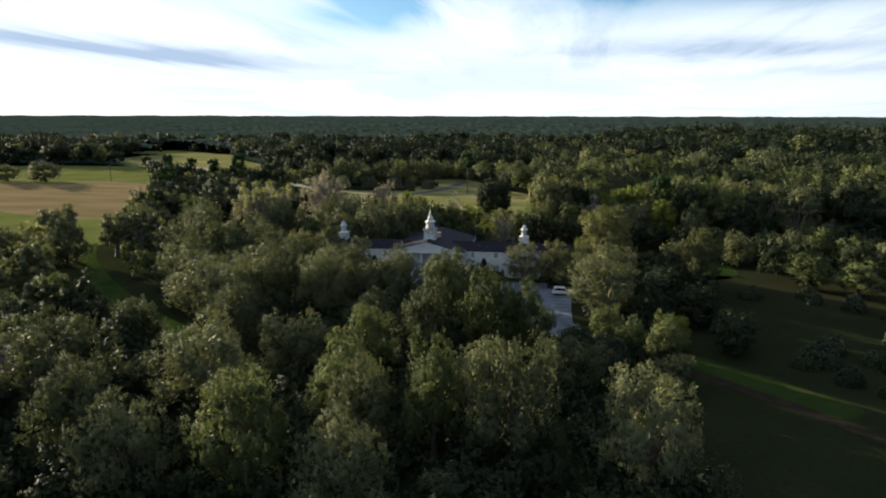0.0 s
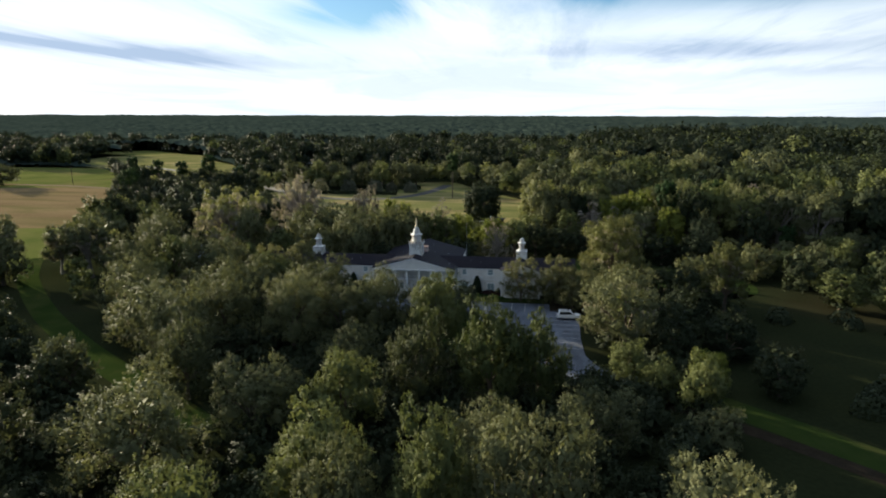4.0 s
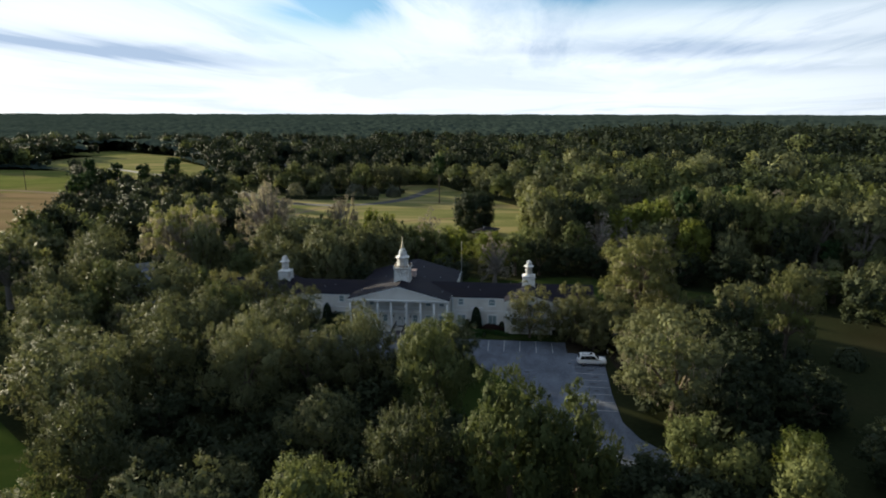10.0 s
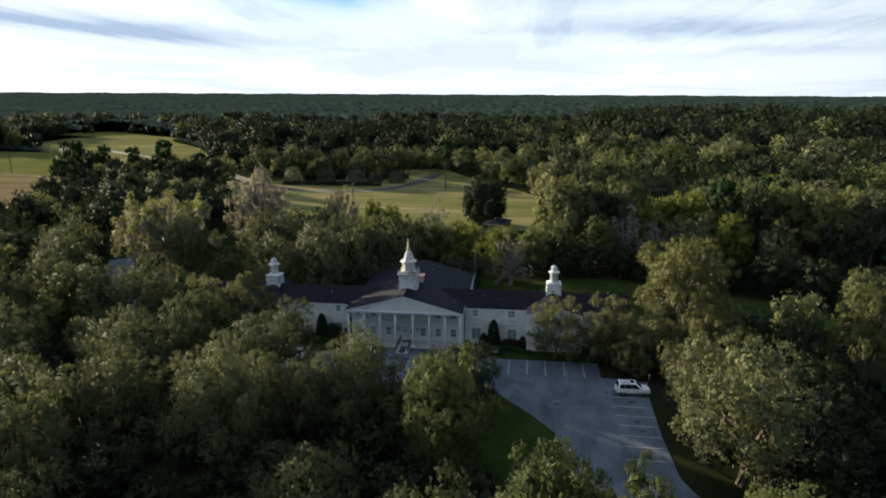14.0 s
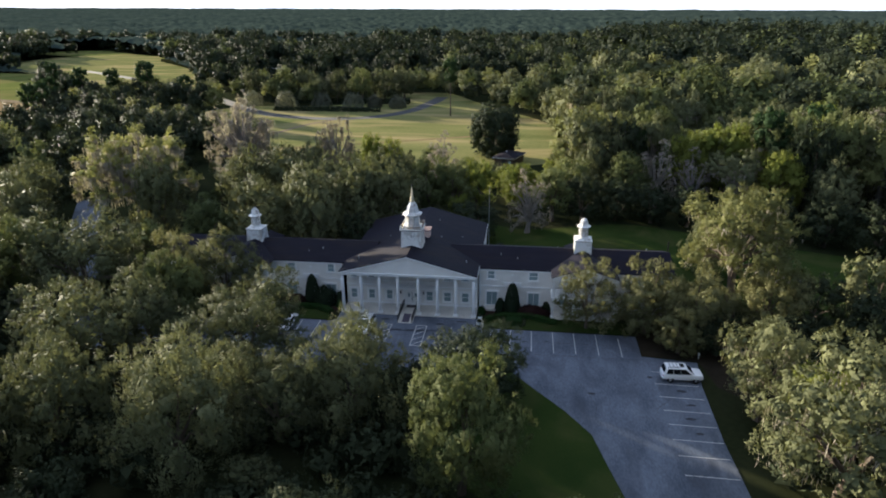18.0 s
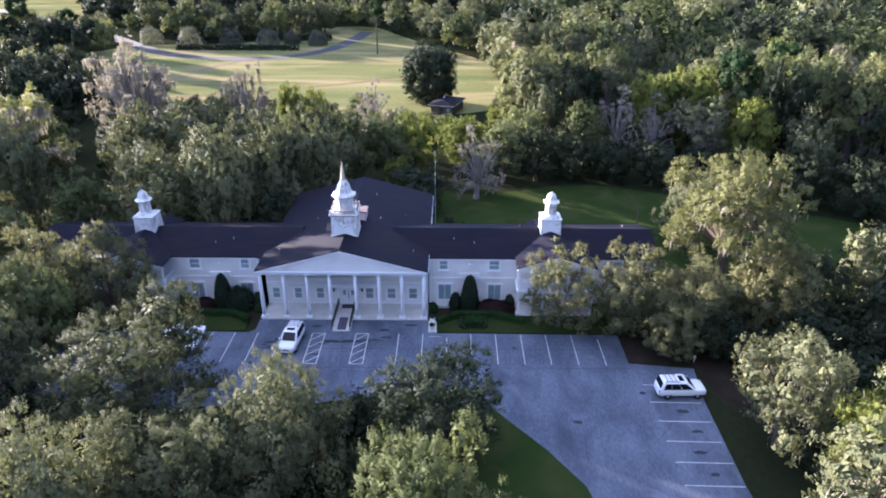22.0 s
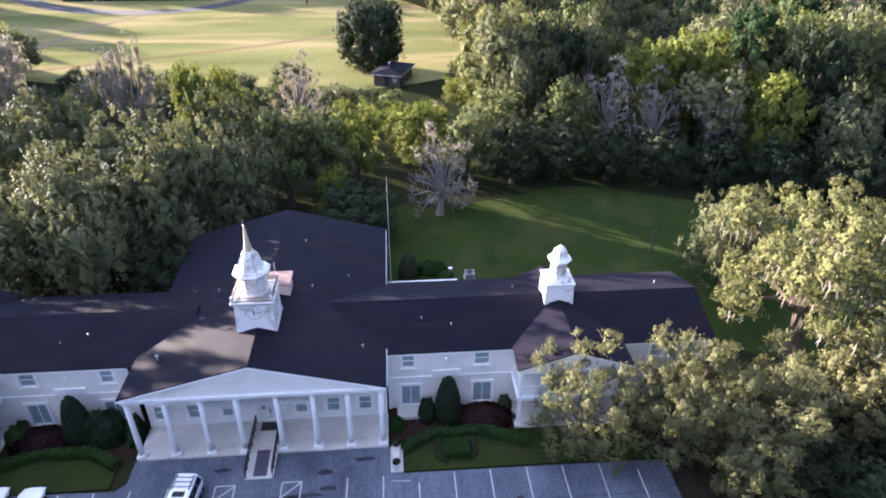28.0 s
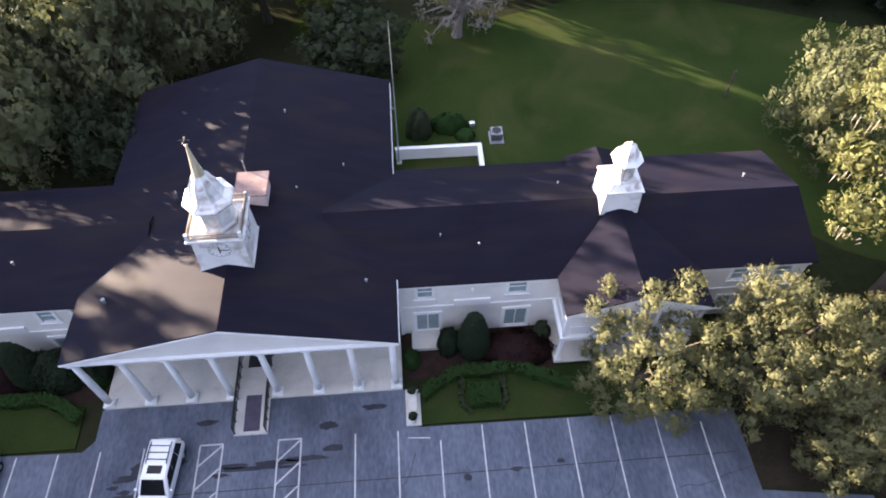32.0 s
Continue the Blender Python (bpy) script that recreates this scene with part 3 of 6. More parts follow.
def line(a, b, width=0.095, z=0.064):
    a, b = Vector(a), Vector(b)
    d = (b - a).normalized()
    n = Vector((-d.y, d.x)) * width / 2
    bm = bmesh.new()
    top = [(*(a + n), z + 0.004), (*(b + n), z + 0.004), (*(b - n), z + 0.004), (*(a - n), z + 0.004)]
    bm.faces.new([bm.verts.new(p) for p in top])
    return bm


for x in (-49.5, -46.9, -44.4, -41.85, -39.2, -26.25, -23.6, -20.98, -18.33, -15.63, -12.87, -10.15, -7.35, -4.55):
    part("bay_line", line((x, 149.65), (x, 154.4 if x in (-20.98, -4.55) else 155.2)), M_LINE, lot)
for y in (146.5, 143.9, 141.25, 138.65, 136.15, 133.6, 131.1, 128.3):
    part("bay_line", line((-1.7, y), (3.1, y - 0.1)), M_LINE, lot)
for x0, x1 in ((-35.8, -34.4), (-31.0, -29.6)):
    hatch = [((x0, 149.55), (x0, 155.15)), ((x1, 149.55), (x1, 155.15)), ((x0, 149.55), (x1, 149.55)), ((x0, 155.15), (x1, 155.15))]
    hatch += [((x0, 149.6 + 1.4 * k), (x1, 150.9 + 1.4 * k)) for k in range(4)]
    for a, b in hatch:
        part("hatch_line", line(a, b, 0.1), M_LINE, lot)
part("faded_mark", line((-23.0, 154.7), (-21.6, 154.6), 0.07), M_LINE, lot)
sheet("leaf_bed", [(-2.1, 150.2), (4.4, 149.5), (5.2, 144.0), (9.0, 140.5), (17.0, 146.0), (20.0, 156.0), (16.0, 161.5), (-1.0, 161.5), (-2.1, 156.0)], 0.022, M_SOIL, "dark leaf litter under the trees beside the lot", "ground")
# old seams in the asphalt
for a, b in (((-52, 152.2), (-3, 152.35)), ((-40, 148.9), (-2, 149.1)), ((-33, 148.6), (-14, 146.5))):
    part("seam", line(a, b, 0.06, 0.063), M_BLACKTRIM, lot)
# hairline cracks in the old surface
crack_rng = random.Random(21)
for x, y, turn, n in ((-44, 147.5, 0.1, 9), (-27, 146.0, -0.2, 12), (-14, 148.2, 0.15, 9), (-10, 143.0, -1.0, 8), (-2.5, 138.0, 1.4, 10), (-24, 150.8, 0.9, 5), (-7, 150.5, 0.3, 6)):
    bm = bmesh.new()
    p = Vector((x, y))
    for _ in range(n):
        turn += crack_rng.uniform(-0.45, 0.45)
        q = p + Vector((math.cos(turn), math.sin(turn))) * crack_rng.uniform(0.4, 1.1)
        side = Vector((-math.sin(turn), math.cos(turn))) * 0.018
        bm.faces.new([bm.verts.new((*v_, 0.0655)) for v_ in (p + side, p - side, q - side, q + side)])
        p = q
    part("crack", bm, M_BLACKTRIM, lot)
# dark damp patches and drips on the asphalt
patch_rng = random.Random(12)
for x, y, w, d in ((-32.0, 153.5, 5.2, 0.28), (-29.2, 153.9, 2.6, 0.35), (-34.4, 153.2, 1.2, 0.25), (-39.3, 153.9, 0.9, 0.8), (-38.9, 154.6, 0.8, 0.5), (-39.9, 152.6, 0.7, 0.3), (-28.0, 155.9, 1.1, 0.6), (-41.4, 150.9, 0.25, 0.8), (-25.0, 156.9, 1.6, 0.4), (-35.6, 156.6, 1.4, 0.35), (-38.3, 154.6, 1.6, 0.5), (-38.6, 153.2, 0.7, 0.35), (-36.9, 154.2, 0.9, 0.4), (-16.5, 152.3, 0.6, 0.3), (-13.8, 152.6, 0.5, 0.3),
                   (-46.5, 152.0, 0.5, 0.9), (-34.9, 151.2, 1.3, 0.3), (-33.6, 153.7, 2.0, 0.3), (-30.9, 153.75, 3.0, 0.34), (-39.9, 153.4, 1.5, 0.45), (-39.6, 152.3, 1.7, 0.3), (-40.6, 152.9, 0.8, 0.25), (-41.2, 149.6, 0.4, 0.5), (-27.6, 154.4, 1.2, 0.4), (-2.0, 145.2, 0.7, 0.4), (1.0, 142.6, 1.3, 0.5), (1.4, 139.9, 1.0, 0.4), (0.8, 137.3, 1.2, 0.5), (1.2, 134.8, 0.9, 0.4), (-9.0, 141.0, 0.8, 0.5), (-19.5, 152.0, 0.5, 0.4)):
    n = 30
    out = []
    for k in range(n):
        a = 2 * math.pi * k / n
        q = 1 + 0.45 * noise.noise(Vector((math.cos(a) * 1.3 + x, math.sin(a) * 1.3 + y, 3))) + patch_rng.uniform(-0.15, 0.15)
        out.append((x + w / 2 * q * math.cos(a), y + d / 2 * q * math.sin(a)))
    bm = bmesh.new()
    bm.faces.new([bm.verts.new((u, v_, 0.0645)) for u, v_ in out])
    part("oil_stain", bm, M_OIL, lot, "dark damp stain on the asphalt")


# ---- the white building ----
hall = thing("building", "long cream two-storey building with white columned portico and clock tower", "building", at=(0, 0, 0))
CX, WCX = -32.75, -33.05        # middle of the portico, middle of the wings
PW0, PW1 = -42.35, -23.1        # portico roof edges
FLOOR = 0.2


def wall(x0, x1, y0, y1, z0, z1, openings=(), front="y", name="wall", material=None):
    """A wall panel with holes for openings (u0, u1, z0, z1) along its length."""
    mat = material or M_WALL
    bm = bmesh.new()
    u0, u1 = (x0, x1) if front == "y" else (y0, y1)
    us = sorted({u0, u1, *[v for o in openings for v in o[:2]]})
    zs = sorted({z0, z1, *[v for o in openings for v in o[2:]]})
    for ua, ub in zip(us, us[1:]):
        for za, zb in zip(zs, zs[1:]):
            if any(o[0] <= ua and ub <= o[1] and o[2] <= za and zb <= o[3] for o in openings):
                continue
            if front == "y":
                box(ua, ub, y0, y1, za, zb, bm=bm)
            else:
                box(x0, x1, ua, ub, za, zb, bm=bm)
    bmesh.ops.remove_doubles(bm, verts=bm.verts, dist=0.001)
    return part(name, bm, mat, hall)


def window(x0, x1, y, z0, z1, panes=(1, 2), trim=0.22, name="window", shutter=False):
    """A sash window in a wall that faces -y: casing, sill, sashes with glass and bars."""
    w = part(name, frame_ring(x0 - trim, x1 + trim, y - 0.09, y + 0.02, z0 - trim * 0.6, z1 + trim, trim, trim * 0.6), M_TRIM, hall, "white painted window casing")
    part("sill", box(x0 - trim - 0.06, x1 + trim + 0.06, y - 0.16, y - 0.09, z0 - trim * 0.6 - 0.07, z0 - trim * 0.6 + 0.04, 0.01), M_TRIM, w)
    part("pane", box(x0, x1, y + 0.06, y + 0.085, z0, z1), M_GLASS, w, "dark reflecting glass")
    nx, nz = panes
    for i in range(1, nx):
        x = x0 + (x1 - x0) * i / nx
        part("glazing_bar", box(x - 0.03, x + 0.03, y + 0.02, y + 0.06, z0, z1), M_TRIM, w)
    for i in range(1, nz):
        z = z0 + (z1 - z0) * i / nz
        part("glazing_bar", box(x0, x1, y + 0.02, y + 0.058, z - 0.03, z + 0.03), M_TRIM, w)
    return w


def frame_ring(x0, x1, y0, y1, z0, z1, side, foot):
    bm = bmesh.new()
    box(x0, x0 + side, y0, y1, z0, z1, bm=bm)
    box(x1 - side, x1, y0, y1, z0, z1, bm=bm)
    box(x0 + side, x1 - side, y0, y1, z1 - side, z1, bm=bm)
    box(x0 + side, x1 - side, y0, y1, z0, z0 + foot, bm=bm)
    return bm


def slab_roof(points, thick, name="roof", material=None, label=""):
    """A roof slope: a flat polygon given corner by corner, with thickness downwards."""
    bm = bmesh.new()
    top = [bm.verts.new(p) for p in points]
    low = [bm.verts.new((p[0], p[1], p[2] - thick)) for p in points]
    bm.faces.new(top), bm.faces.new(low[::-1])
    n = len(points)
    for i in range(n):
        bm.faces.new((top[i], low[i], low[(i + 1) % n], top[(i + 1) % n]))
    return part(name, bm, material or M_ROOF, hall, label)


# roofs: the long middle gable, two wings, two porch gables
RZ, EZ = 8.9, 6.3           # middle ridge and eave
MZ, WZ = 7.65, 6.02         # wing ridge and eave
RY, FY, BY = 166.95, 161.95, 171.95
Y0, Y1 = 158.0, 181.6
slope_mid = (RZ - EZ) / (CX - PW0)
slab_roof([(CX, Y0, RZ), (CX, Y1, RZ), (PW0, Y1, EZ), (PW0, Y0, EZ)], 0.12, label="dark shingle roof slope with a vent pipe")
slab_roof([(CX, Y0, RZ), (PW1, Y0, EZ), (PW1, Y1, EZ), (CX, Y1, RZ)], 0.12)
for sgn in (1, -1):
    def X(x, s=sgn):
        return x if s == 1 else 2 * WCX - x
    end, joint = X(3.6), X(-27.6)
    c0, c1, cm = X(-13.15), X(-4.15), X(-8.65)
    # front slope with the porch valley, rear slope
    slab_roof([(joint, RY, MZ), (end, RY, MZ), (end, FY, WZ), (joint, FY, WZ)], 0.12)
    slab_roof([(joint, RY, MZ), (joint, BY, WZ), (end, BY, WZ), (end, RY, MZ)], 0.12)
    # porch gable running to the front, with a rear twin
    PZ, PE, PF = 7.75, 6.25, 159.05
    slab_roof([(cm, PF, PZ), (cm, RY - 0.2, PZ), (c0, FY - 0.1, PE), (c0, PF, PE)], 0.12)
    slab_roof([(cm, PF, PZ), (c1, PF, PE), (c1, FY - 0.1, PE), (cm, RY - 0.2, PZ)], 0.12)
    slab_roof([(cm, RY + 0.4, PZ - 0.15), (cm, BY + 0.3, PZ - 0.75), (X(-10.9), BY + 0.2, 6.2), (X(-10.9), RY + 3.9, 6.3)], 0.1)
    slab_roof([(cm, RY + 0.4, PZ - 0.15), (X(-6.4), RY + 3.9, 6.3), (X(-6.4), BY + 0.2, 6.2), (cm, BY + 0.3, PZ - 0.75)], 0.1)
    # pediment of the porch
    ped = bmesh.new()
    prism([(c0, PE - 0.12), (c1, PE - 0.12), (cm, PZ - 0.14)], PF + 0.10, PF + 0.30, "y", ped)
    part("pediment", ped, M_TRIM, hall)
    for a, b, za, zb in ((c0, cm, PE, PZ), (c1, cm, PE, PZ)):
        part("rake_board", prism([(a, za - 0.26), (a, za - 0.13), (b, zb - 0.13), (b, zb - 0.26)], PF, PF + 0.1, "y"), M_TRIM, hall)
    lo, hi = min(c0, c1), max(c0, c1)
    part("porch_beam", box(lo + 0.15, hi - 0.15, PF + 0.12, PF + 0.5, 5.72, 6.12), M_TRIM, hall)
    part("porch_floor", box(lo + 0.1, hi - 0.1, PF + 0.1, 162.1, 0.0, 0.16, 0.02), M_CONC, hall)
    part("porch_deck", box(lo + 0.1, hi - 0.1, PF + 0.1, 162.1, 3.0, 3.3), M_TRIM, hall)
    for i in range(4):
        px = lo + 0.35 + (hi - lo - 0.7) * i / 3
        post = part("porch_post", box(px - 0.13, px + 0.13, PF + 0.2, PF + 0.46, 0.16, 5.74, 0.02), M_TRIM, hall)
        part("base", box(px - 0.2, px + 0.2, PF + 0.13, PF + 0.53, 0.16, 0.42, 0.02), M_TRIM, post)
    rail = part("porch_rail", box(lo + 0.3, hi - 0.3, PF + 0.29, PF + 0.37, 4.22, 4.3), M_TRIM, hall)
    part("lower_rail", box(lo + 0.3, hi - 0.3, PF + 0.3, PF + 0.36, 3.42, 3.48), M_TRIM, rail)
    n = 52
    for i in range(n):
        px = lo + 0.45 + (hi - lo - 0.9) * i / (n - 1)
        part("baluster", box(px - 0.02, px + 0.02, PF + 0.31, PF + 0.35, 3.48, 4.22), M_TRIM, rail)
    for k, sx in enumerate((lo + 0.3, hi - 0.3)):
        r2 = part("side_rail", box(sx - 0.04, sx + 0.04, PF + 0.5, 162.1, 4.22, 4.3), M_TRIM, hall)
        for i in range(16):
            py = PF + 0.62 + 2.35 * i / 15
            part("baluster", box(sx - 0.02, sx + 0.02, py - 0.02, py + 0.02, 3.3, 4.22), M_TRIM, r2)
    # walls: front with openings, ends, rear
    a, b = sorted((X(-23.0), end + (-0.35 if sgn == 1 else 0.35)))
    wins = [tuple(sorted((X(-21.85), X(-20.97)))), tuple(sorted((X(-16.05), X(-14.95))))]
    doors = [tuple(sorted((X(-22.0), X(-20.55)))), tuple(sorted((X(-16.1), X(-14.65))))]
    porch = [tuple(sorted((X(q - 0.55), X(q + 0.55)))) for q in (-11.3, -8.65, -6.0)]
    ends = [tuple(sorted((X(-1.6), X(-0.6)))), tuple(sorted((X(1.2), X(2.2))))]
    ops = [(p, q, 4.45, 5.6) for p, q in wins] + [(p, q, 0.42, 2.45) for p, q in doors] + [(p, q, 4.35, 5.55) for p, q in porch + ends] + [(p, q, 0.9, 2.4) for p, q in porch + ends]
    wall(a, b, 162.15, 162.4, 0.0, 5.9, ops)
    for p, q in wins:
        window(p, q, 162.15, 4.45, 5.6, (1, 2))
    for p, q in doors:
        window(p, q, 162.15, 0.42, 2.45, (2, 1), 0.24, "french_window")
    for p, q in porch + ends:
        window(p, q, 162.15, 4.35, 5.55, (1, 2), 0.14)
        window(p, q, 162.15, 0.9, 2.4, (1, 2), 0.14)
    wall(end + (-0.6 if sgn == 1 else 0.35), end + (-0.35 if sgn == 1 else 0.6), 162.4, 171.5, 0.0, 5.9, front="x")
    gx0, gx1 = sorted((end + (-0.6 if sgn == 1 else 0.35), end + (-0.35 if sgn == 1 else 0.6)))
    part("gable_wall", prism([(162.2, 5.9), (171.7, 5.9), (RY, MZ - 0.16)], gx0, gx1, "x"), M_WALL, hall)
    wall(a, b, 171.5, 171.75, 0.0, 5.9)
    part("belt_course", box(a, b, 162.07, 162.147, 3.27, 3.42), M_TRIM, hall)
    part("eave_board", box(a, b, 161.97, 162.147, 5.7, 5.9), M_TRIM, hall)
    part("corner_board", box(X(-23.0) - 0.12, X(-23.0) + 0.12, 162.06, 162.146, 0, 5.7), M_TRIM, hall)
    p0, p1 = sorted((X(-19.55), X(-17.18)))
    part("notice_board", box(p0, p1, 162.02, 162.146, 3.45, 4.02, 0.01), M_TRIM, hall, "blank white board over the shrub")
    s0, s1 = sorted((X(-22.43), X(-20.4)))
    part("stoop", box(s0, s1, 160.7, 162.14, 0.0, 0.36, 0.02), M_CONC, hall, "pale concrete doorstep")
    s0, s1 = sorted((X(-16.4), X(-14.3)))
    part("stoop", box(s0, s1, 161.5, 162.14, 0.0, 0.3, 0.02), M_MULCH, hall, "low brown doorstep")
    # wall lamp
    lx = X(-18.4)
    part("wall_lamp", box(lx - 0.1, lx + 0.1, 161.95, 162.14, 5.05, 5.25, 0.02), M_TRIM, hall)

# middle block walls and portico
FW = 161.4
wins = [(-41.55, -40.75), (-38.95, -38.15), (-36.35, -35.55), (-30.55, -29.7), (-28.0, -27.1), (-25.45, -24.55)]
ops = [(a, b, 0.95, 2.3) for a, b in wins] + [(a, b, 4.2, 5.3) for a, b in (wins[0], wins[1], wins[4], wins[5])] + [(-33.6, -31.7, FLOOR, 2.45)]
wall(-42.2, -23.25, FW, FW + 0.25, 0.0, 6.2, ops)
for a, b in wins:
    window(a, b, FW, 0.95, 2.3, (1, 2), 0.3)
for a, b in (wins[0], wins[1], wins[4], wins[5]):
    window(a, b, FW, 4.2, 5.3, (1, 2), 0.2)
part("belt_course", box(-42.2, -37.32, FW - 0.08, FW - 0.003, 3.0, 3.16), M_TRIM, hall)
part("belt_course", box(-28.88, -23.25, FW - 0.08, FW - 0.003, 3.0, 3.16), M_TRIM, hall)
part("base_board", box(-42.2, -23.25, FW - 0.06, FW - 0.003, 0.2, 0.5), M_TRIM, hall)
door = part("door", frame_ring(-33.95, -31.35, FW - 0.12, FW + 0.02, FLOOR, 2.8, 0.34, 0.03), M_TRIM, hall, "white double entrance doors")
for x0, x1 in ((-33.6, -32.67), (-32.63, -31.7)):
    part("leaf", box(x0, x1, FW + 0.06, FW + 0.12, FLOOR + 0.03, 2.44, 0.01), M_TRIM, door)
for x0 in (-33.28, -32.3):
    part("door_pane", box(x0, x0 + 0.3, FW + 0.04, FW + 0.058, 1.35, 1.95), M_GLASS, door, "small dark door pane")
for x in (-32.72, -32.58):
    part("door_handle", box(x - 0.02, x + 0.02, FW + 0.02, FW + 0.058, 1.05, 1.3, 0.005), M_IRON, door)
for x in (-34.3, -31.0):
    part("wall_lantern", box(x - 0.09, x + 0.09, FW - 0.2, FW - 0.004, 1.9, 2.25, 0.02), M_IRON, hall)
for x0, x1 in ((-42.2, -41.95), (-23.5, -23.25)):
    wall(x0, x1, FW + 0.25, 181.3, 0.0, 6.2, front="x")
part("rear_wall", prism([(-42.2, 0), (-23.25, 0), (-23.25, 6.15), (CX, 8.7), (-42.2, 6.15)], 181.05, 181.3, "y"), M_WALL, hall)
part("portico_floor", box(-42.2, -23.2, 157.95, FW - 0.004, 0.0, FLOOR, 0.02), M_CONC, hall, "pale smooth portico floor")
part("portico_ceiling", box(-42.0, -23.4, 158.2, FW - 0.004, 5.86, 5.95), M_TRIM, hall)
part("portico_beam", box(-42.2, -23.25, 158.02, 158.62, 5.82, 6.05, 0.02), M_TRIM, hall)
part("cornice", box(PW0 + 0.05, PW1 - 0.05, 157.92, 158.3, 6.06, 6.2, 0.02), M_TRIM, hall)
for x0, x1 in ((-42.2, -41.75), (-23.7, -23.25)):
    part("side_beam", box(x0, x1, 158.63, FW - 0.01, 5.82, 6.05), M_TRIM, hall)
part("pediment", prism([(PW0 + 0.5, EZ - 0.08), (PW1 - 0.5, EZ - 0.08), (CX, RZ - 0.16)], 158.12, 158.4, "y"), M_WALL, hall, "pale flat pediment")
for a, za, b, zb in ((PW0, EZ, CX, RZ), (PW1, EZ, CX, RZ)):
    part("rake_board", prism([(a, za - 0.27), (a, za - 0.125), (b, zb - 0.125), (b, zb - 0.27)], 157.95, 158.11, "y"), M_TRIM, hall)
for x, e in ((PW0, -1), (PW1, 1)):
    part("gutter", box(x - 0.06, x + 0.06, 158.15, 181.4, EZ - 0.24, EZ - 0.125), M_TRIM, hall)
COLUMNS = (-41.9, -39.3, -36.7, -34.15, -31.25, -28.6, -26.05, -23.58)
for x in COLUMNS:
    col = part("column", lathe([(0.215, FLOOR + 0.3), (0.22, 1.6), (0.21, 3.4), (0.185, 5.57)], x, 158.32, 20), M_TRIM, hall, smooth=True)
    part("base", box(x - 0.36, x + 0.36, 157.98, 158.66, FLOOR, FLOOR + 0.16, 0.015), M_TRIM, col)
    part("torus", lathe([(0.33, FLOOR + 0.16), (0.35, FLOOR + 0.23), (0.3, FLOOR + 0.3)], x, 158.32, 20), M_TRIM, col, smooth=True)
    part("capital", lathe([(0.22, 5.57), (0.25, 5.61), (0.25, 5.67), (0.33, 5.73), (0.33, 5.82)], x, 158.32, 20), M_TRIM, col)
# balcony over the entrance
BF = 160.0
balcony = part("balcony", box(-37.3, -28.9, BF, FW - 0.004, 3.12, 3.28, 0.02), M_TRIM, hall, "white balcony with a baluster rail")
part("top_rail", box(-37.3, -28.9, BF + 0.01, BF + 0.11, 4.28, 4.37), M_TRIM, balcony)
part("lower_rail", box(-37.3, -28.9, BF + 0.02, BF + 0.1, 3.38, 3.45), M_TRIM, balcony)
for i in range(46):
    x = -37.2 + 8.2 * i / 45
    part("baluster", box(x - 0.03, x + 0.03, BF + 0.03, BF + 0.09, 3.45, 4.28), M_TRIM, balcony)
for x in (-37.25, -34.5, -31.75, -28.95):
    part("post", box(x - 0.07, x + 0.07, BF - 0.01, BF + 0.13, 3.28, 4.45, 0.01), M_TRIM, balcony)
# shingle courses, roof vents and flashing
for x, y, s in ((-40.3, 161.6, 0.28), (-29.3, 168.9, 0.15), (-26.4, 171.5, 0.15), (-24.9, 162.0, 0.2), (-20.2, 165.0, 0.15), (-17.8, 164.3, 0.15), (-12, 168.9, 0.15), (0.6, 168.5, 0.2), (-37.2, 169.3, 0.15), (-46.5, 164.8, 0.18), (-48.5, 164.2, 0.15), (-30.5, 176.0, 0.18)):
    if PW0 < x < PW1:
        z = RZ - abs(x - CX) * slope_mid
    else:
        z = MZ - abs(y - RY) * (MZ - WZ) / (RY - FY)
    part("roof_vent", lathe([(s * 0.28, z - 0.05), (s * 0.28, z + s * 1.2), (s * 0.45, z + s * 1.25), (s * 0.45, z + s * 1.45), (s * 0.15, z + s * 1.6)], x, y, 8), M_GREYMETAL, hall)

# ---- clock tower ----
TX, TY = -32.8, 163.85
tower = part("clock_tower", solid(
    [(TX + sx * w, TY + sy * w, z) for z, w in ((8.2, 1.62), (8.75, 1.47), (11.1, 1.40)) for sx, sy in ((-1, -1), (1, -1), (1, 1), (-1, 1))],
    [(0, 3, 2, 1), (0, 1, 5, 4), (1, 2, 6, 5), (2, 3, 7, 6), (3, 0, 4, 7), (4, 5, 9, 8), (5, 6, 10, 9), (6, 7, 11, 10), (7, 4, 8, 11), (8, 9, 10, 11)]), M_AGED, hall, "weathered white clock tower with octagonal belfry and gold spire")
part("ledge", box(TX - 1.62, TX + 1.62, TY - 1.62, TY + 1.62, 11.1, 11.24, 0.02), M_AGED, tower)
part("ledge_trim", box(TX - 1.5, TX + 1.5, TY - 1.5, TY + 1.5, 10.96, 11.097), M_STAIN, tower)
for sx, sy in ((-1, -1), (1, -1), (1, 1), (-1, 1)):
    part("corner_post", box(TX + sx * 1.45 - 0.09, TX + sx * 1.45 + 0.09, TY + sy * 1.45 - 0.09, TY + sy * 1.45 + 0.09, 11.24, 11.75, 0.01), M_AGED, tower)
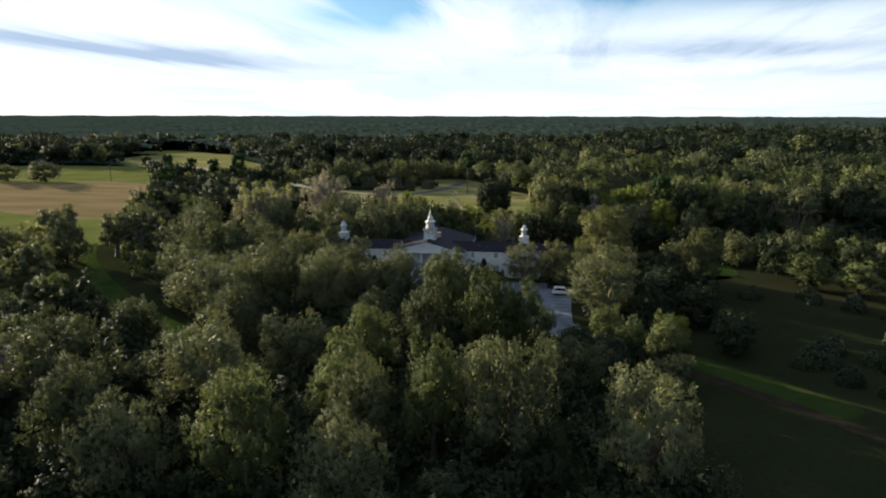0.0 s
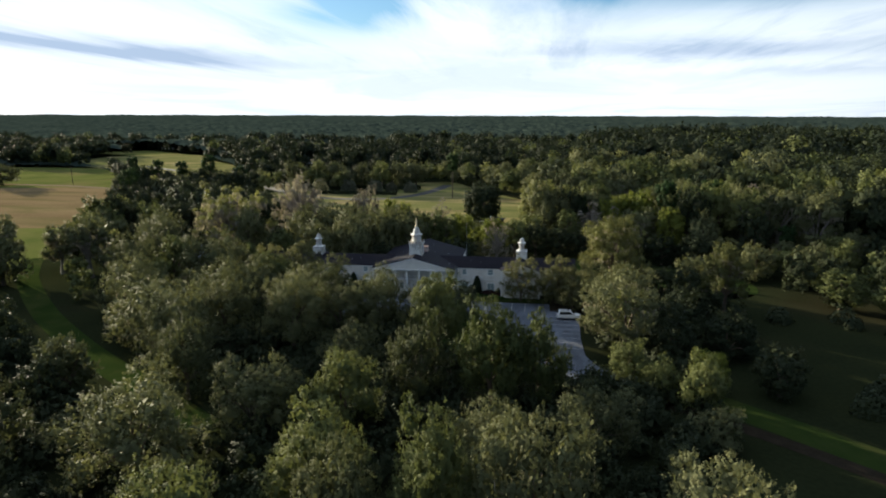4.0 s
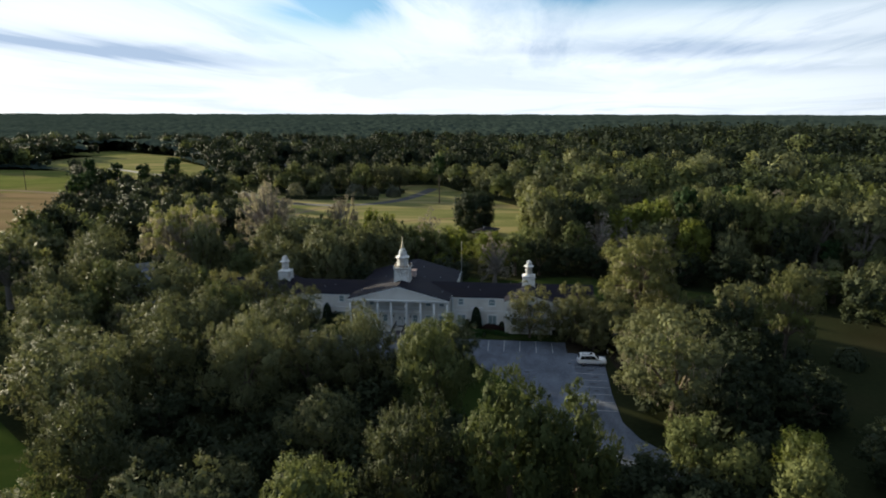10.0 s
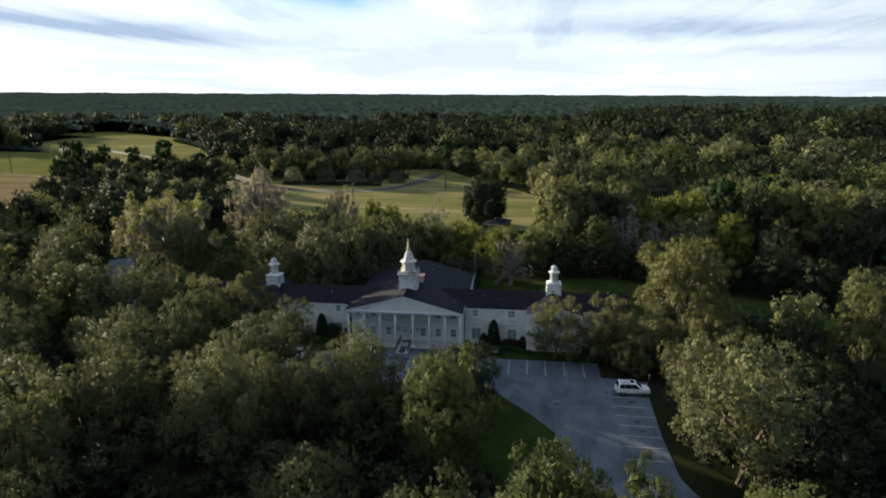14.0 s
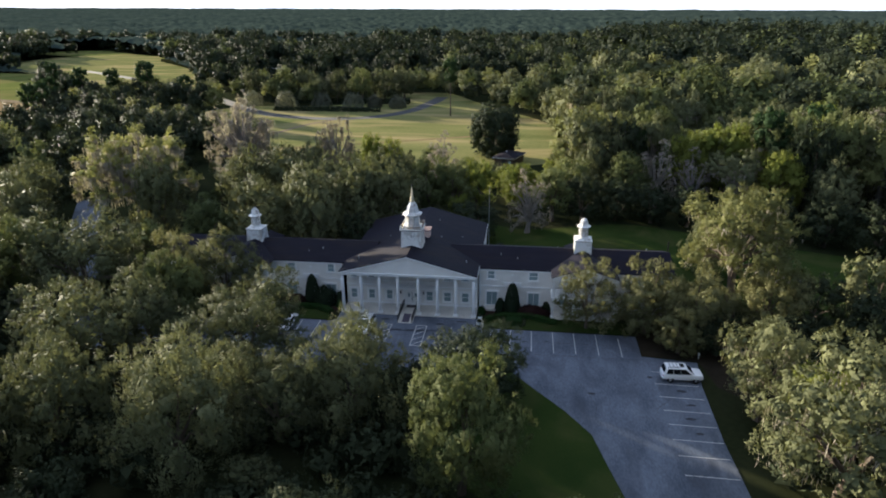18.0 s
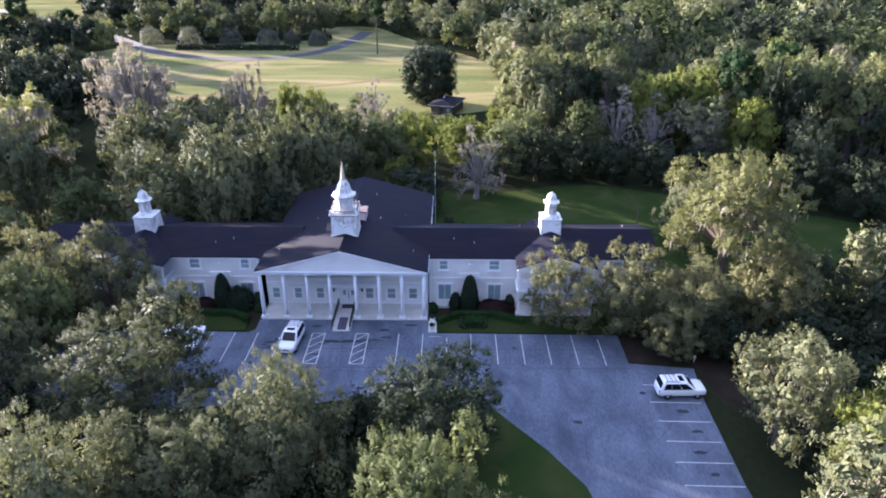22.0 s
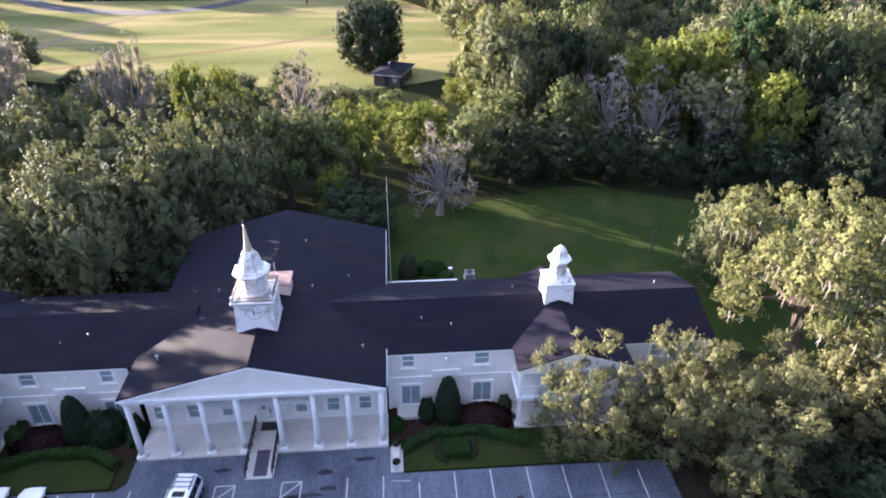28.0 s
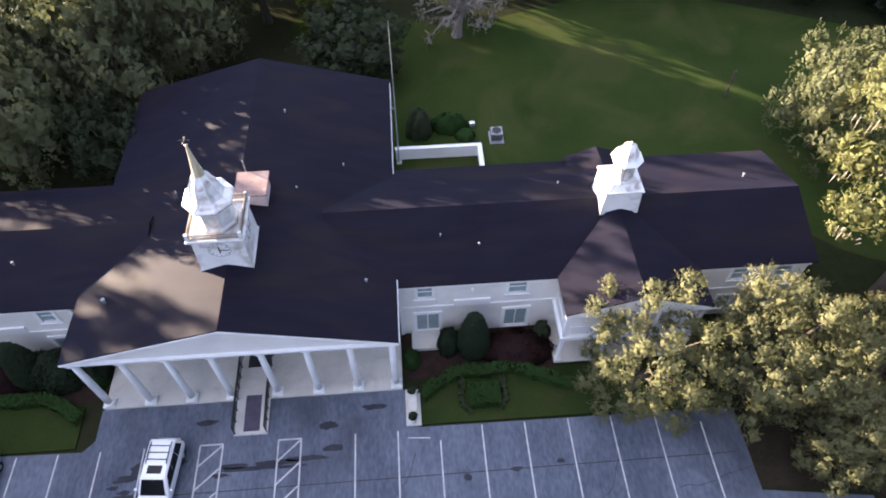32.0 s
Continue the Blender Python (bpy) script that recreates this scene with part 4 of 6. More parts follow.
for k in range(4):
    rot = Matrix.Translation((TX, TY, 0)) @ Matrix.Rotation(radians(90 * k), 4, "Z") @ Matrix.Translation((-TX, -TY, 0))
    b = box(TX - 1.36, TX + 1.36, TY - 1.48, TY - 1.42, 11.62, 11.68)
    box(TX - 1.36, TX + 1.36, TY - 1.48, TY - 1.42, 11.28, 11.33, bm=b)
    for i in range(22):
        x = TX - 1.3 + 2.6 * i / 21
        box(x - 0.025, x + 0.025, TY - 1.475, TY - 1.425, 11.33, 11.62, bm=b)
    bmesh.ops.transform(b, matrix=rot, verts=b.verts)
    part("parapet_rail", b, M_STAIN, tower)
    # clock
    dial = lathe([(0.62, 0.0), (0.62, 0.05)], 0, 0, 40)
    ring = bmesh.new()
    m = rot @ Matrix.Translation((TX, TY - 1.40, 10.25)) @ Matrix.Rotation(radians(90), 4, "X")
    bmesh.ops.transform(dial, matrix=m, verts=dial.verts)
    face = part("clock_face", dial, M_AGED, tower, "white clock dial with black marks")
    for i in range(12):
        a = radians(30 * i)
        t = box(-0.022, 0.022, 0.47, 0.55, 0.05, 0.062)
        bmesh.ops.transform(t, matrix=m @ Matrix.Rotation(a, 4, "Z"), verts=t.verts)
        part("hour_mark", t, M_IRON, face)
    for a, ln, w in ((-92, 0.46, 0.03), (178, 0.26, 0.035), (0, 0.3, 0.035)):
        t = box(-w, w, -0.06, ln, 0.064, 0.076)
        bmesh.ops.transform(t, matrix=m @ Matrix.Rotation(radians(a), 4, "Z"), verts=t.verts)
        part("clock_hand", t, M_IRON, face)
    o, inner_r = [], []
    for i in range(40):
        a = 2 * math.pi * i / 40
        o.append(ring.verts.new((0.635 * math.cos(a), 0.635 * math.sin(a), 0.055)))
        inner_r.append(ring.verts.new((0.60 * math.cos(a), 0.60 * math.sin(a), 0.055)))
    for i in range(40):
        ring.faces.new((o[i], o[(i + 1) % 40], inner_r[(i + 1) % 40], inner_r[i]))
    bmesh.ops.transform(ring, matrix=m, verts=ring.verts)
    part("dial_ring", ring, M_GREYMETAL, face)
part("drum", lathe([(1.22, 11.2), (1.22, 11.45), (1.08, 11.55), (1.05, 12.95), (1.16, 13.05)], TX, TY, 8, radians(22.5)), M_AGED, tower, "octagonal white belfry")
part("dome", lathe([(1.16, 13.05), (1.44, 13.14), (1.38, 13.24), (0.96, 13.40), (0.82, 13.70), (0.76, 14.06), (0.64, 14.40), (0.44, 14.70), (0.28, 14.92)], TX, TY, 8, radians(22.5)), M_DOME, tower, "bell-shaped octagonal dome with peeling paint")
for k in range(8):
    a = radians(45 * k + 22.5)
    part("dome_seam", tube([(TX + q * math.cos(a), TY + q * math.sin(a), z_) for q, z_ in ((1.39, 13.25), (0.97, 13.41), (0.83, 13.71), (0.77, 14.07), (0.65, 14.41), (0.45, 14.71), (0.3, 14.92))], [0.03] * 7, 4), M_AGED, tower)
part("dome_gutter", lathe([(1.18, 12.98), (1.42, 13.06), (1.42, 13.1), (1.2, 13.1)], TX, TY, 8, radians(22.5)), M_STAIN, tower)
part("spire", lathe([(0.33, 14.9), (0.2, 15.7), (0.08, 16.7), (0.03, 16.95)], TX, TY, 8, radians(22.5)), M_GOLD, tower, "slim gilded spire")
cross = part("vane", tube([(TX, TY, 16.9), (TX, TY, 17.5)], [0.03, 0.02], 6), M_IRON, tower, "small dark cross finial")
part("arm", tube([(TX - 0.28, TY, 17.25), (TX + 0.28, TY, 17.25)], [0.03, 0.03], 6), M_IRON, cross)
part("arm", tube([(TX, TY - 0.28, 17.25), (TX, TY + 0.28, 17.25)], [0.03, 0.03], 6), M_IRON, cross)
part("ball", lathe([(0.02, 16.88), (0.09, 16.95), (0.02, 17.02)], TX, TY, 10), M_GOLD, cross)

# ---- roof hatch box behind the tower ----
M_PINK = surface("rust-stained white boards", (0.48, 0.38, 0.36), (0.62, 0.53, 0.51), 1.2, 0.7, bump=0.2, stain=(0.40, 0.24, 0.18), stain_scale=0.8, stain_amount=0.7)
M_RUST = surface("rusty sheet metal", (0.16, 0.10, 0.085), (0.30, 0.21, 0.18), 1.5, 0.7, bump=0.2, stain=(0.40, 0.30, 0.26), stain_scale=0.8, stain_amount=0.5)
hut = part("roof_hut", box(-32.6, -30.9, 167.1, 168.9, 7.6, 9.5, 0.02), M_PINK, hall, "small stained white box on the roof")
part("hut_roof", box(-32.75, -30.75, 166.95, 169.05, 9.5, 9.62, 0.02), M_RUST, hut, "rusty brown sheet top")
part("pipe", tube([(-32.3, 169.3, 8.4), (-32.3, 169.3, 10.3)], [0.05, 0.05], 8), M_GREYMETAL, hut)


def cupola(x, y):
    w = 1.16
    c = part("cupola", solid(
        [(x + sx * ww, y + sy * ww, z) for z, ww in ((6.9, 1.26), (7.6, 1.2), (9.15, 1.14)) for sx, sy in ((-1, -1), (1, -1), (1, 1), (-1, 1))],
        [(0, 3, 2, 1), (0, 1, 5, 4), (1, 2, 6, 5), (2, 3, 7, 6), (3, 0, 4, 7), (4, 5, 9, 8), (5, 6, 10, 9), (6, 7, 11, 10), (7, 4, 8, 11), (8, 9, 10, 11)]), M_AGED, hall, "white louvred roof cupola with domed cap")
    part("ledge", box(x - 1.24, x + 1.24, y - 1.24, y + 1.24, 9.15, 9.26, 0.02), M_AGED, c)
    part("ledge_trim", box(x - 1.19, x + 1.19, y - 1.19, y + 1.19, 9.09, 9.147, 0.01), M_STAIN, c)
    part("skirt", lathe([(1.6, 9.26), (1.06, 9.42), (0.95, 9.46)], x, y, 4, radians(45)), M_DOME, c)
    part("lantern", lathe([(0.76, 9.44), (0.76, 9.58), (0.68, 9.62), (0.66, 10.95), (0.74, 11.02)], x, y, 8, radians(22.5)), M_AGED, c)
    for k in range(8):
        rot = Matrix.Translation((x, y, 0)) @ Matrix.Rotation(radians(45 * k), 4, "Z")
        arch = [(-0.2, 9.75), (0.2, 9.75), (0.2, 10.5), (0.14, 10.68), (0.0, 10.76), (-0.14, 10.68), (-0.2, 10.5)]
        b = prism(arch, -0.64, -0.585, "y")
        bmesh.ops.transform(b, matrix=rot, verts=b.verts)
        f = part("arch_frame", b, M_STAIN, c)
        b = prism([(u * 0.78, 9.79 + (v_ - 9.75) * 0.93) for u, v_ in arch], -0.65, -0.595, "y")
        for i in range(7):
            box(-0.15, 0.15, -0.662, -0.625, 9.82 + 0.115 * i, 9.87 + 0.115 * i, bm=b)
        bmesh.ops.transform(b, matrix=rot, verts=b.verts)
        part("louvre", b, M_AGED, c)
    part("cornice", lathe([(0.72, 10.98), (0.86, 11.04), (1.0, 11.08), (1.0, 11.15), (0.8, 11.24), (0.66, 11.34)], x, y, 8, radians(22.5)), M_AGED, c)
    part("cornice_trim", lathe([(0.70, 10.92), (0.82, 10.98), (0.82, 11.02), (0.70, 11.02)], x, y, 8, radians(22.5)), M_STAIN, c)
    bell = ((0.68, 11.3), (0.59, 11.46), (0.555, 11.72), (0.47, 11.95), (0.29, 12.14), (0.12, 12.24))
    part("cap", lathe([*bell, (0.07, 12.27), (0.1, 12.34), (0.03, 12.42)], x, y, 8, radians(22.5)), M_DOME, c)
    for k in range(8):
        a = radians(45 * k + 22.5)
        part("rib", tube([(x + math.cos(a) * (q + 0.005), y + math.sin(a) * (q + 0.005), z_) for q, z_ in bell], [0.03] * 6, 4), M_AGED, c)
    return c


cupola(-8.62, 167.0)
cupola(2 * WCX + 8.62, 167.0)


# ---- leaves ----
rng = np.random.default_rng(7)


def leaf_quads(centers, normals, size, r, aspect=0.6):
    """Rhombic leaves at centers, facing about along normals."""
    n = len(centers)
    nn = normals + r.normal(0, 0.18, (n, 3))
    nn /= np.linalg.norm(nn, axis=1, keepdims=True) + 1e-9
    t = np.cross(nn, r.normal(0, 1, (n, 3)))
    t /= np.linalg.norm(t, axis=1, keepdims=True) + 1e-9
    b = np.cross(nn, t)
    s = size * r.uniform(0.6, 1.35, (n, 1))
    v = np.stack([centers + t * s, centers + b * s * aspect + nn * s * 0.12, centers - t * s, centers - b * s * aspect + nn * s * 0.12], 1).reshape(-1, 3)
    return v, np.arange(4 * n).reshape(-1, 4)


def dirs(n, r, low=-0.35):
    """Even directions, none far below the level."""
    i = np.arange(n) + 0.5
    z = low + (1 - low) * i / n
    a = i * 2.39996 + r.uniform(0, 6)
    k = np.sqrt(np.maximum(0, 1 - z * z))
    d = np.stack([k * np.cos(a), k * np.sin(a), z], 1) + r.normal(0, 0.10, (n, 3))
    return d / np.linalg.norm(d, axis=1, keepdims=True)


# ---- vehicles: built pointing to +y, then placed ----
def loft(rings, close=True, bm=None):
    """Skin over rings of equally many points."""
    bm = bm or bmesh.new()
    vs = [[bm.verts.new(p) for p in ring] for ring in rings]
    n = len(vs[0])
    for a, b in zip(vs, vs[1:]):
        for i in range(n):
            bm.faces.new((a[i], a[(i + 1) % n], b[(i + 1) % n], b[i]))
    if close:
        bm.faces.new(vs[0]), bm.faces.new(vs[-1])
    return bm


def body_shell(stations, tuck=0.09):
    """Car body from cross-sections (y, half width, bottom, shoulder, top)."""
    rings = []
    for y, w, z0, zs, z1 in stations:
        rings.append([(-w + tuck, y, z0), (w - tuck, y, z0), (w, y, z0 + 0.18), (w, y, zs), (w - 0.07, y, z1 - 0.02), (w * 0.5, y, z1 + 0.015), (-w * 0.5, y, z1 + 0.015), (-w + 0.07, y, z1 - 0.02), (-w, y, zs), (-w, y, z0 + 0.18)])
    return loft(rings)


def cabin_shell(rows):
    """Glasshouse from levels (z, half width, rear y, front y)."""
    rings = []
    for z, w, y0, y1 in rows:
        c = 0.12
        rings.append([(-w + c, y0, z), (w - c, y0, z), (w, y0 + c, z), (w, y1 - c, z), (w - c, y1, z), (-w + c, y1, z), (-w, y1 - c, z), (-w, y0 + c, z)])
    return loft(rings)


def quad(points, push, material, name, parent, label=""):
    bm = bmesh.new()
    a = [bm.verts.new(p) for p in points]
    n = (Vector(points[1]) - Vector(points[0])).cross(Vector(points[2]) - Vector(points[0])).normalized()
    b = [bm.verts.new(Vector(p) + n * push) for p in points]
    bm.faces.new(b), bm.faces.new(a[::-1])
    k = len(points)
    for i in range(k):
        bm.faces.new((a[i], a[(i + 1) % k], b[(i + 1) % k], b[i]))
    return part(name, bm, material, parent, label)


def lerp(a, b, t):
    return tuple(p + (q - p) * t for p, q in zip(a, b))


def car(name, label, at, turn, suv):
    c = thing(name, label, "car", at=at, turn=turn)
    if suv:
        L, W, belt, roof = 2.28, 0.92, 1.12, 1.80
        st = [(-L, 0.70, 0.45, 0.75, 1.04), (-L + 0.12, 0.86, 0.40, 0.84, 1.10), (-L + 0.4, 0.93, 0.38, 0.88, belt), (-1.2, W, 0.36, 0.9, belt), (0.85, W, 0.36, 0.9, belt), (1.1, W, 0.36, 0.88, belt - 0.04), (1.75, 0.93, 0.38, 0.84, 1.05), (2.1, 0.87, 0.40, 0.80, 0.99), (L - 0.08, 0.76, 0.42, 0.74, 0.92), (L, 0.60, 0.48, 0.68, 0.82)]
        rows = [(belt - 0.03, 0.90, -L + 0.10, 1.15), (roof - 0.06, 0.76, -L + 0.32, 0.42), (roof, 0.66, -L + 0.48, 0.22)]
        wheels, wr = (-1.42, 1.42), 0.38
        splits = (0.04, 0.30, 0.62, 0.96)
    else:
        L, W, belt, roof = 2.35, 0.90, 0.92, 1.42
        st = [(-L, 0.52, 0.42, 0.66, 0.86), (-L + 0.12, 0.70, 0.34, 0.72, 0.95), (-L + 0.4, 0.84, 0.30, 0.75, 0.98), (-1.5, W, 0.28, 0.76, 0.98), (0.6, W, 0.28, 0.76, belt), (1.0, W, 0.28, 0.74, belt - 0.02), (1.7, 0.86, 0.30, 0.70, 0.83), (2.05, 0.76, 0.33, 0.64, 0.75), (L - 0.08, 0.60, 0.36, 0.6, 0.69), (L, 0.42, 0.42, 0.56, 0.62)]
        rows = [(belt - 0.04, 0.84, -1.85, 1.05), (roof - 0.06, 0.62, -1.05, 0.2), (roof, 0.52, -0.85, 0.0)]
        wheels, wr = (-1.35, 1.38), 0.32
        splits = (0.05, 0.48, 0.95)
    body = part("body", body_shell(st), M_WHITECAR, c, "glossy white bodywork", smooth=False)
    bmesh_bevel(body, 0.11)
    cab = part("cabin", cabin_shell(rows), M_WHITECAR, c)
    bmesh_bevel(cab, 0.07)
    (z0, w0, r0, f0), (z1, w1, r1, f1) = rows[0], rows[1]
    z0 += 0.05
    quad([(-w0 + 0.18, f0, z0), (w0 - 0.18, f0, z0), (w1 - 0.14, f1 + 0.02, z1), (-w1 + 0.14, f1 + 0.02, z1)][::-1], -0.03, M_CARGLASS, "windscreen", c, "dark windscreen glass")
    quad([(-w0 + 0.18, r0, z0 + 0.05), (w0 - 0.18, r0, z0 + 0.05), (w1 - 0.14, r1 - 0.02, z1), (-w1 + 0.14, r1 - 0.02, z1)], -0.03, M_CARGLASS, "rear_window", c, "dark rear glass")
    for sx in (-1, 1):
        for ta, tb in zip(splits, splits[1:]):
            lo_a, lo_b = lerp((sx * w0, r0 + 0.12, z0), (sx * w0, f0 - 0.16, z0), ta + 0.006), lerp((sx * w0, r0 + 0.12, z0), (sx * w0, f0 - 0.16, z0), tb - 0.006)
            hi_a, hi_b = lerp((sx * w1, r1 + 0.12, z1 - 0.04), (sx * w1, f1 - 0.12, z1 - 0.04), ta + 0.006), lerp((sx * w1, r1 + 0.12, z1 - 0.04), (sx * w1, f1 - 0.12, z1 - 0.04), tb - 0.006)
            quad([lo_a, lo_b, hi_b, hi_a], 0.012 * sx, M_CARGLASS, "side_window", c, "dark side glass")
        part("mirror", box(sx * (W + 0.02), sx * (W + 0.2), f0 - 0.36, f0 - 0.24, z0, z0 + 0.16, 0.03), M_WHITECAR, c)
        part("headlight", box(sx * 0.44, sx * 0.74, L - 0.2, L - 0.05, 0.70 if suv else 0.55, 0.86 if suv else 0.66, 0.02), M_LAMP, c, "clear headlight glass")
        part("tail_light", box(sx * 0.58, sx * 0.8, -L + 0.02, -L + 0.12, 0.75, 0.98 if suv else 0.88, 0.02), M_REDLAMP, c, "red tail light")
        for y in wheels:
            m = Matrix.Translation((sx * (W - 0.12), y, wr)) @ Matrix.Rotation(radians(90), 4, "Y")
            t = lathe([(wr * 0.62, -0.12), (wr * 0.94, -0.12), (wr, -0.07), (wr, 0.07), (wr * 0.94, 0.12), (wr * 0.62, 0.12)], 0, 0, 22)
            bmesh.ops.transform(t, matrix=m, verts=t.verts)
            wheel = part("wheel", t, M_TYRE, c, "black tyre")
            rim = lathe([(wr * 0.1, -0.13), (wr * 0.6, -0.115), (wr * 0.62, 0.0), (wr * 0.6, 0.115), (wr * 0.1, 0.13)], 0, 0, 10)
            bmesh.ops.transform(rim, matrix=m, verts=rim.verts)
            part("rim", rim, M_RIM, wheel, "silver alloy rim")
    part("grille", box(-0.42, 0.42, L - 0.05, L + 0.015, 0.62 if suv else 0.48, 0.78 if suv else 0.56, 0.02), M_BLACKTRIM, c, "dark grille")
    part("front_bumper", box(-0.66 if suv else -0.5, 0.66 if suv else 0.5, L - 0.2, L + 0.03, 0.40, 0.58 if suv else 0.44, 0.05), M_WHITECAR, c)
    part("rear_bumper", box(-0.74 if suv else -0.6, 0.74 if suv else 0.6, -L - 0.04, -L + 0.14, 0.42, 0.62, 0.05), M_WHITECAR, c)
    part("plate", box(-0.2, 0.2, -L - 0.075, -L - 0.062, 0.5, 0.6), M_LINE, c)
    if suv:
        part("sunroof", box(-0.42, 0.42, -0.35, 0.12, roof + 0.002, roof + 0.016, 0.005), M_CARGLASS, c, "dark tinted sunroof")
        for sx in (-1, 1):
            part("roof_rail", tube([(sx * 0.6, -1.75, roof), (sx * 0.6, -1.6, roof + 0.08), (sx * 0.6, -0.6, roof + 0.08), (sx * 0.6, -0.45, roof)], [0.035] * 4, 6), M_BLACKTRIM, c, "dark roof rail")
        for y in (-1.5, -1.1, -0.7):
            part("crossbar", tube([(-0.6, y, roof + 0.08), (0.6, y, roof + 0.08)], [0.028, 0.028], 6), M_BLACKTRIM, c, "dark roof crossbar")
    return c


def bmesh_bevel(ob, width):
    bm = bmesh.new()
    bm.from_mesh(ob.data)
    bmesh.ops.bevel(bm, geom=bm.edges[:], offset=width, segments=3, profile=0.6, affect="EDGES", clamp_overlap=True)
    bm.to_mesh(ob.data)
    bm.free()
    ob.data.polygons.foreach_set("use_smooth", [True] * len(ob.data.polygons))


Z = 0.064
car("suv", "white sport utility car with sunroof and dark roof rack", (-37.6, 153.1, Z), 175.5, True)
car("suv", "white sport utility car parked alone at the lot's edge", (1.45, 145.2, Z), -88.0, True)
car("sedan", "white sedan parked nose-in by the lawn", (-48.35, 153.2, Z), 1.5, False)
car("sedan", "white sedan half hidden by a tree", (-51.0, 153.4, Z), -1.0, False)


# ---- entrance ramp ----
ramp = thing("ramp", "pale entrance ramp with dark mats and black iron rails", "ramp", at=(0, 0, 0))
RX0, RX1 = -33.8, -31.72
part("deck", solid([(RX0, 155.65, 0.07), (RX1, 155.65, 0.07), (RX1, 158.0, 0.225), (RX0, 158.0, 0.225), (RX0, 155.65, 0.0), (RX1, 155.65, 0.0), (RX1, 158.0, 0.0), (RX0, 158.0, 0.0)],
                   [(0, 1, 2, 3), (4, 7, 6, 5), (0, 4, 5, 1), (1, 5, 6, 2), (2, 6, 7, 3), (3, 7, 4, 0)]), M_CONC, ramp)
part("landing", box(RX0, RX1, 158.005, 161.2, 0.204, 0.232), M_CONC, ramp)
part("mat", solid([(-33.25, 155.85, 0.093), (-32.25, 155.85, 0.093), (-32.25, 158.2, 0.25), (-33.25, 158.2, 0.25), (-33.25, 155.85, 0.05), (-32.25, 155.85, 0.05), (-32.25, 158.2, 0.2), (-33.25, 158.2, 0.2)],
                  [(0, 1, 2, 3), (4, 7, 6, 5), (0, 4, 5, 1), (1, 5, 6, 2), (2, 6, 7, 3), (3, 7, 4, 0)]), M_MAT, ramp, "dark purple-grey rubber mat")
part("door_mat", box(-33.35, -32.0, 160.2, 161.1, 0.233, 0.255), M_BLACKTRIM, ramp, "black doormat")
part("edge_line", box(RX0, RX1, 155.6, 155.7, 0.066, 0.078), M_LINE, ramp)
for x in (RX0 + 0.06, RX1 - 0.06):
    rail = part("handrail", tube([(x, 155.75, 0.98), (x, 158.0, 1.14), (x, 161.0, 1.16)], [0.05] * 3, 6), M_IRON, ramp, "black iron handrail")
    for dz in (0.3, 0.6):
        part("mid_rail", tube([(x, 155.75, 0.98 - dz), (x, 158.0, 1.14 - dz), (x, 161.0, 1.16 - dz)], [0.032] * 3, 6), M_IRON, rail)
    for i in range(8):
        y = 155.75 + 5.25 * i / 7
        part("post", tube([(x, y, 0.07), (x, y, 0.98 + min(0.17, (y - 155.75) * 0.07))], [0.042, 0.042], 6), M_IRON, rail)

# ---- garden beds and clipped plants ----
bed_rng = np.random.default_rng(21)


def leafy(name, points, normals, size, mat, label, category, group="", kind=""):
    v, f = leaf_quads(np.asarray(points, float), np.asarray(normals, float), size, bed_rng)
    ob = link(name, raw_mesh(name, v, f), mat, None)
    return tagged(ob, label, category, group, kind)


def hedge(line_pts, width, height, label, name="hedge", mat=None, density=150):
    """A clipped hedge along a line: flat top, upright sides, uneven leaves."""
    pts = [np.array(p, float) for p in line_pts]
    P, Nn = [], []
    for a, b in zip(pts, pts[1:]):
        d = b - a
        ln = np.linalg.norm(d)
        u, s = d / ln, np.array([-d[1], d[0]]) / ln
        n = int(ln * (width + 2 * height) * density)
        t, k = bed_rng.random(n), bed_rng.random(n) * (width + 2 * height)
        side = np.where(k < height, -1, np.where(k < height + width, 0, 1))
        off = np.where(side == 0, k - height - width / 2, side * width / 2)
        z = np.where(side == -1, k, np.where(side == 0, height, k - height - width))
        xy = a + u * (t * ln)[:, None] + s * off[:, None]
        P.append(np.column_stack([xy, z + bed_rng.normal(0, 0.04, n)]) + bed_rng.normal(0, 0.03, (n, 3)))
        Nn.append(np.column_stack([s[None, :] * side[:, None], (side == 0) * 1.0]) + np.array([0, 0, 0.15]))
    return leafy(name, np.concatenate(P), np.concatenate(Nn), 0.09 if density > 50 else 0.5, mat or M_HEDGE, label, "hedge")


def mound(x, y, rx, ry, height, n, label, mat, name="shrub", size=0.12, cone=False, z0=0.0):
    d = dirs(n, bed_rng, -0.05)
    z = d[:, 2:3]
    if cone:
        prof = np.sqrt(np.maximum(0, 1 - np.clip(z, 0, 1))) ** 0.85 * np.minimum(1, 0.72 + z)
        h = np.linalg.norm(d[:, :2], axis=1, keepdims=True) + 1e-6
        p = np.concatenate([d[:, :2] / h * prof * np.array([rx, ry]), z * height], 1)
    else:
        p = d * np.array([rx, ry, height]) * (1 + 0.12 * np.sin(d[:, 0:1] * 7 + x) * np.cos(d[:, 1:2] * 6 + y))
    p = p * bed_rng.uniform(0.9, 1.05, (n, 1)) + np.array([x, y, z0 + 0.05])
    return leafy(name, p, d, size, mat, label, "shrub")


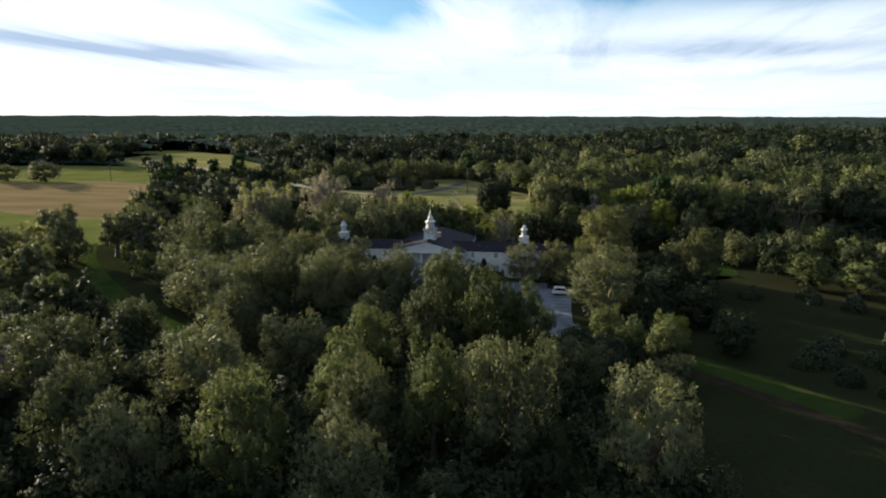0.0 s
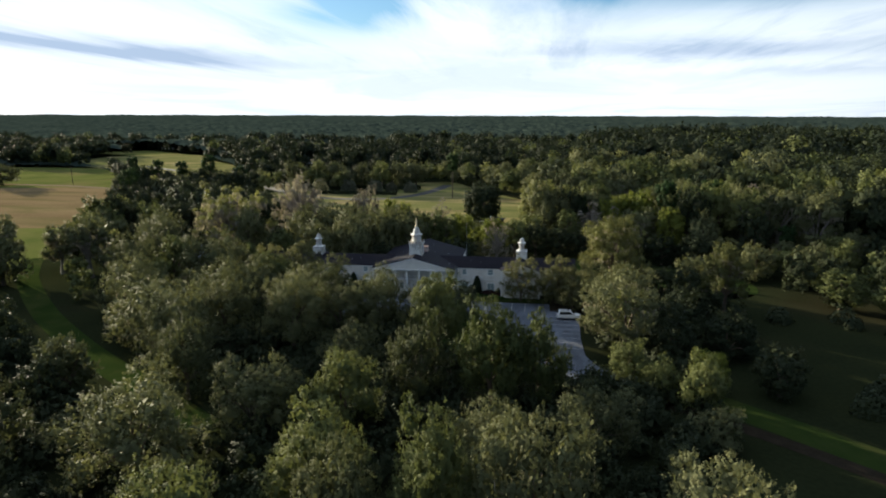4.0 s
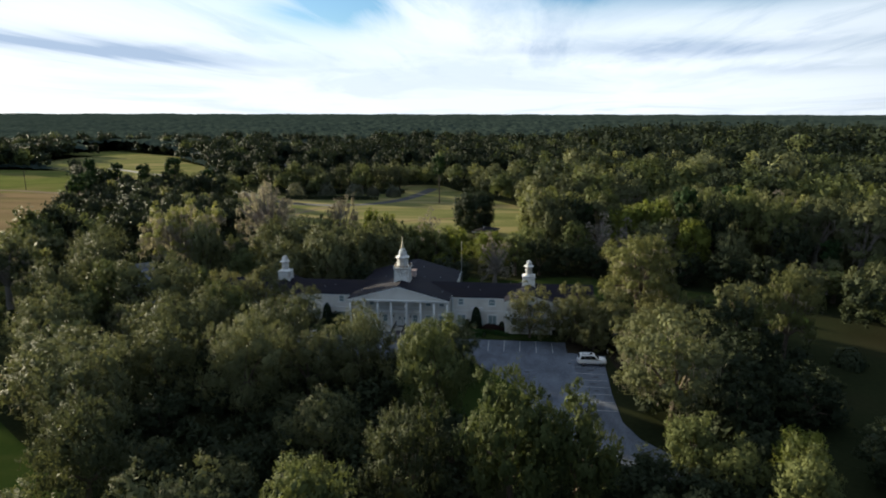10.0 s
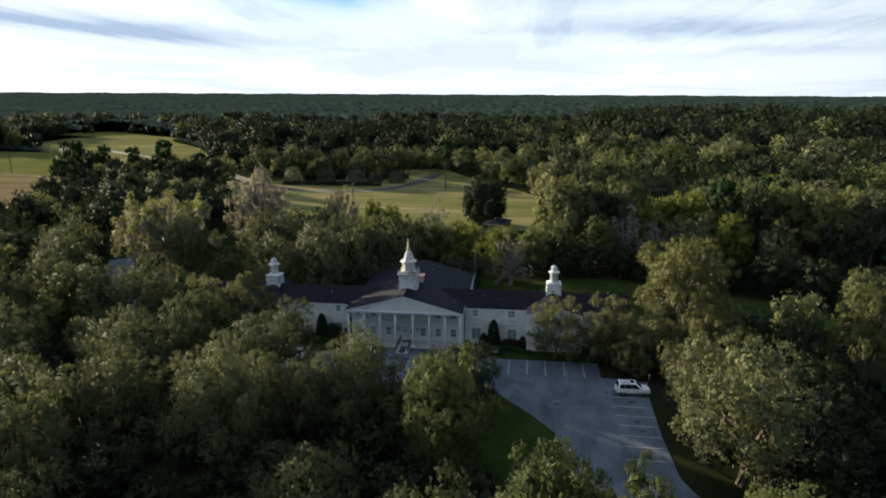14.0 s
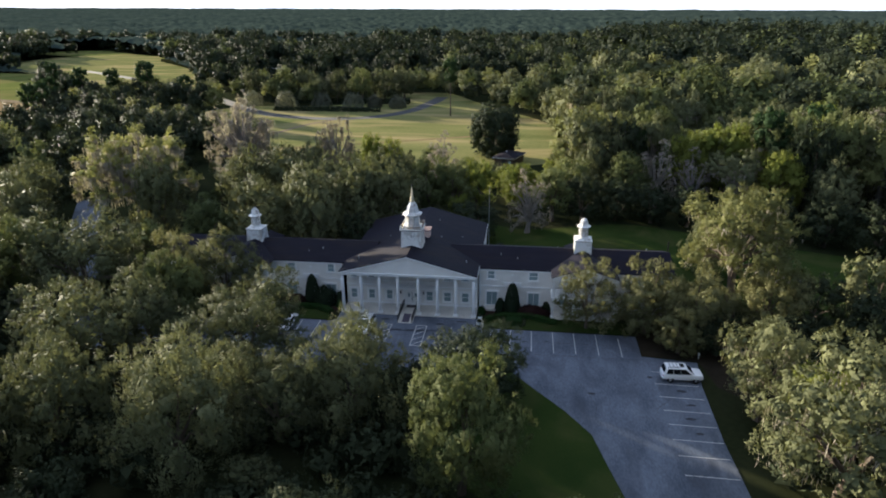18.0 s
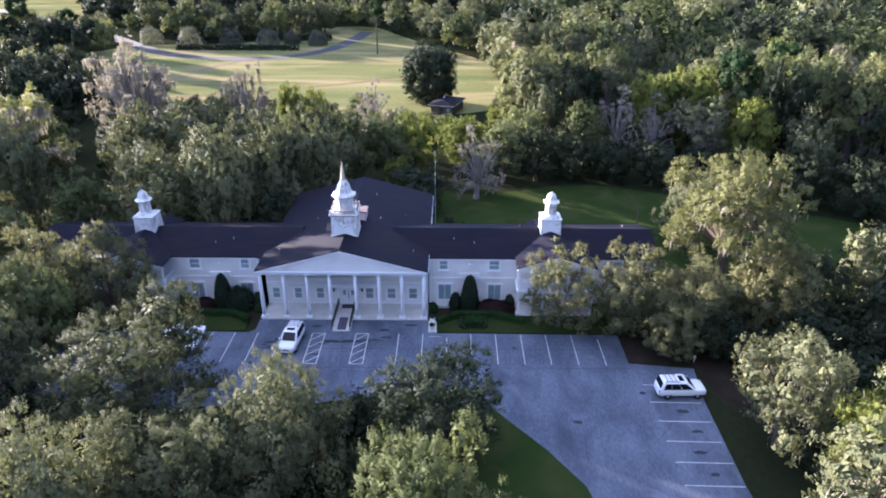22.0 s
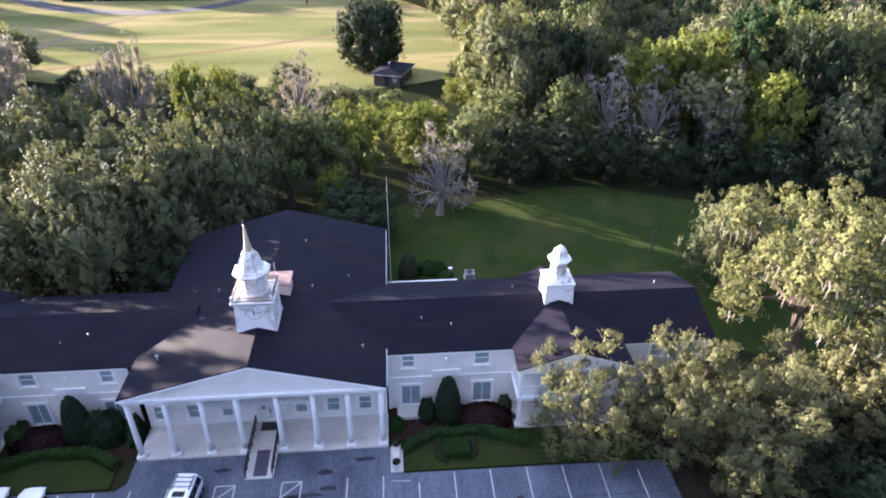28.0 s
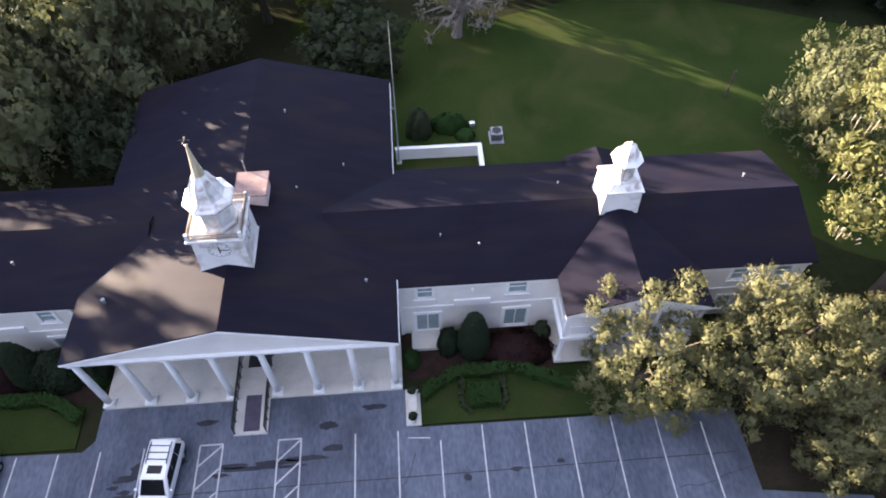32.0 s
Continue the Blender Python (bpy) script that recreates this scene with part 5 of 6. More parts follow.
M_BURG = foliage("dark burgundy leaves", (0.014, 0.008, 0.008), (0.040, 0.020, 0.018), 0.2)
M_TOPIARY = foliage("black-green clipped leaves", (0.007, 0.014, 0.008), (0.030, 0.042, 0.022), 0.2)
for s in (1, -1):
    def GX_(x, s=s):
        return x if s == 1 else 2 * WCX - x + (0.6 if s == -1 else 0)
    a, b = sorted((GX_(-22.9), GX_(-12.9)))
    sheet("mulch_bed", [(a, 158.6), (b, 158.6), (b, 162.1), (a, 162.1)], 0.05, M_MULCH, "dark mulch bed under the shrubs", "garden bed")
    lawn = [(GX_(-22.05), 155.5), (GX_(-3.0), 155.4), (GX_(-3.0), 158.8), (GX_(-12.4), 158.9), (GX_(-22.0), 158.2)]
    tagged(part("front_lawn", prism(lawn, 0.0, 0.12), M_SHADE_LAWN), "small mown lawn between hedge and car park", "lawn", kind="structure")
    arc = [(GX_(-22.0), 157.3), (GX_(-20.8), 158.2), (GX_(-19.3), 158.85), (GX_(-17.6), 158.75), (GX_(-16.0), 158.95), (GX_(-14.4), 158.3), (GX_(-12.3), 157.4)]
    hedge(arc, 0.75, 0.7, "low clipped green hedge curving round the lawn")
    if s == 1:
        hedge([(-19.0, 157.0), (-17.0, 157.05)], 1.5, 0.85, "square clipped hedge block on the lawn")
        hedge([(-19.35, 158.4), (-19.45, 156.6), (-18.9, 156.0)], 0.3, 0.35, "narrow dark border hedge", mat=M_DEEP)
        hedge([(-16.7, 158.4), (-16.55, 156.8), (-17.0, 156.2)], 0.3, 0.35, "narrow dark border hedge", mat=M_DEEP)
    mound(GX_(-18.35), 160.5, 1.25, 1.2, 4.4, 5200, "tall dark clipped conical evergreen by the wall", M_TOPIARY, "topiary", 0.11, True)
    mound(GX_(-15.5), 160.3, 2.5, 1.45, 1.2, 4600, "low spreading burgundy shrub in the bed", M_BURG)
    mound(GX_(-20.0), 160.9, 0.7, 0.9, 1.9, 1500, "dark green shrub beside the doorstep", M_TOPIARY)
    mound(GX_(-22.5), 160.0, 0.5, 0.7, 1.0, 900, "small round bush beside the portico", M_HEDGE)
    mound(GX_(-13.6), 161.3, 0.6, 0.6, 1.5, 900, "spiky dark plant at the corner", M_DEEP)
    if s == -1:
        mound(-45.4, 160.6, 1.9, 1.4, 2.6, 4200, "big rounded dark shrub beside the portico", M_TOPIARY)
        mound(-43.0, 160.6, 0.8, 0.9, 2.0, 1600, "dark bush against the portico", M_TOPIARY)
        mound(-52.1, 160.6, 0.8, 0.8, 1.6, 1500, "bushy plant by the porch", M_HEDGE)

# ---- bench on a pad by the portico ----
tagged(part("paving_pad", box(-23.05, -22.1, 155.45, 157.9, 0.0, 0.13, 0.02), M_CONC), "small pale concrete pad beside the portico", "paving", kind="structure")
bench = thing("bench", "small pale stone bench on a concrete pad", "bench", at=(-22.6, 156.75, 0.13))
part("seat", box(-0.28, 0.28, -0.62, 0.62, 0.38, 0.47, 0.02), M_CONC, bench)
for y in (-0.42, 0.42):
    part("leg", box(-0.2, 0.2, y - 0.09, y + 0.09, 0, 0.38, 0.02), M_CONC, bench)
urn = thing("urn", "white urn planter with a dark plant", "planter", at=(-22.6, 157.5, 0.13))
part("pot", lathe([(0.2, 0.0), (0.14, 0.08), (0.12, 0.2), (0.26, 0.38), (0.3, 0.6), (0.33, 0.64)], 0, 0, 16), M_TRIM, urn, smooth=True)
pv, pf = leaf_quads(dirs(160, bed_rng, -0.1) * 0.26 + np.array([0, 0, 0.72]), dirs(160, bed_rng, -0.1), 0.1, bed_rng)
link("plant", raw_mesh("plant", pv, pf), M_DEEP, urn)
copy_thing(urn, pose(-22.6, 155.75, 0.13))

# ---- rear yard ----
yard = thing("yard_wall", "low white rendered wall behind the wing", "wall", at=(0, 0, 0))
part("long_wall", box(-23.0, -15.85, 178.95, 179.2, 0.0, 1.15, 0.02), M_TRIM, yard)
part("return_wall", box(-16.1, -15.85, 175.2, 178.948, 0.0, 1.15, 0.02), M_TRIM, yard)
part("coping", box(-23.05, -15.78, 178.9, 179.25, 1.152, 1.24, 0.01), M_TRIM, yard)
part("coping", box(-16.16, -15.78, 175.2, 178.898, 1.152, 1.24, 0.01), M_TRIM, yard)
ac = thing("air_conditioner", "grey outdoor air-conditioning unit on a pad", "machine", at=(-14.25, 181.0, 0.03))
part("pad", box(-0.62, 0.62, -0.8, 0.8, 0, 0.08, 0.01), M_GREYMETAL, ac)
part("casing", box(-0.5, 0.5, -0.5, 0.5, 0.08, 0.85, 0.03), M_GREYMETAL, ac)
part("fan_grille", lathe([(0.4, 0.85), (0.4, 0.89), (0.1, 0.91)], 0, 0, 20), M_BLACKTRIM, ac, "round dark fan grille")
for i in range(6):
    part("fin", box(-0.47, 0.47, -0.512, -0.502, 0.16 + 0.1 * i, 0.20 + 0.1 * i), M_BLACKTRIM, ac)
box2 = thing("utility_box", "small pale utility box beside the shrubs", "box", at=(-16.2, 182.6, 0.03))
part("case", box(-0.2, 0.2, -0.15, 0.15, 0, 0.42, 0.02), M_GREYMETAL, box2)
part("cap", box(-0.23, 0.23, -0.18, 0.18, 0.42, 0.47, 0.01), M_TRIM, box2)
mast = thing("antenna_mast", "tall thin grey antenna mast beside the roof", "mast", at=(-22.75, 178.6, 0.0))
part("pole", tube([(0, 0, 0), (0, 0, 7), (0, 0.0, 13.6)], [0.06, 0.045, 0.02], 6), M_GREYMETAL, mast)
part("bracket", box(-0.35, 0.0, -0.04, 0.04, 5.9, 5.98), M_GREYMETAL, mast)
part("foot", box(-0.2, 0.2, -0.2, 0.2, 0, 0.15, 0.02), M_CONC, mast)
post = thing("yard_post", "dark wooden post standing in the lawn", "post", at=(7.35, 184.7, 0.0))
part("shaft", tube([(0, 0, 0), (0, 0, 2.9)], [0.11, 0.09], 8), M_BARK, post)
part("cap", lathe([(0.13, 2.9), (0.13, 2.98), (0.03, 3.08)], 0, 0, 8), M_BARK, post)
for x, y, rx, ry, h, m_ in ((-20.9, 182.0, 1.1, 1.0, 2.6, M_DEEP), (-18.3, 182.6, 1.6, 1.0, 1.4, M_HEDGE), (-16.9, 181.2, 0.8, 0.7, 0.8, M_HEDGE)):
    mound(x, y, rx, ry, h, 2400, "dark garden shrub on the rear lawn", m_)

lamp = thing("garden_lamp", "small white lamp on a short post beside the lot", "lamp", at=(4.6, 150.4, 0.0))
part("stem", tube([(0, 0, 0), (0, 0, 0.5)], [0.05, 0.04], 8), M_TRIM, lamp)
part("shade", lathe([(0.04, 0.48), (0.13, 0.52), (0.14, 0.72), (0.05, 0.8)], 0, 0, 10), M_TRIM, lamp)

# ---- little pump house by the back field ----
shed = thing("shed", "small hut with low dark roof and pale fascia", "hut", at=(-21.6, 254.6, 0.0), turn=-19.0)
part("wall", box(-2.7, 2.7, -4.2, 4.2, 0, 2.3), M_BARK, shed)
part("fascia", box(-3.25, 3.25, -4.75, 4.75, 2.28, 2.5, 0.02), M_AGED, shed, "pale weathered fascia board")
part("roof", solid([(-3.3, -4.8, 2.5), (3.3, -4.8, 2.5), (3.3, 4.8, 2.5), (-3.3, 4.8, 2.5), (0, -2.2, 3.35), (0, 2.2, 3.35)], [(0, 3, 2, 1), (0, 1, 4), (1, 2, 5, 4), (2, 3, 5), (3, 0, 4, 5)]), M_ROOF, shed)
part("door", box(-0.5, 0.5, -4.26, -4.205, 0, 2.0), M_BLACKTRIM, shed)
part("window", box(1.3, 2.1, -4.25, -4.205, 1.0, 1.8), M_GLASS, shed)
part("vent", lathe([(0.12, 2.9), (0.12, 3.5), (0.2, 3.52), (0.03, 3.66)], -1.0, 0.6, 8), M_TRIM, shed, "white roof vent")

# ---- clipped round bushes along the road ----
M_GREYLEAF = foliage("grey-green leaves", (0.060, 0.064, 0.045), (0.170, 0.172, 0.120), 0.35)
for x, y, r_ in ((-120.5, 352, 4.6), (-106.5, 357, 4.2), (-91, 353, 4.4), (-73, 359, 3.4), (-139, 360, 4.0), (-84, 362, 3.0)):
    mound(x, y, r_ * 1.1, r_ * 1.1, r_ * 1.6, 3000, "round grey-green bush beside the road", M_GREYLEAF, size=0.22)
for a_, b_, h_ in (((-124, 347), (-78, 347), 1.6), ((-135, 372), (-70, 371), 2.2)):
    hedge([a_, b_], 3.0, h_, "long dark hedge beside the road", mat=M_DEEP, density=6)
# low scrub in the clearing and along the trail
scrub = random.Random(11)
# made-up bushes, their dark leaves in place of the clearing's deep shade
for i in range(34):
    x, y = scrub.uniform(40, 92), scrub.uniform(96, 150)
    if abs((x - 30) + (y - 93)) > 14 and x > 30 + (93 - y) * 0.4:
        mound(x, y, scrub.uniform(1.4, 2.6), scrub.uniform(1.4, 2.6), scrub.uniform(1.8, 3.4), 420, "low dark scrub bush in the clearing", M_DEEP, size=0.26)

# ---- utility pole in the pasture ----
pole = thing("utility_pole", "lone wooden utility pole in the pasture", "pole", at=(-286, 377, 0.0))
part("shaft", tube([(0, 0, 0), (0, 0, 11)], [0.2, 0.14], 8), M_BARK, pole)
part("crossarm", box(-1.2, 1.2, -0.08, 0.08, 10.2, 10.4), M_BARK, pole)
# ---- long low buildings far off ----
for x, y, w in ((300, 1310, 18), (322, 1262, 26), (352, 1205, 30), (378, 1150, 16)):
    b_ = thing("farm_building", "distant long low building with white roof", "building", at=(x, y, 0.0), turn=-60)
    part("wall", box(-w, w, -9, 9, 0, 5), M_TRIM, b_)
    part("roof", prism([(-10, 5), (10, 5), (0, 7.5)], -w - 1, w + 1, "x"), M_TRIM, b_)


# ---- small houses beyond the field ----
HOUSES = [(-476.0, 798.0, 20.0), (-311.0, 632.0, -15.0), (-173.5, 487.0, 35.0)]
for x, y, turn in HOUSES:
    h_ = thing("house", "small distant white house with grey gable roof", "house", group="houses beyond the field", at=(x, y, 0.0), turn=turn)
    part("wall", prism([(-4, 0), (4, 0), (4, 3.2), (0, 5.4), (-4, 3.2)], -7, 7, "x"), M_WALL, h_)
    part("roof", prism([(-4.7, 2.95), (0, 5.5), (4.7, 2.95), (4.7, 3.2), (0, 5.8), (-4.7, 3.2)], -7.6, 7.6, "x"), M_GREYMETAL, h_, "pale grey metal roof")
    part("door", box(-0.5, 0.5, -4.06, -4.005, 0, 2.1), M_BLACKTRIM, h_)
    for wx in (-5, -2.6, 2.6, 5):
        part("window", box(wx - 0.5, wx + 0.5, -4.06, -4.005, 1.0, 2.3), M_GLASS, h_)
    part("chimney", box(3.6, 4.3, 0.6, 1.3, 4.6, 6.6, 0.02), M_STAIN, h_)


# ---- trees ----
def spray_leaves(centers, normals, size, r, aspect=0.42):
    """Pointed leaves, one triangle each, at centers and facing about along normals."""
    n = len(centers)
    nn = normals + r.normal(0, 0.17, (n, 3))
    nn /= np.linalg.norm(nn, axis=1, keepdims=True) + 1e-9
    t = np.cross(nn, r.normal(0, 1, (n, 3)))
    t /= np.linalg.norm(t, axis=1, keepdims=True) + 1e-9
    b = np.cross(nn, t)
    s = size * r.uniform(0.65, 1.4, (n, 1))
    v = np.stack([centers + t * s * 1.25, centers - t * s * 0.75 + b * s * aspect * 1.6, centers - t * s * 0.75 - b * s * aspect * 1.6], 1).reshape(-1, 3)
    return v, np.arange(3 * n).reshape(-1, 3)


def crown_arrays(r, radius, base, top, lobes, leaves, size, lump=0.34, low=-0.35, open_=0.0, inner=0.3, rag=0.72, twig=1.0):
    """A crown of overlapping boughs over an uneven dome between base and top; every bough is clad in short leafy twigs that point up and out."""
    mid, half = base + (top - base) * 0.45, (top - base) * 0.55
    d = dirs(lobes, r, low)
    stretch = r.uniform(rag, 1.06, (lobes, 1))
    full = np.sign(d) * np.abs(d) ** 0.8  # broad-shouldered rather than egg-shaped
    c = full * np.array([radius, radius, half]) * (1 - lump * 0.8) * stretch + np.array([0, 0, mid])
    lr = radius * lump * r.uniform(0.75, 1.25, lobes)
    if open_:
        keep = r.random(lobes) > open_
        c, d, lr = c[keep], d[keep], lr[keep]
    # twig roots on the boughs' outer sides, none inside another bough
    per = 6
    want = leaves // per
    share = lr ** 2 / (lr ** 2).sum()
    k = r.choice(len(c), want * 3, p=share)
    w = r.normal(0, 1, (want * 3, 3)) + d[k] * 0.9 + np.array([0, 0, 0.35])
    w /= np.linalg.norm(w, axis=1, keepdims=True)
    dent = 1 + 0.22 * np.sin(w[:, 0] * 5.3 + k) * np.sin(w[:, 1] * 6.1 + k * 2.1) + 0.10 * np.sin(w[:, 2] * 9 + w[:, 0] * 7 + k)
    p = c[k] + w * (lr[k] * dent * (1 - 0.28 * r.random(want * 3) ** 1.6))[:, None] * np.array([1, 1, 1.15])
    buried = np.zeros(len(p), bool)
    for q in range(len(c)):
        buried |= (np.linalg.norm(p - c[q], axis=1) < lr[q] * 0.82) & (k != q)
    p, w, k = p[~buried][:want], w[~buried][:want], k[~buried][:want]
    # twigs gather into small clumps, with gaps between them
    clumps = min(260, len(p) // 10)
    heart = np.zeros_like(p)
    if clumps > 20:
        cc = p[r.choice(len(p), clumps, replace=False)]
        near = ((p[:, None, :] - cc[None, :, :]) ** 2).sum(2).argmin(1)
        heart = p - cc[near]
        p = cc[near] + heart * 0.58 + d[k] * (radius * 0.035 * r.normal(0, 1, clumps))[near][:, None]
        heart = heart / (np.linalg.norm(heart, axis=1, keepdims=True) + 1e-9)
    way = w * 0.8 + heart * 0.5 + np.array([0, 0, 0.55]) + r.normal(0, 0.28, (len(p), 3))
    way /= np.linalg.norm(way, axis=1, keepdims=True)
    run = twig * (size * 3.6) * r.uniform(0.5, 1.5, (len(p), 1, 1))
    step = (np.arange(per) / (per - 1))[None, :, None]
    pts = p[:, None, :] + way[:, None, :] * step * run + r.normal(0, size * 0.75, (len(p), per, 3)) * (1.15 - step)
    # leaves turn to the open air round the whole crown as well as round their bough
    out_ = (p - np.array([0, 0, mid])) / np.array([radius, radius, half])
    face = w * 0.55 + heart * 0.55 + out_ / (np.linalg.norm(out_, axis=1, keepdims=True) + 1e-9) * 0.2
    nn = np.repeat(face[:, None, :], per, 1).reshape(-1, 3)
    out, faces = spray_leaves(pts.reshape(-1, 3), nn, size, r)
    if inner:
        # larger leaves deeper in close the boughs
        n = int(leaves * inner * 0.5)
        k2 = r.choice(len(c), n, p=share)
        w2 = r.normal(0, 1, (n, 3)) + d[k2] * 0.3
        w2 /= np.linalg.norm(w2, axis=1, keepdims=True)
        q = c[k2] + w2 * (lr[k2] * r.uniform(0.25, 0.72, n))[:, None]
        o2, f2 = spray_leaves(q, w2, size * 2.8, r, 0.6)
        out, faces = np.concatenate([out, o2]), np.concatenate([faces, f2 + len(out)])
    return (out, faces), c, lr


def tree_kind(name, seed, radius, height, base, leaves, size, crown_mat, lobes=46, lump=0.34, moss=0, bark=M_BARK, low=-0.35, open_=0.0, inner=0.3, rag=0.72, label="", limbs=7, trunk_r=0.032, moss_size=None, twig=1.0):
    """A master tree at the origin: trunk with limbs, crown, and hanging moss where it has some."""
    r = np.random.default_rng(seed)
    t = new(name)
    t["label"], t["category"] = label, "tree"
    (v, f), c, lr = crown_arrays(r, radius, base, height, lobes, leaves, size, lump, low, open_, inner, rag, twig)
    bm = bmesh.new()
    tr = height * trunk_r
    fork = base + (height - base) * 0.18
    lean = r.normal(0, 0.35, 2)
    tube([(0, 0, -0.3), (lean[0] * 0.3, lean[1] * 0.3, fork * 0.5), (lean[0], lean[1], fork)], [tr * 1.5, tr, tr * 0.8], 8, bm)
    for j in np.linspace(0, len(c) - 1, limbs).astype(int):
        q = c[j]
        m = np.array([lean[0], lean[1], fork]) * 0.5 + q * 0.5 + np.array([0, 0, 0.6])
        tube([(lean[0], lean[1], fork - 0.3), tuple(m), tuple(q)], [tr * 0.55, tr * 0.32, tr * 0.12], 5, bm)
    part("trunk", bm, bark, t)
    me = raw_mesh("crown", v, f)
    link("crown", me, crown_mat, t)
    if moss:
        k = r.integers(0, len(c), moss)
        a = r.uniform(0, 6.283, moss)
        p = c[k] + np.stack([np.cos(a), np.sin(a), np.zeros(moss)], 1) * (lr[k] * r.uniform(0.1, 1.1, moss))[:, None] - np.array([0, 0, 0.3]) * lr[k][:, None]
        thick = ((moss_size or size) / 0.09) ** 0.8
        w, ln = r.uniform(0.018, 0.045, moss) * thick, (0.15 + 1.05 * r.random(moss) ** 1.8) * min(1.5, thick)
        e = np.stack([np.cos(a + 1.2), np.sin(a + 1.2), np.zeros(moss)], 1) * w[:, None]
        down = np.stack([r.normal(0, 0.1, moss), r.normal(0, 0.1, moss), -ln], 1)
        mv = np.stack([p - e, p + e, p + down * 0.6 + e * 0.7, p + down, p + down * 0.6 - e * 0.7], 1).reshape(-1, 3)
        tagged(link("hanging_moss", raw_mesh("hanging_moss", mv, np.arange(5 * moss).reshape(-1, 5)), M_MOSS, t, "grey hanging moss"), kind="stuff")
    return t


def inside(poly, x, y):
    hit = False
    for (x0, y0), (x1, y1) in zip(poly, poly[1:] + poly[:1]):
        if (y0 > y) != (y1 > y) and x < (x1 - x0) * (y - y0) / (y1 - y0) + x0:
            hit = not hit
    return hit


NEAR = {
    "oak": tree_kind("tree", 1, 7.0, 12, 0.6, 17000, 0.095, M_OAK, 24, 0.34, low=-0.8, rag=0.5, label="rounded live oak with dense grey-green crown"),
    "oak2": tree_kind("tree", 2, 6.6, 12, 0.6, 17000, 0.095, M_OAK, 21, 0.36, moss=288, low=-0.8, rag=0.5, label="broad live oak with billowing grey-green crown"),
    "broad": tree_kind("tree", 3, 5.2, 11, 0.8, 14000, 0.095, M_MIX, 20, 0.35, low=-0.8, rag=0.45, label="leafy broadleaf tree with fresh green crown"),
    "moss": tree_kind("tree", 4, 6.2, 14, 2.0, 17000, 0.088, M_OAK, 30, 0.30, moss=1344, open_=0.12, rag=0.5, low=-0.8, label="open-crowned oak hung with grey moss"),
    "tall": tree_kind("tree", 5, 6.6, 16, 4.2, 42000, 0.062, M_TALL, 38, 0.25, moss=1500, open_=0.2, rag=0.42, low=-0.4, inner=0.25, limbs=20, moss_size=0.09, label="tall tree with open leafy crown and hanging moss"),
    "lime": tree_kind("tree", 6, 5.2, 13, 0.6, 16000, 0.088, M_LIME, 24, 0.36, low=-0.8, label="young tree with bright yellow-green leaves"),
    "crape": tree_kind("tree", 9, 4.2, 8.5, 0.4, 36000, 0.049, M_AIRY, 90, 0.20, open_=0.06, rag=0.45, low=-0.85, inner=0.25, twig=1.6, label="airy tree with small pale green leaves"),
    "thin": tree_kind("tree", 13, 3.8, 8.5, 0.4, 28000, 0.048, M_AIRY, 80, 0.17, open_=0.12, rag=0.5, low=-0.85, inner=0.08, twig=1.7, limbs=14, trunk_r=0.018, label="thin-crowned young tree with small pale green leaves"),
    "veil": tree_kind("tree", 10, 6.4, 14, 3.0, 11000, 0.10, M_SUNNY, 150, 0.10, moss=7500, open_=0.22, rag=0.5, low=-0.3, inner=0.15, moss_size=0.12, limbs=44, bark=M_PALEBARK, label="broad yellow-green oak veiled in hanging grey moss"),
    "dome": tree_kind("tree", 12, 6.0, 12, 0.2, 30000, 0.1, M_DARKLEAF, 44, 0.32, low=-1.0, rag=0.85, inner=0.6, label="round dense dark tree standing alone in the field"),
    "pale": tree_kind("tree", 8, 4.2, 13, 1.2, 3000, 0.09, M_PALE, 120, 0.12, moss=3800, moss_size=0.12, trunk_r=0.045, low=-0.6, bark=M_PALEBARK, open_=0.35, inner=0.0, rag=0.5, limbs=34, label="nearly bare pale tree with moss-hung twigs"),
}


CLOSE = {
    "oak": tree_kind("tree", 1, 7.0, 12, 0.6, 56000, 0.055, M_OAK, 24, 0.34, low=-0.8, rag=0.5, inner=0.3, twig=1.3, label="rounded live oak with dense grey-green crown"),
    "oak2": tree_kind("tree", 2, 6.6, 12, 0.6, 54000, 0.055, M_OAK, 21, 0.36, moss=288, low=-0.8, rag=0.5, inner=0.25, twig=1.3, label="broad live oak with billowing grey-green crown"),
    "broad": tree_kind("tree", 3, 5.2, 11, 0.8, 44000, 0.055, M_MIX, 20, 0.35, low=-0.8, rag=0.45, inner=0.25, twig=1.3, label="leafy broadleaf tree with fresh green crown"),
    # the oak again, one island tree's shade put into darker leaves
    "dark": tree_kind("tree", 14, 6.6, 12, 0.6, 54000, 0.055, M_DARKLEAF, 24, 0.34, low=-0.8, rag=0.5, inner=0.25, twig=1.3, label="broad oak with dark blue-green crown"),
}


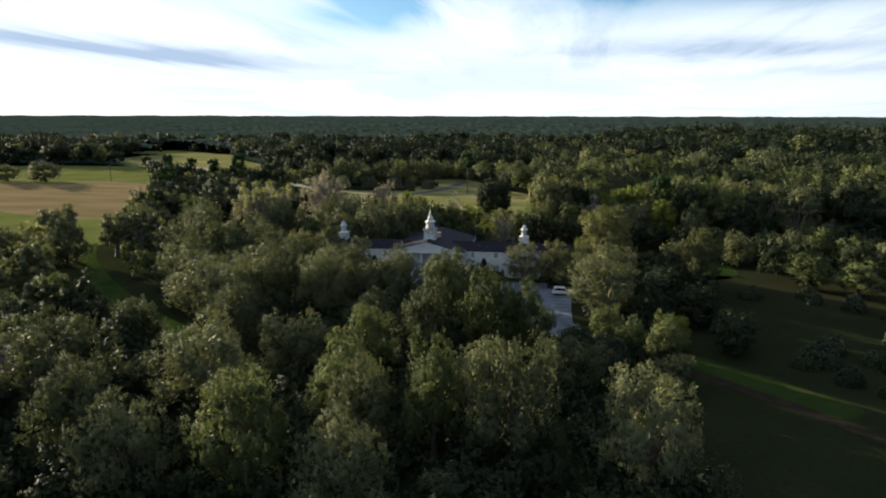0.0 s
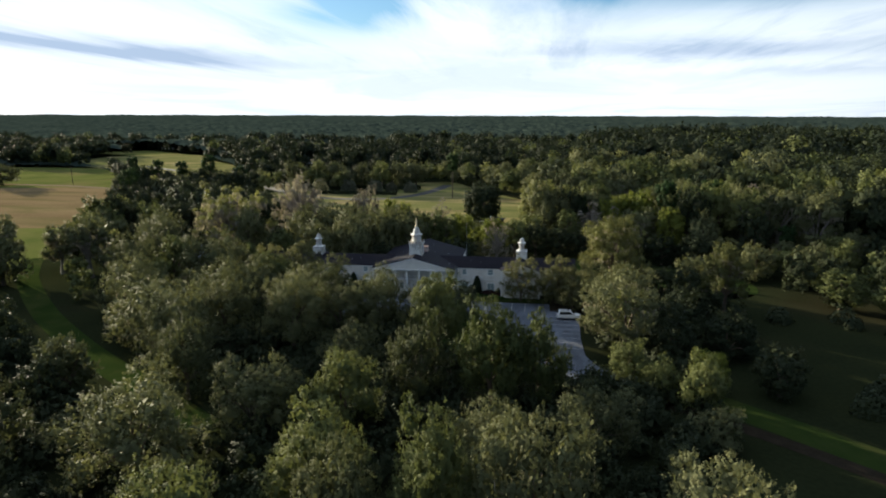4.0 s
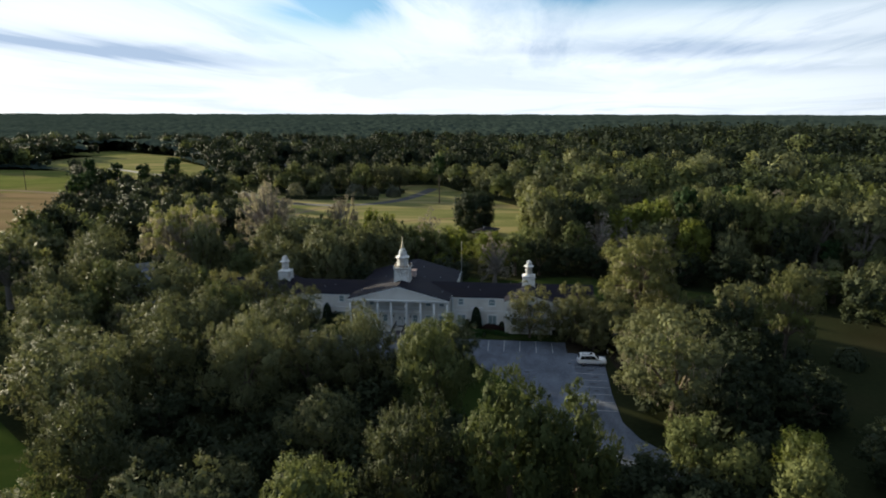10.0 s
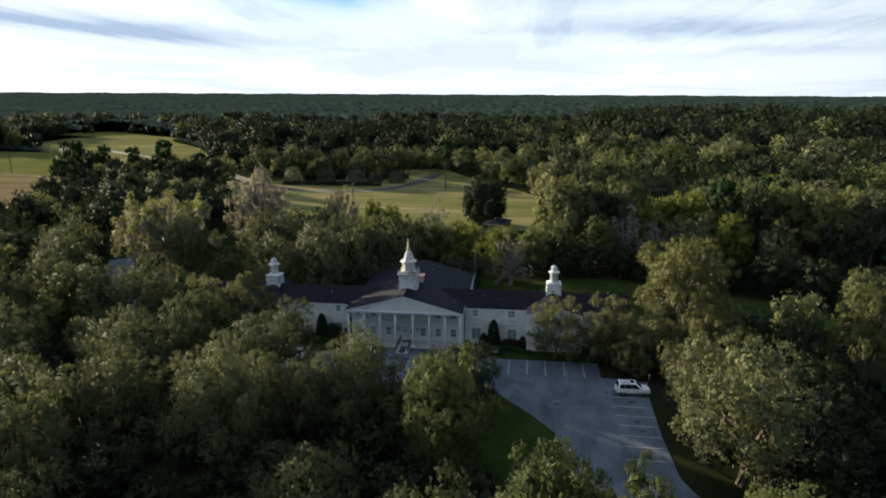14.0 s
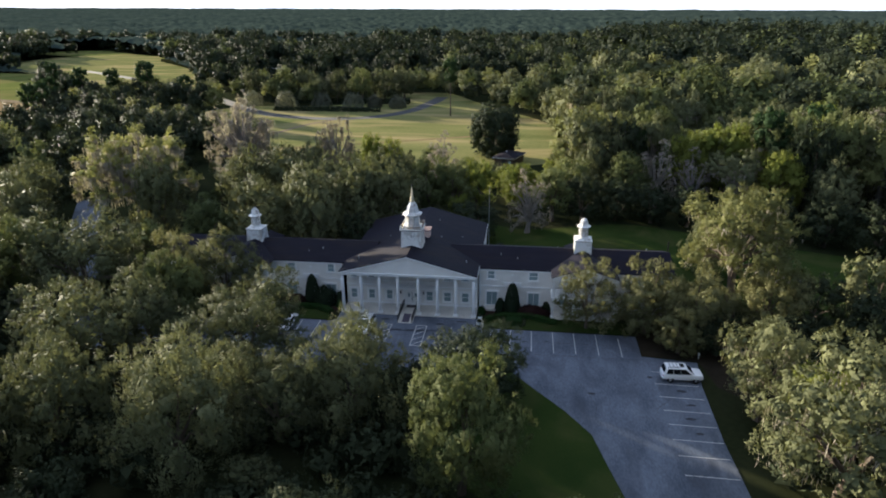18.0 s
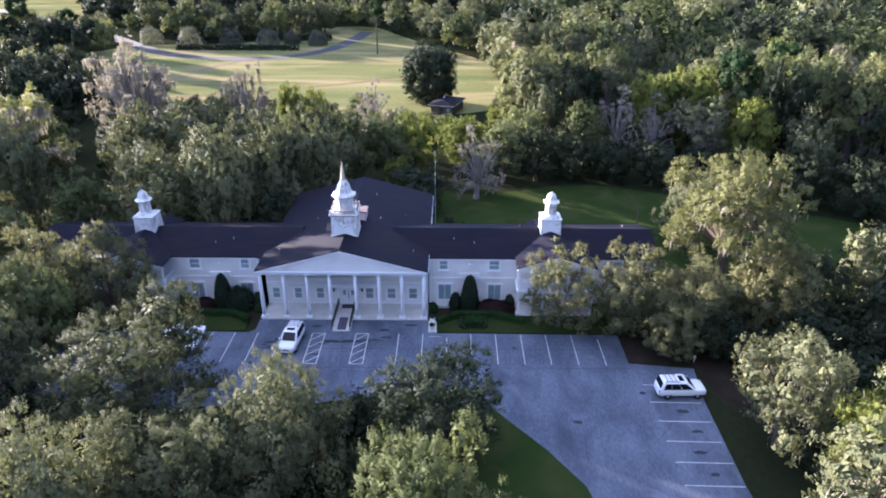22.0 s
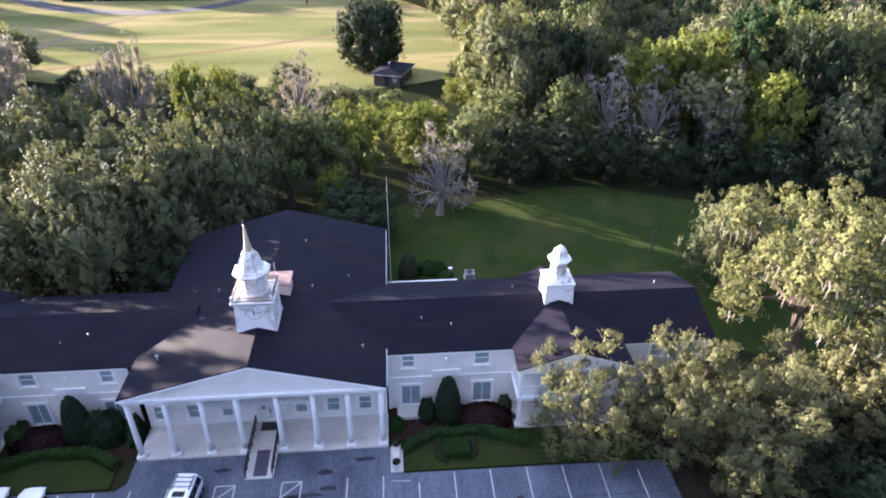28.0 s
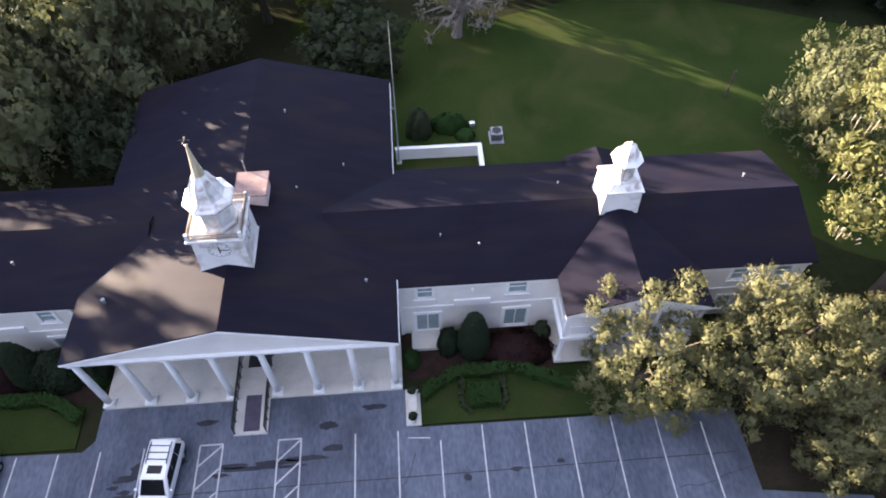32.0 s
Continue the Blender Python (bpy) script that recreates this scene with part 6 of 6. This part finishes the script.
def wood_kinds(seed, n, size):
    """The trees of the woods, with leaves as fine as their distance asks."""
    return {
        "oak": tree_kind("tree", seed, 5.4, 12, 0.3, n, size, M_OAK, 22, 0.38, low=-0.92, rag=0.6, label="grey-green oak standing in the woods"),
        "broad": tree_kind("tree", seed + 1, 5.0, 13, 2.4, n, size, M_MIX, 22, 0.33, low=-0.75, rag=0.5, limbs=10, label="green broadleaf tree standing in the woods"),
        "deep": tree_kind("tree", seed + 2, 5.2, 13, 0.3, n, size, M_DEEP, 22, 0.36, low=-0.92, rag=0.6, label="dark leafy tree with dense crown"),
        "moss": tree_kind("tree", seed + 3, 5.0, 15, 2.5, int(n * 0.85), size, M_OAK, 24, 0.30, moss=900, open_=0.12, rag=0.5, limbs=12, bark=M_PALEBARK, label="tall oak draped with grey moss"),
        "pine": tree_kind("tree", seed + 4, 3.0, 17, 7.0, int(n * 0.7), size, M_PINE, 24, 0.30, low=-0.6, open_=0.1, rag=0.45, trunk_r=0.014, label="tall dark pine with narrow crown"),
        "lime": tree_kind("tree", seed + 5, 4.6, 11, 1.2, int(n * 0.85), size, M_LIME, 22, 0.33, low=-0.8, rag=0.5, label="bright yellow-green tree among darker woods"),
        "sunny": tree_kind("tree", seed + 7, 4.8, 15, 2.5, int(n * 0.9), size, M_SUNNY, 24, 0.32, low=-0.6, rag=0.5, moss=300, limbs=12, bark=M_PALEBARK, label="tall pale yellow-green tree in the woods"),
        "pale": tree_kind("tree", seed + 6, 4.2, 13, 0.5, int(n * 0.7), size * 0.62, M_PALE, 60, 0.2, moss=700, bark=M_PALEBARK, open_=0.3, inner=0.0, low=-0.8, rag=0.5, limbs=30, label="nearly bare pale tree among the woods"),
    }


MID = wood_kinds(11, 6500, 0.14)
COARSE = wood_kinds(31, 3200, 0.2)
for m in [*NEAR.values(), *CLOSE.values(), *MID.values(), *COARSE.values()]:
    m.location = (0, -300, 0)
SPOTS = []


def plant(kinds, kind, x, y, height, radius, group="trees"):
    """A copy of a kind of tree, scaled to its height and the radius of its crown."""
    src = kinds[kind]
    if "h0" not in src:
        co = np.array([v.co for v in next(c for c in src.children if c.name.startswith("crown")).data.vertices])
        src["h0"], src["r0"] = float(np.percentile(co[:, 2], 98.5)), float(np.percentile(np.hypot(co[:, 0], co[:, 1]), 96.5))
    t = copy_thing(src, pose(x, y, 0, 0, 0, rng.uniform(0, 360)))
    t.scale = (radius / src["r0"], radius / src["r0"], height / src["h0"])
    tagged(t, src["label"], "tree", group)
    SPOTS.append((x, y, radius))
    return t


# trees that stand alone or at edges: kind, x, y, height, crown radius
STANDING = [
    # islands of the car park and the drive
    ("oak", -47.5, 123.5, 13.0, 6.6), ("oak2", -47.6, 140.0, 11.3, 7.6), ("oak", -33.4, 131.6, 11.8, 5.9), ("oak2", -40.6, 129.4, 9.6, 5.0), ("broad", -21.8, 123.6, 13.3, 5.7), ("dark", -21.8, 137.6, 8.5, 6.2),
    ("broad", -28.5, 91.8, 11.4, 4.8), ("oak2", -21.0, 101.6, 12.0, 4.6), ("broad", -10.8, 102.4, 15.0, 5.6), ("broad", -4.8, 103.2, 12.6, 4.8), ("oak", -33.0, 112.0, 8.5, 5.0), ("oak", -12.0, 113.6, 8.0, 4.6),
    ("broad", 8.9, 112.8, 7.0, 3.6), ("broad", 13.0, 108.9, 6.0, 3.0), ("lime", 20.4, 112.0, 6.0, 3.0), ("broad", 17.6, 104.8, 8.0, 3.6),
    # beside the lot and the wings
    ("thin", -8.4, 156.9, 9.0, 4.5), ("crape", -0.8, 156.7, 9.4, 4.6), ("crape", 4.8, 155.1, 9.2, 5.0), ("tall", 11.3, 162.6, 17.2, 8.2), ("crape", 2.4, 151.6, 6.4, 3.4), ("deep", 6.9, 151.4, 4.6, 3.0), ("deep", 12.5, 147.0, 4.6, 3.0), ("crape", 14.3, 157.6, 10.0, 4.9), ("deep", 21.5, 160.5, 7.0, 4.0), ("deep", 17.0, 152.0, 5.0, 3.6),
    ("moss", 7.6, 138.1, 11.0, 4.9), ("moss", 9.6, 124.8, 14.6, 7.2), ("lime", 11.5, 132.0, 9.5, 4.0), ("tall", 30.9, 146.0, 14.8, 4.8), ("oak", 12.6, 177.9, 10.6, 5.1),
    # the deep trees here were added to keep the clearing in shade
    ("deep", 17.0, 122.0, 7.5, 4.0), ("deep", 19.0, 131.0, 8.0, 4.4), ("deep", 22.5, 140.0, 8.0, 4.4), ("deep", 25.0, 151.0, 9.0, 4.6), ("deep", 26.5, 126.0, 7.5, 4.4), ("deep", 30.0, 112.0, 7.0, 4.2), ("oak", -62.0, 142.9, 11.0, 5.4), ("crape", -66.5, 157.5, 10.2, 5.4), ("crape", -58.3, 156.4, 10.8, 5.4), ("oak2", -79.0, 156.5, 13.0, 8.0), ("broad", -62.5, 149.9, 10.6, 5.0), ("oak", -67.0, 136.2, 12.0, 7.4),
    # first four oaks added to block low sun from the drive grass
    ("oak", -97.0, 166.0, 13.5, 6.5), ("oak2", -104.0, 174.0, 14.0, 7.0), ("oak", -111.0, 185.0, 14.0, 7.0), ("oak", -97.0, 152.0, 13.0, 6.5), ("oak", -60.5, 124.4, 12.0, 5.6), ("oak2", -70.5, 118.3, 12.5, 8.4), ("oak2", -62.0, 110.8, 12.8, 5.8), ("oak", -54.6, 99.9, 12.2, 5.6), ("oak", -88.0, 137.6, 12.0, 7.0), ("broad", -90.0, 158.7, 12.0, 6.5),
    ("moss", -118.0, 165.0, 14.0, 6.5), ("moss", -143.0, 165.0, 14.5, 6.0), ("oak", -134.0, 155.0, 12.0, 6.5), ("moss", -128.0, 168.0, 12.0, 5.0), ("oak", -146.0, 150.0, 11.0, 6.0),
    # under the start of the walk
    ("oak2", -48.0, 78.0, 12.0, 7.6), ("broad", -26.5, 75.4, 11.6, 5.6), ("oak", -22.5, 67.5, 12.0, 4.8), ("broad", -14.0, 70.5, 14.0, 4.8), ("oak2", -5.0, 70.8, 14.5, 6.2), ("broad", -33.0, 59.8, 13.5, 6.0), ("oak2", -68.0, 75.0, 13.0, 7.6),
    ("moss", 10.0, 65.5, 14.0, 5.2), ("oak", -56.0, 62.8, 12.0, 6.2), ("oak", -45.0, 56.9, 11.0, 5.6), ("oak", -20.0, 55.9, 11.0, 5.6), ("oak2", -40.0, 90.9, 9.5, 5.6), ("oak", -10.0, 85.0, 9.0, 5.0), ("oak2", 2.0, 91.0, 8.5, 5.0),
    # behind the building
    ("veil", -89.5, 187.2, 19.0, 10.6), ("broad", -99.0, 212.0, 11.0, 6.0), ("pale", -82.0, 220.2, 20.0, 8.5), ("pale", -56.7, 207.5, 18.5, 4.6), ("lime", -50.5, 215.8, 14.0, 3.2), ("lime", -46.5, 218.4, 12.6, 2.8), ("pale", -36.4, 223.6, 13.4, 4.4),
    # the oak at (-81.5, 181) is placed and raised to shade the lot
    ("dome", -26.5, 264.0, 13.4, 7.5), ("pale", -16.4, 196.0, 11.6, 4.6), ("oak", -47.0, 186.4, 14.6, 6.2), ("oak2", -56.0, 186.2, 14.2, 6.4), ("oak", -52.3, 179.2, 14.3, 5.6), ("oak", -61.5, 178.2, 9.6, 5.4), ("oak", -66.0, 185.7, 12.0, 6.4), ("oak2", -81.5, 181.0, 16.0, 5.2), ("oak", -41.0, 192.5, 13.6, 6.0),
    ("oak2", -51.0, 196.5, 14.0, 6.8), ("oak", -61.5, 198.3, 14.0, 7.0), ("oak2", -72.5, 198.5, 13.6, 6.6), ("broad", -35.5, 199.8, 12.6, 4.8), ("oak", -60.0, 208.7, 13.6, 6.0), ("oak2", -70.0, 210.5, 12.4, 6.6), ("oak", -42.5, 205.4, 13.2, 5.8),
    ("lime", -27.2, 205.8, 11.0, 4.4), ("broad", -31.0, 201.8, 11.0, 4.4), ("lime", -29.5, 196.5, 6.5, 2.6), ("broad", -11.5, 203.9, 10.5, 4.2), ("deep", -5.5, 204.9, 9.0, 4.2), ("lime", -18.0, 210.3, 9.5, 4.4),
    # edge row in dark leaves: the wood's shaded flank put into colour
    ("deep", 1.0, 205.8, 7.5, 4.4), ("deep", 8.0, 204.9, 7.0, 4.2), ("deep", 14.5, 203.0, 7.5, 4.0), ("deep", 21.5, 200.8, 7.0, 4.4), ("deep", 28.5, 197.8, 7.5, 4.4), ("deep", 36.0, 193.8, 8.0, 4.6), ("deep", 43.0, 189.5, 8.5, 4.8), ("oak", 47.5, 181.0, 9.0, 4.8),
    ("broad", 4.0, 213.1, 11.5, 5.0), ("pale", 10.5, 215.5, 13.5, 5.0), ("pale", 17.0, 213.0, 12.5, 4.6), ("moss", 24.5, 209.9, 13.0, 5.4), ("lime", 32.0, 206.6, 13.5, 5.0), ("oak", 40.0, 201.9, 13.0, 5.4), ("broad", -7.0, 214.1, 10.0, 4.8),
    ("pine", -190.0, 289.0, 16.0, 3.4), ("pine", -198.0, 305.0, 15.0, 3.2), ("pine", -228.0, 352.0, 18.0, 3.2), ("pine", -205.0, 338.0, 17.0, 3.4), ("pine", -196.0, 346.0, 16.0, 3.4), ("pine", -180.0, 346.0, 19.0, 4.6), ("oak", -176.0, 356.0, 11.0, 5.0), ("oak", -190.0, 372.0, 10.0, 5.0), ("oak", -160.0, 362.0, 11.0, 5.0), ("pine", -213.0, 329.0, 14.0, 3.6), ("pine", -166.0, 352.0, 13.0, 4.0), ("oak", -146.0, 382.0, 14.0, 6.5), ("broad", -130.0, 378.0, 14.5, 6.0), ("oak", -117.0, 374.0, 14.0, 6.5), ("oak", -104.0, 373.0, 13.5, 6.0), ("broad", -92.0, 373.0, 14.5, 6.0), ("oak", -82.0, 376.0, 14.0, 6.0), ("oak", -76.0, 392.0, 14.0, 6.5), ("pine", -47.5, 338.0, 21.0, 3.2), ("broad", 57.5, 158.4, 8.0, 5.6), ("broad", 65.5, 152.0, 7.6, 5.0), ("oak", -356.0, 369.4, 11.0, 9.0), ("oak", -330.0, 372.0, 12.5, 12.0),
]
for kind, x, y, h, r_ in STANDING:
    # the lone tree in the field is close-leaved and round
    far_off = kind != "veil" and not (kind == "pale" and y < 225 and x < -50) and (y > 178 and kind != "dome") or x > 40 or (x < -100 and kind != "veil") or kind == "deep"
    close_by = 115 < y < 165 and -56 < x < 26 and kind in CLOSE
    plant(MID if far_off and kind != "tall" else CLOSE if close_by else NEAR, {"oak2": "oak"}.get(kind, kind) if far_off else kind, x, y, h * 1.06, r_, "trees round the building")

# woods: everywhere but in the clearings
ROAD_EDGE = ribbon([(-330, 520), (-244, 455), (-170, 385), (-130, 345), (-95, 330), (-72, 340), (-58, 396)], 24.0)
HUT_GAP = [(-31, 238), (-11, 238), (-9, 247), (-35, 247)]
FARM_CLEARING = [(270, 1190), (395, 1040), (440, 1130), (300, 1390)]
OPEN = [LOT, FARM_CLEARING, HUT_GAP, BACK_FIELD, PASTURE, FAR_PASTURE, NW_FIELD, SIDE_CLEARING, [(-34, 246), (-10, 246), (-6, 262), (-8, 300), (-34, 300)], [(13, 78), (22, 104), (36, 92), (62, 45), (34, 40)], REAR_LAWN, VERGE_NORTH, DRIVE_GRASS, ribbon([(x_ + 3, y_ - 3.5) for x_, y_ in TRAIL], 15.0), ROAD_EDGE,
        [(-74, 155), (8, 155), (8, 173), (-21, 173), (-21, 184), (-44.5, 184), (-44.5, 174), (-74, 174)], [(-53, 141), (4, 141), (4, 160), (-53, 160)], [(-24, 180), (-10, 180), (-10, 203), (-24, 203)], [(-20, 128), (10, 128), (10, 112), (-8, 112)]]
OPEN += [[(x_ - 9, y_ + 9), (x_ - 2, y_ - 28), (x_ + 18, y_ - 28), (x_ + 9, y_ + 9)] for x_, y_, _ in HOUSES]
OPEN_BOX = [(min(p[0] for p in q), max(p[0] for p in q), min(p[1] for p in q), max(p[1] for p in q), q) for q in OPEN]


def wooded(x, y):
    return not any(a < x < b and c < y < d and inside(q, x, y) for a, b, c, d, q in OPEN_BOX)


def in_view(x, y):
    """Within the wedge ahead of the walk's start."""
    a = math.degrees(math.atan2(-x - 2, y + 30))
    return -38 < a < 52


woods = random.Random(5)
FARSPOTS = []
count = 0
y = 38.0
while y < 900:
    step = 8.6 if y < 205 else (7.6 if y < 270 else (9.8 if y < 420 else 13.0 if y < 620 else 17.5))
    x = -0.95 * (y + 60) - 20
    while x < 0.72 * (y + 60) + 12:
        px, py = x + woods.uniform(-0.42, 0.42) * step, y + woods.uniform(-0.42, 0.42) * step
        x += step
        if not in_view(px, py) or not wooded(px, py):
            continue
        if any((px - a) ** 2 + (py - b) ** 2 < (0.85 * c + 2.4) ** 2 for a, b, c in SPOTS[:len(STANDING)]):
            continue
        right = px > -7 + 0.12 * (py - 215) and py > 200
        gap_ = -26 < px < 6 and 203 < py < 262 and not right
        scrub_ = -120 < px < -14 and 203 < py < 256
        low_ = py < 156 and -70 < px < 26
        h = woods.uniform(12, 20) if right else woods.uniform(6.0, 11.5) if px < -105 and 222 < py < 430 else woods.uniform(3.6, 6.2) if gap_ else woods.uniform(2.8, 5.0) if low_ and py < 112 else woods.uniform(2.5, 5.0) if low_ else woods.uniform(7.0, 10.5) if py < 205 else woods.uniform(3, 5.5) if scrub_ else woods.uniform(6, 14.5)
        h *= 1.0 + 0.28 * noise.noise(Vector((px / 38, py / 38, 0.5)))
        fine = 175 < py < 262 and -85 < px < 75
        near = fine or (py < 115 and -75 < px < 45) or (py < 175 and -80 < px < 50)
        k = woods.random()
        if near and count < 298:
            count += 1
            # low filler in mostly dark leaves, standing in for shade between crowns
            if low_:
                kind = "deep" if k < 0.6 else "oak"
            elif right:
                kind = "oak" if k < 0.20 else "broad" if k < 0.32 else "deep" if k < 0.42 else "moss" if k < 0.64 else "lime" if k < 0.70 else "sunny" if k < 0.88 else "pale" if k < 0.97 else "pine"
            else:
                kind = "oak" if k < 0.36 else "broad" if k < 0.62 else "deep" if k < 0.74 else "moss" if k < 0.85 else "lime" if k < 0.91 else "pale" if k < 0.95 else "pine"
            # this scrub's sunlit brightness is put into pale-leaved kinds
            if gap_:
                kind = "lime" if k < 0.3 else "sunny" if k < 0.68 else "broad" if k < 0.85 else "pale"
            if kind == "pine" and h < 9:
                kind = "deep"
            wide = {"pine": 0.22, "moss": 0.32, "pale": 0.3, "sunny": 0.3}.get(kind, 0.4 if h < 13 else 0.31) * h if h > 8 else 0.6 * h
            plant(MID if fine or low_ and py > 60 else COARSE, kind, px, py, h * (1.15 if kind == "pine" else 1.0), wide * woods.uniform(0.85, 1.2), "woodland trees")
        else:
            FARSPOTS.append((px, py, h, k))
    y += step * 0.9
for m in [*NEAR.values(), *CLOSE.values(), *MID.values(), *COARSE.values()]:
    for ob in (*m.children_recursive, m):
        bpy.data.objects.remove(ob, do_unlink=True)

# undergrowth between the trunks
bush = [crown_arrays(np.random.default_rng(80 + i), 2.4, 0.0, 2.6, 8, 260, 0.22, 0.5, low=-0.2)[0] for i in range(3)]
under = random.Random(8)
vs, fs, n = [], [], 0
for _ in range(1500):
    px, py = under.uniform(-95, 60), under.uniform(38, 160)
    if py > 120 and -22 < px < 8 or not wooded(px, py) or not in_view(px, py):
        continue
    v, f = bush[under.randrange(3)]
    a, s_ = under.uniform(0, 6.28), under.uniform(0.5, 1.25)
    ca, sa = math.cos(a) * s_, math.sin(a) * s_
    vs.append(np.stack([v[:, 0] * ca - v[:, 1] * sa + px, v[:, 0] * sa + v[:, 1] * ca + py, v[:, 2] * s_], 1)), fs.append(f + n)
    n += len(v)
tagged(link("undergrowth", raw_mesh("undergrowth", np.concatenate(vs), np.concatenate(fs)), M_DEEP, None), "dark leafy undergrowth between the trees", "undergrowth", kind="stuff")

# farther woods: one mesh a leaf colour
SMALL = {}
for nm, mat in (("oak", M_OAK), ("broad", M_MIX), ("deep", M_DEEP), ("sunny", M_SUNNY)):
    SMALL[nm] = [crown_arrays(np.random.default_rng(40 + i), 5.0, 1.0, 13.5, 16, 950, 0.36, 0.31, rag=0.45, inner=0.3)[0] for i in range(3)], mat
FINE = {nm: ([crown_arrays(np.random.default_rng(70 + i), 5.0, 0.6, 13.5, 18, 2100, 0.22, 0.31, low=-0.7, rag=0.45, inner=0.3)[0] for i in range(3)], m) for nm, (_, m) in SMALL.items()}
TINY = {nm: ([crown_arrays(np.random.default_rng(60 + i), 5.6, 0.5, 12.5, 12, 400, 0.55, 0.36, rag=0.5)[0] for i in range(3)], m) for nm, (_, m) in SMALL.items()}
for table, lo, hi in ((FINE, 0, 185), (SMALL, 185, 330), (TINY, 330, 9999)):
    for nm, (variants, mat) in table.items():
        vs, fs, n = [], [], 0
        for px, py, h, k in FARSPOTS:
            # the view's dim right side is put into darker leaves there
            kind = "deep" if (px < -105 and 222 < py < 345 and k < 0.75) or (k < 0.3 and px > 0.2 * py) or (table is TINY and k < 0.55) else "oak" if k < 0.36 else "broad" if k < 0.64 else "deep" if k < 0.9 or px > 0.28 * py else "sunny"
            if table is TINY and kind == "sunny":
                kind = "deep"
            if kind != nm or not lo <= math.hypot(px, py - 90) < hi:
                continue
            v, f = variants[int(k * 997) % 3]
            a = k * 6283
            ca, sa, s = math.cos(a), math.sin(a), h / 12 * (1.0 if py < 420 else 1.2)
            w = np.stack([(v[:, 0] * ca - v[:, 1] * sa) * s + px, (v[:, 0] * sa + v[:, 1] * ca) * s + py, v[:, 2] * s], 1)
            vs.append(w), fs.append(f + n)
            n += len(w)
        if vs:
            tagged(link("woods", raw_mesh("woods", np.concatenate(vs), np.concatenate(fs)), mat, None), "dense mixed woods of dark and bright green crowns", "woods", kind="stuff")


# distant woods to the horizon: a rolling canopy
def canopy():
    rr = [560.0]
    while rr[-1] < 4800:
        rr.append(rr[-1] * 1.0085 + 1.0)
    aa = np.radians(np.arange(-42, 58, 0.2))
    R, A = np.meshgrid(np.array(rr), aa, indexing="ij")
    r = np.random.default_rng(3)
    A = A + np.radians(0.1) * (np.arange(len(rr)) % 2)[:, None]
    X, Y = -R * np.sin(A), R * np.cos(A)
    Z = 6.5 + 4.5 * r.random(R.shape) + 3.0 * np.sin(X * 0.013 + 1) * np.sin(Y * 0.011) + R * 0.0011
    # the land rises gently towards the west
    Z = Z + np.maximum(0.0, R - 1200) * 0.0002 * np.clip(np.degrees(A) + 25, 0, 65)
    Z = np.where(R < 860, Z * np.maximum(0.0, R - 560) / 300, Z)
    v = np.stack([X, Y, Z], 2).reshape(-1, 3)
    n, m = R.shape
    i = (np.arange(n - 1)[:, None] * m + np.arange(m - 1)[None, :]).ravel()
    f = np.stack([i, i + 1, i + m + 1, i + m], 1)
    mid = v[f].mean(1)
    keep = np.array([wooded(p[0], p[1]) for p in mid])
    return raw_mesh("far_woods", v, f[keep])


tagged(link("far_woods", canopy(), M_CANOPY, None), "unbroken dark woods reaching the horizon", "woods", kind="stuff")
